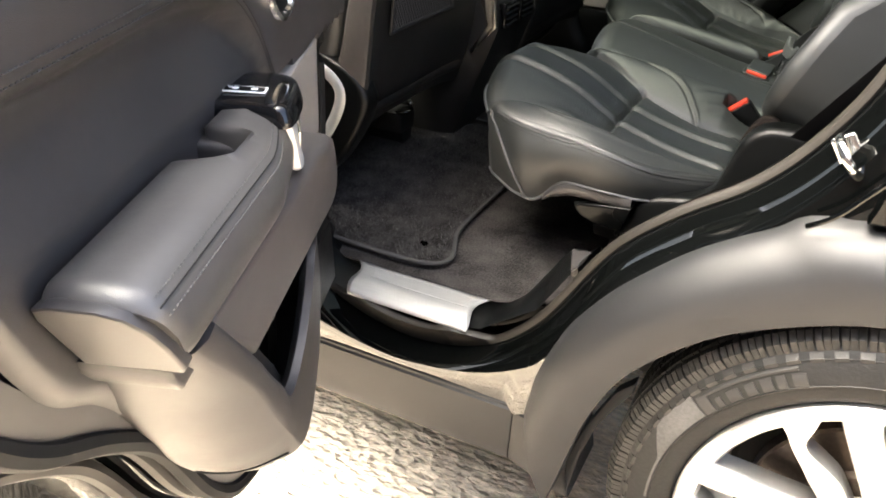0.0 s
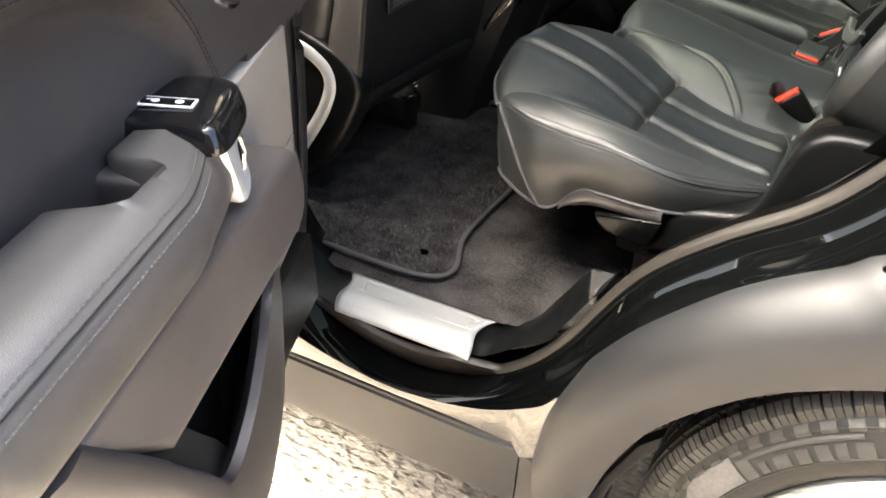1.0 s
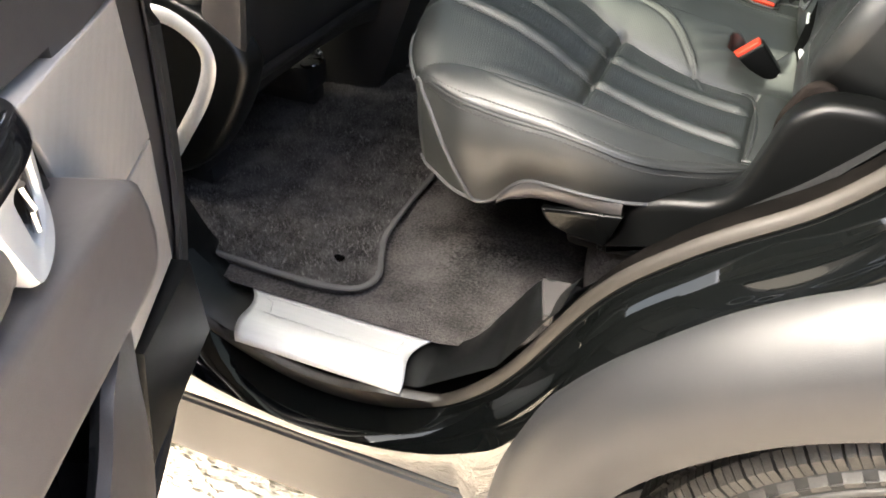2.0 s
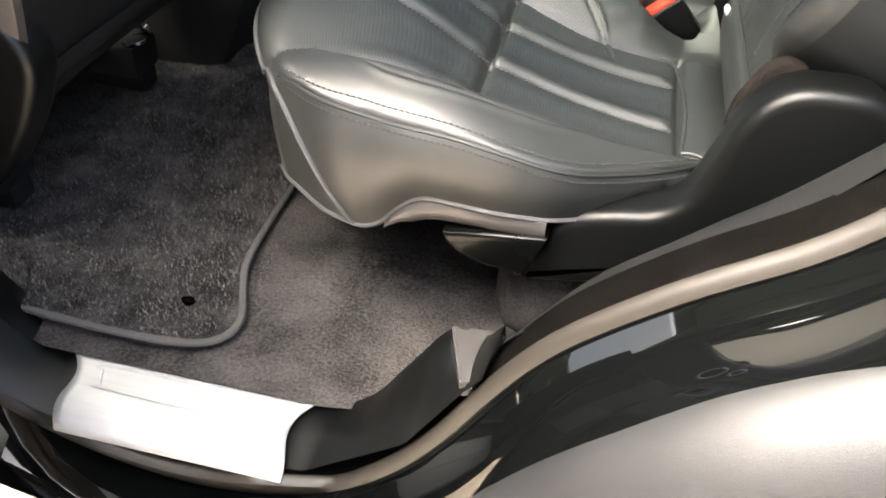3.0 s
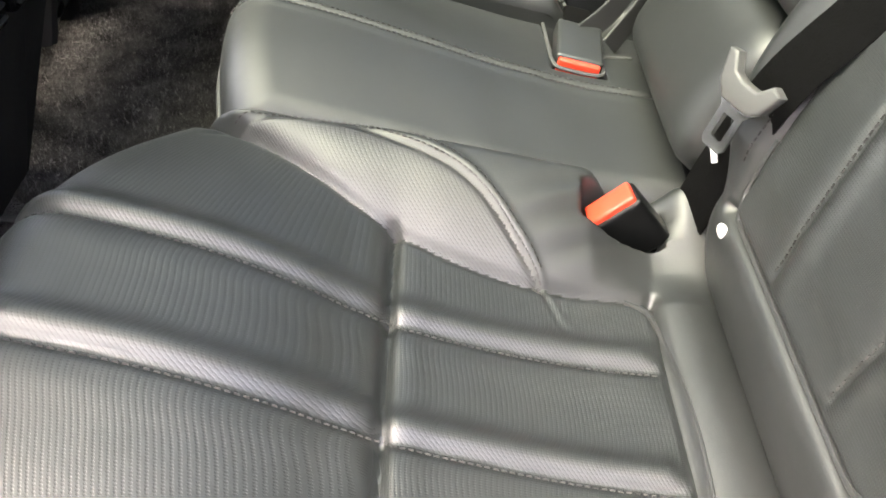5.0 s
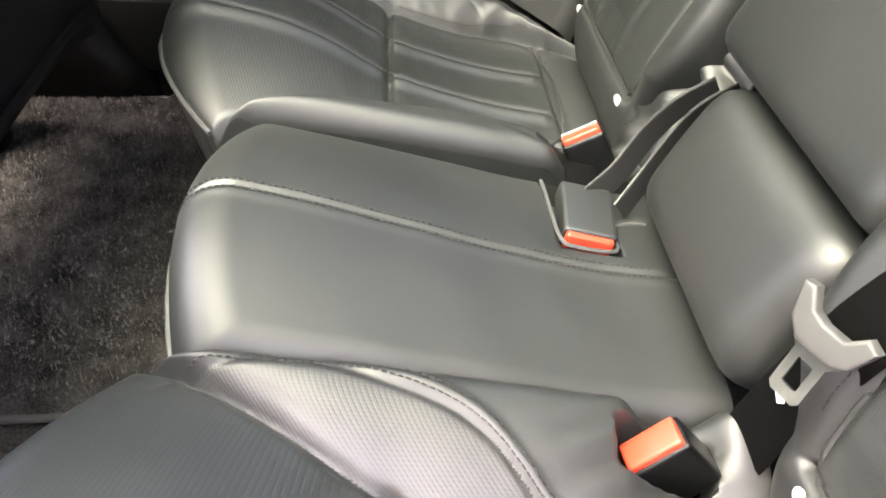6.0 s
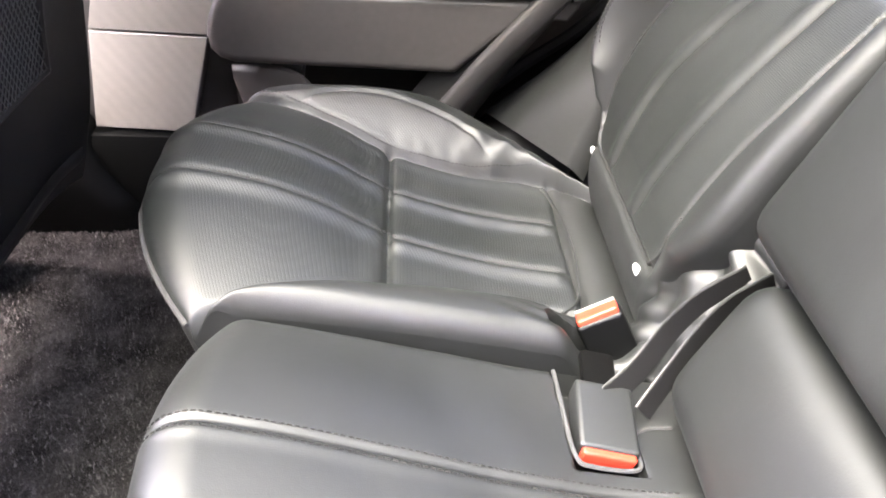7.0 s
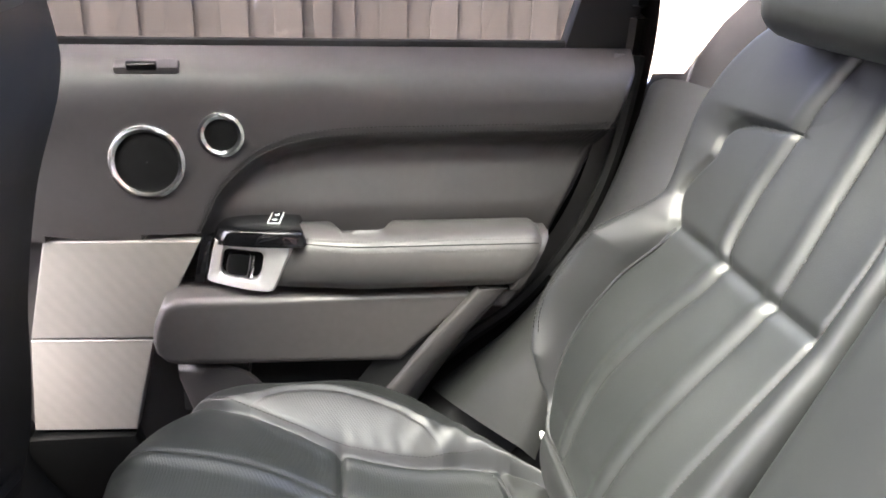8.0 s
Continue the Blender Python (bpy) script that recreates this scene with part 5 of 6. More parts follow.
# far pillar's lower trim by the far mat
for s in (-1, 1):
    bm = bmesh.new()
    rows = []
    for i in range(32):
        t = i / 31
        z = 0.56 + 0.62 * t
        x1 = -0.44 - 0.13 * min(1, t * 2.6) ** 0.6
        y1 = 0.710
        if s > 0:
            x1, y1 = float(np.interp(z, [0.56, 0.617, 0.674, 0.725, 0.775, 0.83, 1.18], [-0.405, -0.407, -0.450, -0.468, -0.482, -0.540, -0.575])), 0.738 - 0.020 * min(1, t * 6) + 0.02 * min(1, t * 3)
        rows.append([Vector((-0.80, s * (y1 - 0.01 + 0.04 * t), z)), Vector((x1 - 0.06, s * (y1 + 0.04 * t), z)), Vector((x1 - 0.015, s * (y1 + 0.016 + 0.03 * t), z)), Vector((x1, s * (0.772 + 0.01 * t), z)), Vector((x1 - 0.005, s * 0.86, z))])
    loft(bm, rows)
    tagged(part("pillar_trim", bm, M_PLASTIC, angle=50), "moulded black plastic pillar foot", "trim", kind="structure")

# ---- rear doors: x and z as when shut, v outwards ----
HINGE = (-0.548, 0.962)
d_low = spl([-0.57, -0.50, -0.446, -0.38, -0.28, -0.17, -0.086, 0.0, 0.05, 0.10, 0.16, 0.22, 0.285, 0.315, 0.345, 0.40, 0.44], [0.74, 0.635, 0.590, 0.558, 0.535, 0.537, 0.570, 0.640, 0.705, 0.772, 0.855, 0.930, 0.985, 1.035, 1.10, 1.20, 1.30])
d_crease = spl([-0.30, -0.235, -0.19, -0.166, -0.128, -0.087, -0.039, 0.008, 0.171, 0.44], [0.95, 1.02, 1.088, 1.135, 1.177, 1.203, 1.217, 1.223, 1.227, 1.231])
d_pad = spl([1.07, 1.10, 1.17, 1.22, 1.255, 1.28, 1.31, 1.33, 1.345], [0.756, 0.757, 0.762, 0.764, 0.763, 0.764, 0.775, 0.793, 0.812])


def d_depth(x, z):
    c = d_crease(x)
    k = np.clip((c - z) / 0.022, 0, 1) * np.clip((x + 0.225) / 0.03, 0, 1)
    v = np.where(z < 1.078, 0.802, d_pad(z)) * (1 - k) + (0.774 + 0.022 * np.clip((z - 1.12) / 0.06, 0, 1)) * k
    e = np.clip(np.abs(c - z) / 0.006, 0, 1)
    v = v + 0.005 * (1 - e) * (x > -0.215)
    return v


def door(s, turn, label):
    def P(x, v, z):
        return Vector((x, s * v, z))

    # trim panel
    nx, nz = 110, 80
    X = np.linspace(-0.57, 0.44, nx)
    T = np.linspace(0, 1, nz)
    xg, tg = np.meshgrid(X, T, indexing="ij")
    zg = d_low(xg) + tg * (1.345 - d_low(xg))
    vg = d_depth(xg, zg) + 0.020 * np.clip(1 - (zg - d_low(xg)) / 0.03, 0, 1) ** 2
    V = np.stack([xg, s * vg, zg], -1).reshape(-1, 3)
    I = np.arange(nx * nz).reshape(nx, nz)
    F = np.stack([I[:-1, :-1], I[1:, :-1], I[1:, 1:], I[:-1, 1:]], -1).reshape(-1, 4)
    if s < 0:
        F = F[:, ::-1]
    d = part("rear_door", (V.tolist(), [], F.tolist()), M_TRIM, car, label, 60)
    h = Matrix.Translation((HINGE[0], s * HINGE[1], 0))
    d.matrix_basis = h @ Matrix.Rotation(radians(turn), 4, "Z") @ h.inverted()
    bm = bmesh.new()
    for off in (0.005, 0.014):
        stitches(bm, [P(q, float(d_depth(np.array(q), d_crease(q) + off)) - 0.0008, float(d_crease(q)) + off) for q in np.linspace(-0.195, 0.42, 170)])
    part("stitching", bm, M_THREAD, d)["kind"] = "stuff"
    # shell: shut face and outer skin, with the seals that run round it
    low = [q for q in RING if q[1] < 1.345]
    k0 = max(range(len(low)), key=lambda i: (low[i][0] - low[i - 1][0]) ** 2 + (low[i][1] - low[i - 1][1]) ** 2)
    low = low[k0:] + low[:k0]

    def shell(off, v):
        n = len(low)
        out = []
        for i, (x, z) in enumerate(low):
            a, b = low[max(i - 1, 0)], low[min(i + 1, n - 1)]
            t = Vector((b[0] - a[0], b[1] - a[1])).normalized()
            o = off if off < 0.046 else 0.046 + (off - 0.046) * min(1, max(0, (0.95 - z) / 0.2))
            out.append(P(x + t.y * o, v, min(z - t.x * o, 1.345)))
        return out

    st = [(-0.050, 0.796), (-0.020, 0.806), (-0.012, 0.812), (-0.008, 0.826), (-0.020, 0.836), (-0.020, 0.850), (0.006, 0.856), (0.012, 0.872), (0.010, 0.884), (0.034, 0.890), (0.040, 0.900), (0.046, 0.930), (0.085, 0.938), (0.090, 0.948), (0.084, 0.956)]
    part("shut_face", loft(bmesh.new(), [shell(o, v) for o, v in st[:5]]), M_TRIM, d, "dark moulded door edge", 50)
    part("door_shell", loft(bmesh.new(), [shell(o, v) for o, v in st[4:]]), M_PAINT, d, "glossy black painted door shell", 50)
    bm = bmesh.new()
    sk = shell(0.084, 0.956)
    bm.faces.new([bm.verts.new(p) for p in sk])
    bmesh.ops.triangulate(bm, faces=bm.faces)
    part("outer_skin", bm, M_PAINT, d)
    for off, v, r, mt in ((-0.004, 0.842, 0.010, M_RUBBER), (0.024, 0.880, 0.012, M_RUBBER)):
        part("seal", tube(bmesh.new(), shell(off, v), r, 8), mt, d, "hollow rubber seal")
    part("edge_strip", tube(bmesh.new(), [p + Vector((-0.004, 0, 0)) for p in shell(-0.004, 0.812)], 0.013, 8), M_DARK, d, "black rubber edge strip")
    # window frame and pane
    upper = [q for q in RING if q[1] > 1.32]
    k1 = max(range(len(upper)), key=lambda i: (upper[i][0] - upper[i - 1][0]) ** 2 + (upper[i][1] - upper[i - 1][1]) ** 2)
    upper = upper[k1:] + upper[:k1]
    part("window_frame", tube(bmesh.new(), [P(x * 0.965 - 0.002, 0.835, 1.33 + (z - 1.33) * 0.94) for x, z in upper], 0.024, 8), M_PLASTIC, d, "black window frame")
    pane = [(x * 0.955, 1.32 + (z - 1.32) * 0.92) for x, z in upper]
    pn = part("pane", prism(bmesh.new(), pane, s * 0.858, s * 0.862), M_PRIVACY, d, "tinted window pane")
    pn.visible_shadow = False
    part("corner_cover", prism(bmesh.new(), [(0.338, 1.335), (0.450, 1.335), (0.458, 1.50), (0.400, 1.56)], s * 0.815, s * 0.853, bevel=0.006), M_PLASTIC, d, "black corner cover of the window")
    part("waist_strip", tube(bmesh.new(), [P(q, 0.826, 1.346) for q in np.linspace(-0.55, 0.44, 12)], 0.008, 8), M_DARK, d, "rubber waist strip")
    # armrest with its grip
    T = 1.102
    rows = []
    for x in list(np.linspace(-0.056, 0.290, 130)) + [0.294, 0.298, 0.302, 0.305]:
        e = max(0, (x - 0.283) / 0.022)
        sh = 0.010 * e * e
        # wide round the switch panel, cut back for the grip, then wide again
        q0, q1 = min(1, max(0, (0.008 - x) / 0.022)), min(1, max(0, (x - 0.058) / 0.030))
        vi = 0.679 + 0.021 * min(1, max(0, (0.035 - x) / 0.085)) ** 1.4
        vo = 0.720 + 0.052 * (1 - (1 - q0) ** 2.2) + 0.050 * q1 * q1 * (3 - 2 * q1)
        sec = [(vo, T - 0.008 - sh), (vo - 0.006, T - 0.002 - sh), (0.5 * (vo + 0.71), T + 0.001 - sh), (vi + 0.034, T - 0.002 - sh), (vi + 0.021, T - 0.006 - sh), (vi + 0.011, T - 0.0125 - sh), (vi + 0.004 + sh * 0.3, T - 0.024 - sh * 0.5), (vi + sh * 0.4, T - 0.045), (vi + 0.002 + sh * 0.4, 1.038), (vi + 0.009, 1.024 + sh * 0.5), (0.745, 1.012 + sh), (max(vo, 0.76), 1.012 + sh)]
        rows.append([P(x, a, b) for a, b in sec])
    bm = loft(bmesh.new(), rows, closed=True, caps=True)
    bmesh.ops.recalc_face_normals(bm, faces=bm.faces)
    for v in bm.verts:
        v.co.x -= 0.57 * max(0, T - v.co.z) * min(1, max(0, (v.co.x - 0.1) / 0.15)) + 0.45 * max(0, T - 0.01 - v.co.z) * min(1, max(0, -v.co.x / 0.04)) * (s * v.co.y < 0.745)
    part("armrest", bm, M_ARM, d, "padded black leather armrest", 55)
    vi = 0.679
    bm = bmesh.new()
    for a, b in ((vi + 0.0142, -0.0096), (vi + 0.0046, -0.0222)):
        stitches(bm, [P(q, a + 0.021 * min(1, max(0, (0.035 - q) / 0.085)) ** 1.4, T + b) for q in np.linspace(-0.045, 0.288, 80)])
    part("stitching", bm, M_THREAD2, d)["kind"] = "stuff"
    part("armrest_seam", tube(bmesh.new(), [P(q, vi + 0.0092 + 0.021 * min(1, max(0, (0.035 - q) / 0.085)) ** 1.4, T - 0.0147) for q in np.linspace(-0.045, 0.288, 40)], 0.0008, 6), M_DARK, d)
    bm = bmesh.new()
    box(bm, P(0.020, 0.765, 1.044), (0.115, 0.070, 0.030), bevel=0.006)
    part("grip_cup", bm, M_DARK, d, "dark recessed grip cup")
    bm = bmesh.new()
    box(bm, P(-0.012, 0.752, 1.068), (0.036, 0.070, 0.034), bevel=0.010, seg=4)
    part("grip_lip", bm, M_TRIM, d)
    # end cap of the armrest
    cap = [(0.772, 1.076), (0.769, 1.089), (0.754, 1.0945), (0.722, 1.0940), (0.705, 1.088), (0.693, 1.073), (0.687, 1.050), (0.685, 1.024), (0.690, 1.014), (0.768, 1.012)]
    bm = prism(bmesh.new(), [(s * a, b) for a, b in cap], 0.300, 0.3165, axis="x", bevel=0.004, seg=3)
    for v in bm.verts:
        v.co.x -= 0.57 * (T - v.co.z)
    part("end_cap", bm, M_TRIM, d, "smooth plastic armrest end cap")
    part("pocket_ledge", prism(bmesh.new(), [(0.19, 1.0125), (0.264, 1.0125), (0.262, 1.000), (0.248, 0.982), (0.19, 0.985)], s * 0.7000, s * 0.808, bevel=0.006, seg=3), M_TRIM, d, "moulded ledge under the armrest")
    # glossy switch panel and bright handle
    nose = [(-0.044, 0.696), (-0.046, 0.740), (-0.050, 0.798), (-0.100, 0.803), (-0.148, 0.796), (-0.167, 0.774), (-0.173, 0.746), (-0.163, 0.723), (-0.140, 0.708), (-0.100, 0.697)]
    ol = curve([(a, b, 0) for a, b in nose], 72, closed=True)
    cc = Vector((-0.095, 0.748, 0))
    rows = []
    for k, z in ((0.75, 1.086), (0.995, 1.0865), (1.0, 1.0885), (0.985, 1.094), (0.93, 1.1035), (0.905, 1.1062), (0.88, 1.1075), (0.72, 1.1085), (0.4, 1.109), (0.02, 1.1093)):
        rows.append([])
        for p in ol:
            q = cc + (p - cc) * k
            rows[-1].append(P(q.x, q.y, z - 0.006 * max(0, (-0.11 - q.x) / 0.07) ** 2))
    part("switch_panel", loft(bmesh.new(), rows, closed=True), M_GLOSS, d, "piano-black switch panel", 45)
    ct = P(-0.084, 0.753, 1.1107)
    tilt = frame_of((0.10, s, 0.02), (0, 0, 1))
    bm = bmesh.new()
    box(bm, ct, (0.046, 0.018, 0.0016), tilt, 0.0004)
    part("switch_bezel", bm, M_WHITE, d, "pale switch bezel")
    bm = bmesh.new()
    box(bm, ct + tilt @ Vector((0, 0, 0.0001)), (0.0425, 0.0145, 0.0017), tilt, 0.0002)
    part("switch_key", bm, M_GLOSS, d)
    bm = bmesh.new()
    for q in (-0.010, 0.010):
        bmesh.ops.create_cone(bm, cap_ends=True, segments=12, radius1=0.0036, radius2=0.0036, depth=0.001, matrix=Matrix.Translation(ct + tilt @ Vector((q, 0, 0.0008))) @ tilt.to_4x4())
    box(bm, ct + tilt @ Vector((0.015, -0.002, 0.0008)), (0.006, 0.0014, 0.001), tilt)
    part("switch_symbols", bm, M_WHITE, d)["kind"] = "stuff"

    def fill(poly, n):
        """n points evenly round a polygon."""
        L = [(Vector(poly[(i + 1) % len(poly)]) - Vector(poly[i])).length for i in range(len(poly))]
        tot, out = sum(L), []
        for k in range(n):
            q = tot * k / n
            i = 0
            while q > L[i]:
                q -= L[i]
                i += 1
            out.append(Vector(poly[i]).lerp(Vector(poly[(i + 1) % len(poly)]), q / L[i]))
        return out

    def soft(poly, n, r):
        """The same with rounded corners."""
        pts = []
        for i, p in enumerate(poly):
            a_, b_, c_ = Vector(poly[i - 1]), Vector(p), Vector(poly[(i + 1) % len(poly)])
            u_, w_ = (a_ - b_).normalized() * r, (c_ - b_).normalized() * r
            for k in range(5):
                t = k / 4
                pts.append(b_ + u_ * (1 - t) ** 2 + w_ * t ** 2)
        return fill(pts, n)

    outer = soft([(-0.168, 1.090), (-0.056, 1.090), (-0.088, 1.018), (-0.186, 1.022)], 72, 0.006)
    inner = soft([(-0.156, 1.078), (-0.098, 1.078), (-0.108, 1.033), (-0.165, 1.034)], 72, 0.012)
    # start both outlines at the same corner
    k0 = min(range(72), key=lambda i: (inner[i] - Vector((-0.16, 1.078))).length)
    k1 = min(range(72), key=lambda i: (outer[i] - Vector((-0.168, 1.090))).length)
    inner, outer = inner[k0:] + inner[:k0], outer[k1:] + outer[:k1]
    rows = [[P(p.x, 0.738, p.y) for p in outer], [P(p.x, 0.702, p.y) for p in outer]]
    rows.append([P(p.x + (q.x - p.x) * 0.12, 0.698, p.y + (q.y - p.y) * 0.12) for p, q in zip(outer, inner)])
    rows.append([P(p.x + (q.x - p.x) * 0.85, 0.701, p.y + (q.y - p.y) * 0.85) for p, q in zip(outer, inner)])
    rows.append([P(q.x, 0.705, q.y) for q in inner])
    rows.append([P(q.x, 0.724, q.y) for q in inner])

    def bent(bm):
        """Follow the nose's curve outwards towards the hinge."""
        for v in bm.verts:
            v.co.y += s * 0.036 * min(1.2, max(0, (-0.095 - v.co.x) / 0.085)) ** 1.6
        return bm

    part("chrome_frame", bent(loft(bmesh.new(), rows, closed=True)), M_SATIN, d, "satin chrome handle frame", 40)
    part("handle_recess", bent(prism(bmesh.new(), [(q.x, q.y) for q in inner], s * 0.720, s * 0.744)), M_DARK, d, "dark recess behind the handle")
    lv = soft([(-0.150, 1.070), (-0.118, 1.072), (-0.120, 1.038), (-0.158, 1.036)], 40, 0.010)
    part("release_lever", bent(prism(bmesh.new(), [(q.x, q.y) for q in lv], s * 0.706, s * 0.719, bevel=0.003)), M_PLASTIC, d, "dark release lever")
    part("lever_edge", bent(tube(bmesh.new(), [P(-0.116, 0.705, 1.072), P(-0.118, 0.703, 1.055), P(-0.122, 0.705, 1.038)], 0.004, 8)), M_CHROME, d, "chrome lever edge")
    part("handle_cheek", prism(bmesh.new(), [(-0.205, 1.016), (-0.190, 1.078), (-0.174, 1.084), (-0.190, 1.016)], s * 0.742, s * 0.785, bevel=0.004), M_GLOSS, d)
    # pale mesh panels ahead of the handle
    def mesh_v(x, z):
        return 0.744 + 0.075 * (-0.19 - x) + 0.055 * (1.08 - z)

    for q in ([(-0.4505, 0.9225), (-0.272, 0.9225), (-0.191, 1.080), (-0.408, 1.080)], [(-0.472, 0.757), (-0.316, 0.757), (-0.2735, 0.9195), (-0.4510, 0.9195)]):
        bm = prism(bmesh.new(), q, s * 0.0, s * 0.05, bevel=0.003, seg=3)
        for v in bm.verts:
            v.co.y += s * mesh_v(v.co.x, v.co.z)
        part("mesh_panel", bm, M_GREY, d, "pale silver mesh-pattern trim panel")
    # black panel added to darken the door's foot, where the trim lies in shade
    part("foot_shade_panel", prism(bmesh.new(), [(-0.500, 0.625), (-0.285, 0.625), (-0.318, 0.751), (-0.476, 0.751)], s * 0.764, s * 0.80, bevel=0.005, seg=2), M_PLASTIC, d, "black panel for the shade at the foot of the door trim")
    # band under the armrest, pocket and the slanting edge piece
    bp = [(-0.225, 1.010), (-0.246, 0.998), (-0.258, 0.970), (-0.262, 0.945), (-0.258, 0.925), (-0.245, 0.911), (-0.225, 0.905), (0.092, 0.899), (0.212, 1.010)]
    part("lower_band", prism(bmesh.new(), bp, s * 0.697, s * 0.795, bevel=0.014, seg=4), M_BAND, d, "rounded dark trim band", 50)
    lip = curve([(-0.235, 0.728, 0.885), (-0.175, 0.708, 0.895), (-0.130, 0.698, 0.885), (-0.095, 0.694, 0.848), (-0.040, 0.691, 0.806), (0.022, 0.688, 0.794), (0.056, 0.687, 0.834), (0.092, 0.687, 0.879), (0.125, 0.687, 0.923), (0.205, 0.688, 1.018)], 70)
    edge = curve([(-0.235, 0.733, 0.865), (-0.205, 0.718, 0.776), (-0.165, 0.706, 0.724), (-0.110, 0.700, 0.680), (-0.060, 0.696, 0.662), (-0.014, 0.694, 0.678), (0.032, 0.692, 0.738), (0.078, 0.691, 0.804), (0.137, 0.690, 0.892), (0.248, 0.690, 1.018)], 70)
    base = curve([(-0.235, 0.790, 0.850), (-0.205, 0.790, 0.730), (-0.165, 0.785, 0.660), (-0.100, 0.785, 0.630), (-0.030, 0.785, 0.632), (0.030, 0.785, 0.672), (0.088, 0.788, 0.726), (0.136, 0.790, 0.806), (0.206, 0.790, 0.922), (0.257, 0.788, 1.018)], 70)
    rows = [[P(p.x, 0.802, p.z + 0.006) for p in base]]
    for t in (0, 0.08, 0.3, 0.55, 0.8, 0.93):
        rows.append([P(*(a.lerp(b, t) + Vector((0.010, 0, -0.010)) * math.sin(math.pi * t))) for a, b in zip(base, edge)])
    for t in (0.06, 0.14, 0.5, 0.85, 1.0):
        rows.append([P(*(a.lerp(b, t) + Vector((0, -0.004 * math.sin(math.pi * t), 0)))) for a, b in zip(edge, lip)])
    rows.append([P(p.x - 0.002, p.y + 0.010, p.z + 0.003) for p in lip])
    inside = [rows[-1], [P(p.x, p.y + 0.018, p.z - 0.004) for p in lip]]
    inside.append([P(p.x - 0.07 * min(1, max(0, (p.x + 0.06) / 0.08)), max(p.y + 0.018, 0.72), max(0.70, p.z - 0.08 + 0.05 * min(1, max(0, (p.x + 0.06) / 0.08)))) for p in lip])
    bm = loft(bmesh.new(), rows)
    bm.verts.ensure_lookup_table()
    bm.faces.new([bm.verts[70 * k + 69] for k in range(len(rows))])
    bmesh.ops.recalc_face_normals(bm, faces=bm.faces)
    part("door_pocket", bm, M_TRIM, d, "moulded plastic door pocket", 60)
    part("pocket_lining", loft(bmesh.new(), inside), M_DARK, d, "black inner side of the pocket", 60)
    gr = [P(*(a.lerp(b, t) + Vector((0.0102, 0, -0.0102)) * math.sin(math.pi * t) + Vector((0.0008, 0, -0.0008)))) for a, b, t in ((base[k], edge[k], 0.06 + 0.90 * q) for k, q in ((46, 0), (45, 0.2), (44, 0.4), (43, 0.6), (42, 0.8), (41, 0.95)))]
    part("pocket_seam", tube(bmesh.new(), curve(gr, 24), 0.0011, 6), M_DARK, d)
    # added black sheet that stands for the shade deep in the pocket
    part("pocket_shade_sheet", prism(bmesh.new(), [(-0.16, 0.90), (-0.13, 0.72), (-0.02, 0.73), (0.05, 0.82), (0.08, 0.90)], s * 0.768, s * 0.797), M_DARK, d, "dark sheet for the shade inside the pocket")
    part("pocket_post", prism(bmesh.new(), [(-0.178, 0.905), (-0.176, 0.80), (-0.142, 0.80), (-0.128, 0.903)], s * 0.715, s * 0.77, bevel=0.006), M_PLASTIC, d)
    # speakers and blind switch
    for cx, cz, r in ((-0.255, 1.193, 0.047), (-0.153, 1.231, 0.027)):
        bm = bmesh.new()
        def at(q, k, lift):
            x, z = cx + r * k * math.cos(q), cz + r * k * math.sin(q)
            return P(x, float(d_depth(np.array(x), np.array(z))) - lift, z)

        turns = [2 * math.pi * k / 48 for k in range(48)]
        tube(bm, [at(q, 1.0, 0.001) for q in turns], 0.0062, 8, closed=True, up=Vector((0, 1, 0)))
        part("speaker_ring", bm, M_CHROME, d, "satin chrome speaker ring")
        bm = loft(bmesh.new(), [[at(q, k, h) for q in turns] for k, h in ((1.0, -0.004), (0.96, 0.0005), (0.6, 0.003), (0.02, 0.004))], closed=True)
        part("speaker_grille", bm, M_MESH, d, "black mesh grille")
    bm = bmesh.new()
    box(bm, P(-0.247, 0.784, 1.317), (0.085, 0.020, 0.020), Matrix.Rotation(s * radians(30), 3, "X"), 0.004)
    part("switch_housing", bm, M_BAND, d)
    bm = bmesh.new()
    box(bm, P(-0.252, 0.774, 1.322), (0.040, 0.008, 0.012), Matrix.Rotation(s * radians(30), 3, "X"), 0.002)
    part("rocker_switch", bm, M_GLOSS, d, "small rocker switch")
    return d


door(-1, -69.96, "wide-open rear door, dark trim with pale mesh panels")
door(1, 0, "shut rear door, dark trim with pale mesh panels")


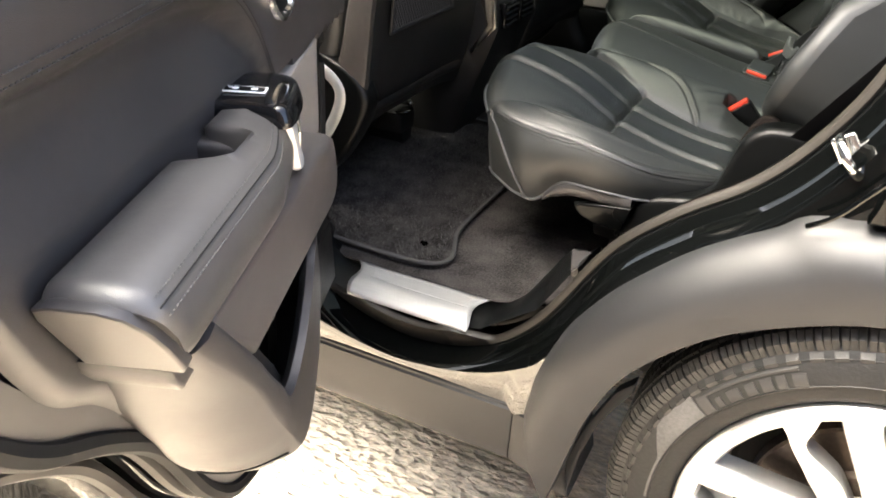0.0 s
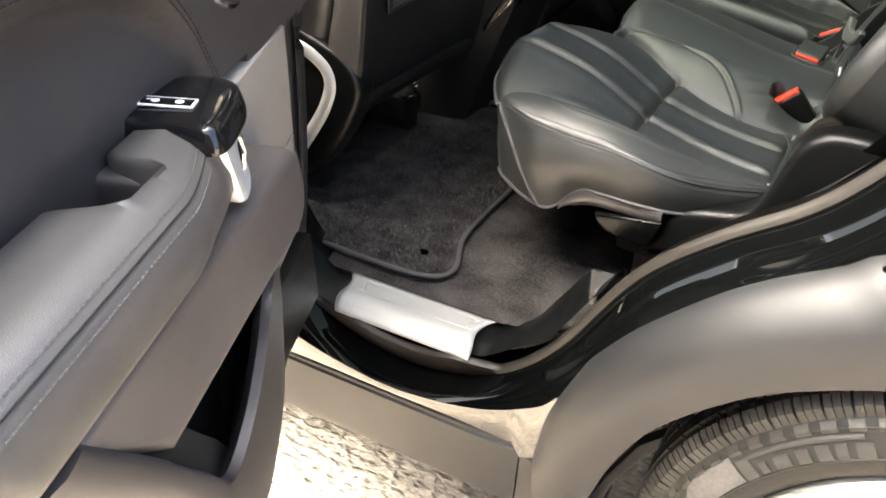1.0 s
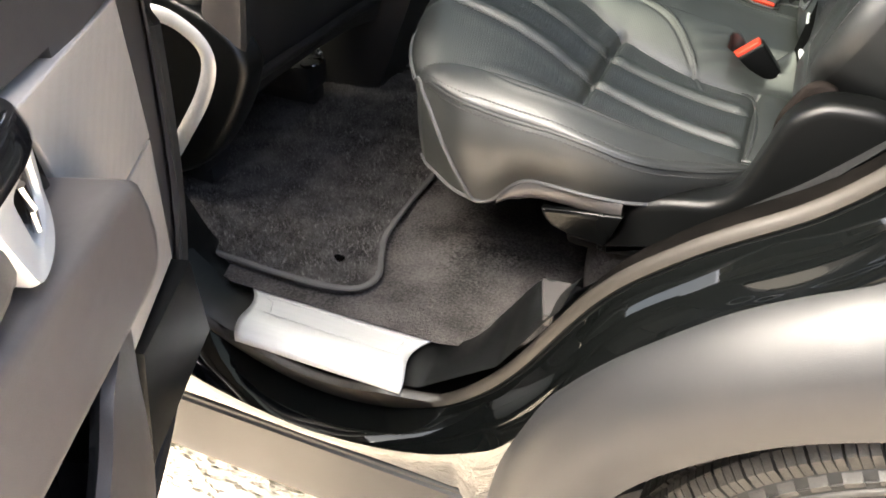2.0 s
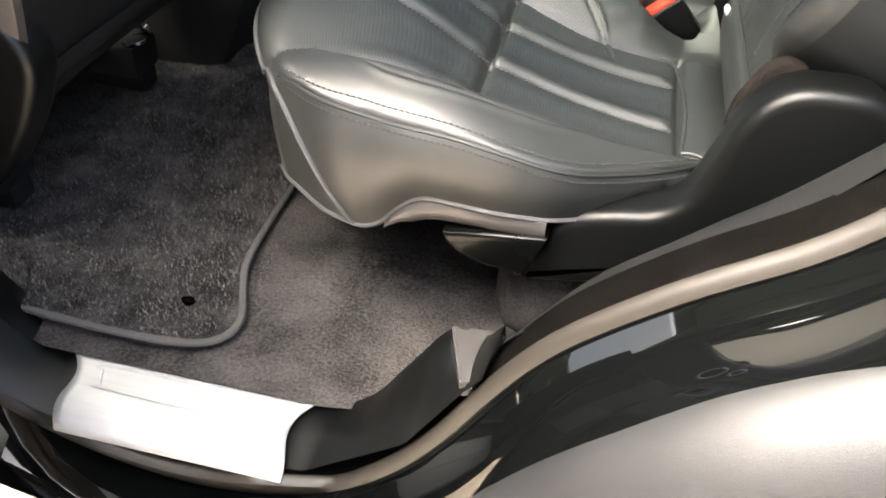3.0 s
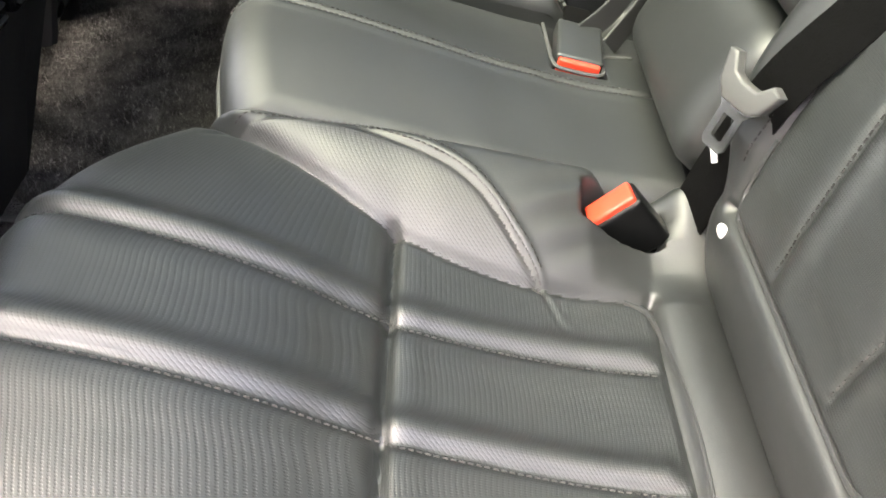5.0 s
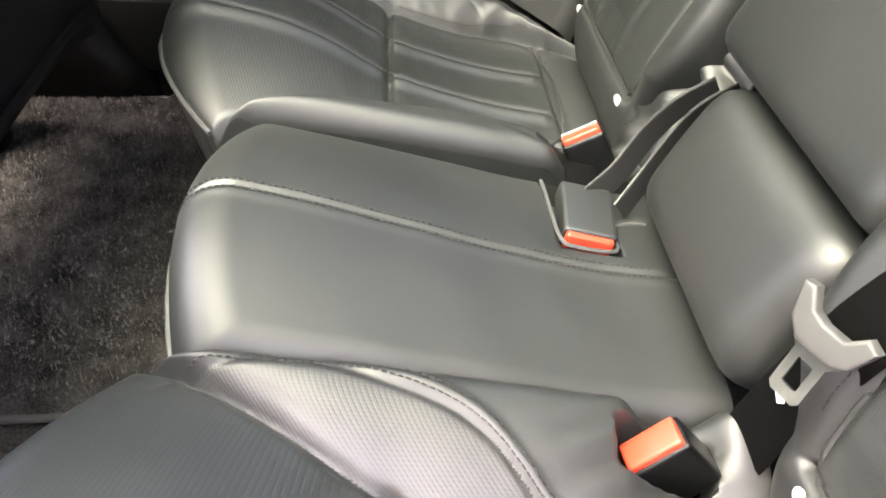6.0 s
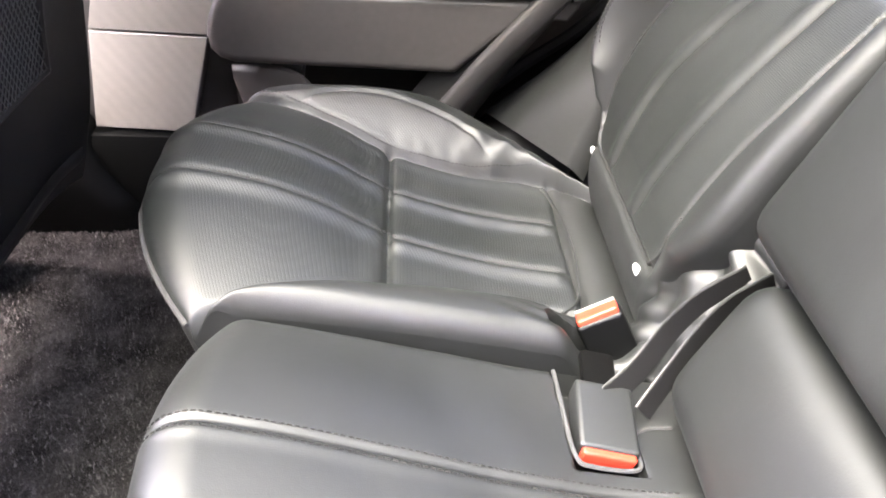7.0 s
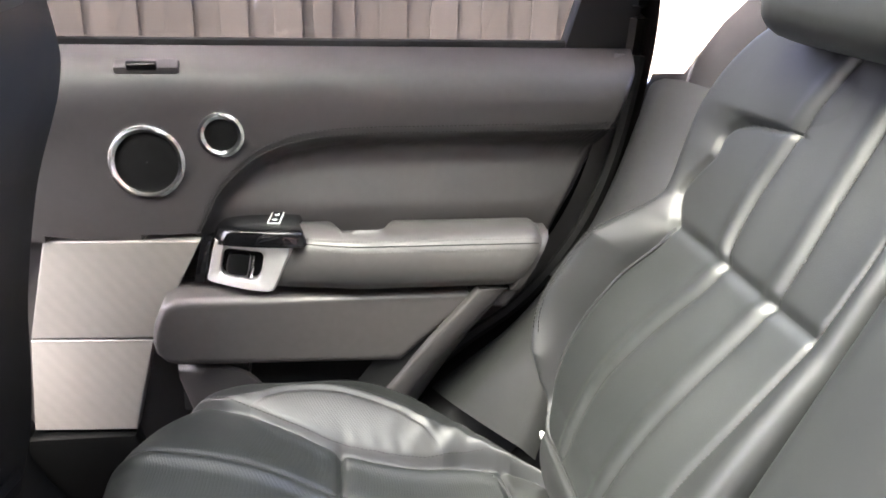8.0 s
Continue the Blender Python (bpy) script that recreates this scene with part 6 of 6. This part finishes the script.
# ---- wheel ----
def wheel(cx, s, tread=True):
    w = thing("wheel", (cx, s * 0.86, GZ), "road wheel with a worn black tyre and silver split-spoke alloy rim", "wheel", "wheels")
    C = Vector((cx, s * 0.012, WZ))

    def at(r, deg, v):
        return C + Vector((r * math.cos(radians(deg)), s * v, r * math.sin(radians(deg))))

    def lathe(prof, n=120):
        return [[at(r, 360 * k / n, v) for v, r in prof] for k in range(n + 1)]

    side = [(0.700, 0.275), (0.690, 0.31), (0.695, 0.35), (0.715, 0.378), (0.745, 0.382), (0.925, 0.382), (0.942, 0.372), (0.955, 0.357), (0.9635, 0.335), (0.965, 0.316), (0.9625, 0.313), (0.962, 0.298), (0.955, 0.286), (0.948, 0.281)]
    bm = loft(bmesh.new(), lathe(side))
    bmesh.ops.remove_doubles(bm, verts=bm.verts, dist=1e-5)
    bmesh.ops.recalc_face_normals(bm, faces=bm.faces)
    ty = part("tyre", bm, M_TYRE, w, "black tyre with block tread and a scuffed sidewall", 35)

    def lug(cells):
        """One mesh of tapered blocks: v0, v1, inner radius, radii at v0 and v1, a0, a1, skew."""
        b = bmesh.new()
        for v0, v1, r0, ra, rb, a0, a1, skew in cells:
            vs = []
            for top in (0, 1):
                for v, a in ((v0, a0), (v1, a0), (v1, a1), (v0, a1)):
                    am = (a0 + a1) / 2
                    aa = am + (a - am) * (0.94 if top else 1.0) + skew * (v - v0)
                    r = (ra if v == v0 else rb) if top else r0
                    vs.append(b.verts.new((r * math.cos(aa), s * v, r * math.sin(aa))))
            for f in ((4, 5, 6, 7), (0, 1, 5, 4), (1, 2, 6, 5), (2, 3, 7, 6), (3, 0, 4, 7)):
                b.faces.new([vs[i] for i in f])
        bmesh.ops.recalc_face_normals(b, faces=b.faces)
        me = bpy.data.meshes.new("tread_block")
        b.to_mesh(me)
        b.free()
        me.materials.append(M_TREAD)
        return me

    n = 74
    da = 2 * math.pi / n
    cuts = [(-0.455, -0.17), (-0.145, 0.145), (0.17, 0.455)]
    rows = [[(0.9265, 0.9375, 0.372, 0.3915, 0.390, da * a, da * b, 0.0) for a, b in cuts] + [(0.9388, 0.9500, 0.358, 0.3895, 0.378, da * a, da * b, 0.0) for a, b in cuts],
            [(v0, v1, 0.380, 0.3925, 0.3925, da * a, da * b, 0.6) for a, b in cuts for v0, v1 in ((0.889, 0.9035), (0.9048, 0.919))],
            [(v0, v1, 0.380, 0.3925, 0.3925, da * a, da * b, -0.5) for a, b in cuts for v0, v1 in ((0.848, 0.864), (0.8655, 0.881))],
            [(0.805, 0.838, 0.380, 0.3925, 0.3925, da * a, da * b, 0.5) for a, b in cuts]]
    for cells in rows:
        me = lug(cells)
        for k in range(n if tread else 0):
            o = new("tread_block", me)
            o.parent = ty
            o.matrix_parent_inverse = Matrix()
            o.matrix_basis = Matrix.Translation(C) @ Matrix.Rotation(da * k, 4, "Y")

    def patch(name, edge_in, edge_out, v_of, material, label="", lift=0.0016):
        """A thin raised patch on the sidewall between two radii that follow the angle."""
        b = bmesh.new()
        top, low = [], []
        for (dg, ri), (_, ro) in zip(edge_in, edge_out):
            line = [at(ri + (ro - ri) * q / 4, dg, v_of(ri + (ro - ri) * q / 4) + lift * (1 if 0 < q < 4 else 0.3)) for q in range(5)]
            top.append(line)
            low.append([p - Vector((0, s * 0.004, 0)) for p in line])
        loft(b, [[*t, *reversed(l)] for t, l in zip(top, low)], closed=True, caps=True)
        bmesh.ops.recalc_face_normals(b, faces=b.faces)
        return part(name, b, material, ty, label, 50)

    wall_v = spl([0.281, 0.298, 0.312, 0.316, 0.335, 0.357, 0.372], [0.948, 0.962, 0.9625, 0.965, 0.9635, 0.955, 0.942])
    wv = lambda r: float(wall_v(r))
    if tread:
        # small raised foot below each shoulder groove
        me = lug([(0.948, 0.9585, 0.350, 0.3640, 0.3555, da * 0.20, da * 0.80, 0.0)])
        for k in range(n):
            o = new("shoulder_lug", me)
            o.parent = ty
            o.matrix_parent_inverse = Matrix()
            o.matrix_basis = Matrix.Translation(C) @ Matrix.Rotation(da * k, 4, "Y")
    # raised bars under an arc on the sidewall
    degs = lambda a, b, m: [a + (b - a) * k / (m - 1) for k in range(m)]
    for a0, a1, r0, r1 in ((144.6, 141.6, 0.3175, 0.3455), (140.2, 138.6, 0.3190, 0.334), (136.8, 133.4, 0.3190, 0.336), (131.8, 129.2, 0.3190, 0.337), (127.8, 125.0, 0.3185, 0.338), (124.0, 121.8, 0.3180, 0.338), (120.2, 117.0, 0.3175, 0.338)):
        ds = degs(a0, a1, 5)
        patch("sidewall_bar", [(q, r0) for q in ds], [(q, r1) for q in ds], wv, M_TYRE_MARK)
    ds = degs(142.5, 118.4, 24)
    patch("sidewall_arc", [(q, 0.3420) for q in ds], [(q, 0.3475) for q in ds], wv, M_TYRE_MARK, "raised arc on the sidewall")
    ds = degs(145.4, 182, 26)
    patch("sidewall_scuff", [(q, 0.3185) for q in ds], [(q, 0.352 if q < 158 else max(0.3225, 0.352 - (q - 158) * 0.0034)) for q in ds], wv, M_SCUFF, "pale scuffed rubber", 0.0008)
    for rr in (0.3165, 0.3535):
        bm = tube(bmesh.new(), [at(rr, 360 * k / 96, wv(rr)) for k in range(96)], 0.0013, 6, closed=True, up=Vector((0, 1, 0)))
        part("sidewall_ridge", bm, M_TYRE, ty)
    # rim: flange, flat outer ring and barrel
    rim = [(0.948, 0.2805), (0.957, 0.2795), (0.960, 0.2765), (0.9575, 0.272), (0.952, 0.269), (0.9515, 0.252), (0.944, 0.2465), (0.915, 0.244), (0.80, 0.240), (0.74, 0.240)]
    part("rim", loft(bmesh.new(), lathe(rim)), M_ALLOY, w, "silver alloy rim", 35)
    row_of = [(0.052, 0.018, 0.019, 0.930), (0.10, 0.026, 0.022, 0.932), (0.135, 0.031, 0.0225, 0.938), (0.165, 0.040, 0.0165, 0.942), (0.192, 0.049, 0.0115, 0.946), (0.212, 0.050, 0.012, 0.949), (0.228, 0.044, 0.019, 0.9505), (0.240, 0.0415, 0.0245, 0.951), (0.248, 0.0415, 0.030, 0.951), (0.256, 0.043, 0.038, 0.951)]
    for k in range(6):
        a = radians(114.8 + k * 60)
        d, tn = Vector((math.cos(a), 0, math.sin(a))), Vector((-math.sin(a), 0, math.cos(a)))
        for side_ in (-1, 1):
            b = bmesh.new()
            rings = []
            t = tn * side_
            offs, hws, vv = (spl([q[0] for q in row_of], [q[i] for q in row_of]) for i in (1, 2, 3))
            for r in np.linspace(0.052, 0.256, 26):
                off, hw, v = float(offs(r)), float(hws(r)), float(vv(r))
                if side_ < 0:
                    # straight inner edge on this side of the slot
                    outer, off = off + hw, (off + hw + 0.013) / 2
                    hw = outer - off
                m_ = C + d * float(r) + t * off
                rings.append([m_ + t * hw * a_ + Vector((0, s * (v - b_), 0)) for a_, b_ in ((1.0, 0.006), (0.90, 0.0015), (0.6, 0.0), (-0.6, 0.0), (-0.90, 0.0015), (-1.0, 0.006), (-0.85, 0.042), (0.85, 0.042))])
            loft(b, rings, closed=True, caps=True)
            bmesh.ops.recalc_face_normals(b, faces=b.faces)
            part("spoke", b, M_ALLOY, w, angle=35)
    bm = bmesh.new()
    bmesh.ops.create_cone(bm, cap_ends=True, segments=40, radius1=0.066, radius2=0.058, depth=0.05, matrix=Matrix.Translation(C + Vector((0, s * 0.905, 0))) @ Matrix.Rotation(-s * radians(90), 4, "X"))
    part("hub", bm, M_ALLOY, w)
    disc = [(0.834, 0.06), (0.834, 0.176), (0.838, 0.180), (0.866, 0.180), (0.870, 0.176), (0.870, 0.105), (0.880, 0.098), (0.882, 0.05)]
    part("brake_disc", loft(bmesh.new(), lathe(disc, 72)), M_DISC, w, "worn brown-grey brake disc", 35)
    bm = bmesh.new()
    box(bm, C + Vector((0.14, s * 0.86, 0.10)), (0.09, 0.06, 0.16), Matrix.Rotation(radians(35), 3, "Y"), 0.02, 3)
    part("caliper", bm, M_DARK, w)
    part("dust_shield", loft(bmesh.new(), lathe([(0.800, 0.05), (0.812, 0.205), (0.806, 0.215)], 72)), M_DARK, w, "black brake dust shield", 35)


wheel(WX, -1)
wheel(WX, 1, False)


# ---- front seats, seen from behind ----
def front_seat(s):
    f = thing("front_seat", (-1.05, s * 0.40, 0.56), "black leather front seat with a moulded back shell", "car seat", "front seats")
    dx = 0.0 if s < 0 else 0.045
    zs = [0.70, 0.73, 0.80, 0.877, 0.95, 1.04, 1.2, 1.35, 1.43]
    x_rear = spl(zs, [-0.535, -0.500, -0.474, -0.456, -0.447, -0.437, -0.400, -0.345, -0.335])
    x_side = spl(zs, [-0.575, -0.565, -0.545, -0.530, -0.512, -0.494, -0.450, -0.395, -0.375])
    half = spl(zs, [0.215, 0.232, 0.242, 0.246, 0.248, 0.248, 0.240, 0.205, 0.15])
    heights = [0.752 + 0.678 * k / 40 for k in range(41)]

    def across(z, q, dn=0.0):
        """A point of the back at height z; q from -1, the middle of the car, to 1, the door."""
        h = float(half(z))
        sink = 0.030 * (1 - abs(q) ** 4) * (1 if z < 1.2 else max(0.2, 1 - (z - 1.2) / 0.2))
        return Vector((float(x_rear(z)) - sink + dn + dx, s * (0.40 + q * h), z))

    # rear face, with the padded edge turned over towards the door
    rows = []
    for z in heights:
        row = [across(z, q) for q in np.linspace(-0.97, 0.97, 31)]
        row.insert(0, across(z, -1.0, -0.012))
        row.append(across(z, 1.0, -0.008))
        rows.append(row)
    part("back_shell", loft(bmesh.new(), rows), M_BACK, f, "moulded black back shell", 45)
    for e in (-1, 1):
        rows = []
        for z in heights:
            a, b = across(z, e, -0.008), across(z, e)
            b = Vector((float(x_side(z)) + dx, b.y, z))
            rows.append([a, a.lerp(b, 0.12) + Vector((0, s * e * 0.004, 0)), a.lerp(b, 0.5) + Vector((0, s * e * 0.006, 0)), a.lerp(b, 0.92) + Vector((0, s * e * 0.004, 0)), b, b + Vector((-0.006, -s * e * 0.006, 0))])
        part("side_panel", loft(bmesh.new(), rows), M_SIDE, f, "brown-grey padded side panel", 45)
    rows = []
    for z in [0.76 + 0.69 * k / 30 for k in range(31)]:
        h, xs = float(half(min(z, 1.43))) + 0.004, float(x_side(min(z, 1.43))) + dx
        ring_ = []
        for k in range(28):
            q = 2 * math.pi * k / 28
            cs, sn = math.cos(q), math.sin(q)
            ring_.append(Vector((xs - 0.066 + 0.072 * math.copysign(abs(sn) ** 0.6, sn), s * 0.40 + h * math.copysign(abs(cs) ** 0.5, cs), z)))
        rows.append(ring_)
    part("backrest", loft(bmesh.new(), rows, closed=True, caps=True), M_LEATHER, f, angle=60)
    # net pocket with its bound edge, and the hanging lower flap
    rows = [[across(z, q, 0.006) for q in np.linspace(-0.56, 0.56, 13)] for z in (0.955, 0.99, 1.05, 1.12, 1.20)]
    part("pocket_back", loft(bmesh.new(), rows), M_DARK, f, "dark inside of the net pocket")
    bm = bmesh.new()
    for k in range(-26, 40):
        for sg in (-1, 1):
            line = [(0.955 + 0.245 * j / 10, sg * (-0.56 + 0.043 * (k + 1.6 * j))) for j in range(11)]
            line = [across(z, q, 0.0085) for z, q in line if abs(q) <= 0.56]
            if len(line) > 1:
                tube(bm, line, 0.0008, 4)
    part("net_pocket", bm, M_NET, f, "open black net")
    part("pocket_edge", tube(bmesh.new(), [across(1.20 - k * 0.0245, 0.57, 0.007) for k in range(11)] + [across(0.952, 0.57 - k * 0.114, 0.007) for k in range(11)] + [across(0.955 + k * 0.0245, -0.57, 0.007) for k in range(11)], 0.004, 6), M_BACK, f)
    rows = []
    for k in range(8):
        t = k / 7
        rows.append([across(0.81 - 0.050 * t, q, 0.004 + 0.014 * math.sin(t * 2.6)) - Vector((0.05 * t * t, 0, 0.01 * (1 - q * q))) for q in np.linspace(-0.9, 0.9, 17)])
    part("lower_flap", loft(bmesh.new(), rows), M_BACK, f, "hanging lower cover", 60)
    bm = bmesh.new()
    box(bm, (0, 0, 0), (0.10, 0.27, 0.19), bevel=0.045, seg=4)
    bmesh.ops.transform(bm, matrix=Matrix.Translation((-0.37 + dx, s * 0.40, 1.50)) @ Matrix.Rotation(radians(16), 4, "Y"), verts=bm.verts)
    part("headrest", bm, M_LEATHER, f)
    bm = bmesh.new()
    box(bm, (-0.98, s * 0.40, 0.74), (0.50, 0.50, 0.15), bevel=0.05, seg=4)
    part("cushion", bm, M_LEATHER, f)
    # hinge cover with a bright curved strip on the door side
    prof = curve([(-0.66, 0, 0.62), (-0.56, 0, 0.66), (-0.495, 0, 0.74), (-0.458, 0, 0.82), (-0.462, 0, 0.860), (-0.490, 0, 0.893), (-0.54, 0, 0.915), (-0.66, 0, 0.945), (-0.80, 0, 0.88), (-0.85, 0, 0.74), (-0.78, 0, 0.64)], 50, closed=True)
    part("hinge_cover", prism(bmesh.new(), [(p.x, p.z) for p in prof], s * 0.600, s * 0.655, bevel=0.014, seg=4), M_PLASTIC, f, "moulded hinge cover", 50)
    part("trim_strip", tube(bmesh.new(), curve([(-0.64, s * 0.656, 0.900), (-0.59, s * 0.657, 0.902), (-0.555, s * 0.657, 0.892), (-0.523, s * 0.657, 0.868), (-0.516, s * 0.657, 0.835), (-0.535, s * 0.657, 0.785), (-0.575, s * 0.657, 0.722), (-0.615, s * 0.655, 0.665)], 40), 0.0125, 8, flat=0.45, up=Vector((0, 1, 0))), M_SILVERP, f, "curved silver trim strip")
    for q, nm in ((-0.17, "rail"), (0.17, "rail")):
        bm = bmesh.new()
        box(bm, (-0.90, s * 0.40 + q, 0.60), (0.62, 0.045, 0.035), bevel=0.008)
        box(bm, (-0.635, s * 0.40 + q, 0.640), (0.09, 0.075, 0.055), bevel=0.010)
        part(nm, bm, M_DARK, f, "black seat rail")
        bm = bmesh.new()
        bmesh.ops.create_uvsphere(bm, u_segments=12, v_segments=8, radius=0.009, matrix=Matrix.Translation((-0.595, s * 0.40 + q - s * 0.016, 0.682)))
        part("bolt", bm, M_CHROME, f)
        ring_pts = [Vector((-0.600 + 0.021 * math.cos(k * 0.3), s * 0.40 + q + s * 0.006 + 0.024 * math.sin(k * 0.3), 0.668 + 0.004 * math.cos(k * 0.3))) for k in range(21)]
        part("rail_ring", tube(bmesh.new(), ring_pts, 0.003, 6), M_GLOSS, f, "glossy ring at the rail's end")
    bm = bmesh.new()
    box(bm, (-0.83, s * 0.40, 0.67), (0.34, 0.40, 0.09), bevel=0.02)
    part("seat_frame", bm, M_DARK, f)


for s in (-1, 1):
    front_seat(s)


# ---- rear end of the centre console ----
def console():
    c = thing("centre_console", (-0.75, 0, 0.58), "black centre console with rear vents and silver edge strips", "console")
    bm = bmesh.new()
    rows = []
    for x, hw, zt in ((-1.5, 0.13, 0.92), (-0.9, 0.14, 0.95), (-0.50, 0.14, 0.985), (-0.44, 0.130, 0.975), (-0.415, 0.120, 0.93)):
        rows.append([Vector((x - 0.10, -hw, 0.57)), Vector((x + 0.01, -hw, zt - 0.05)), Vector((x, -hw + 0.02, zt - 0.008)), Vector((x, -hw + 0.05, zt)), Vector((x, hw - 0.05, zt)), Vector((x, hw - 0.02, zt - 0.008)), Vector((x + 0.01, hw, zt - 0.05)), Vector((x - 0.10, hw, 0.57))])
    loft(bm, rows, caps=True)
    bmesh.ops.recalc_face_normals(bm, faces=bm.faces)
    part("housing", bm, M_BACK, c, angle=40)
    for q in (-1, 1):
        strip = [(-0.420, 0.985), (-0.416, 0.956), (-0.407, 0.884), (-0.468, 0.811), (-0.474, 0.820), (-0.429, 0.890), (-0.452, 0.945), (-0.460, 0.985)]
        part("edge_strip", prism(bmesh.new(), strip, q * 0.118, q * 0.135, bevel=0.004, seg=2), M_CHROME, c, "bent silver edge strip")
        bm = bmesh.new()
        box(bm, (-0.410, q * 0.052, 0.905), (0.02, 0.088, 0.062), bevel=0.006)
        v = part("vent", bm, M_GLOSS, c, "rear air vent")
        for k in range(4):
            bm = bmesh.new()
            box(bm, (-0.400, q * 0.052, 0.884 + k * 0.014), (0.008, 0.074, 0.003), Matrix.Rotation(radians(20), 3, "Y"), 0.001)
            part("slat", bm, M_DARK, v)


console()
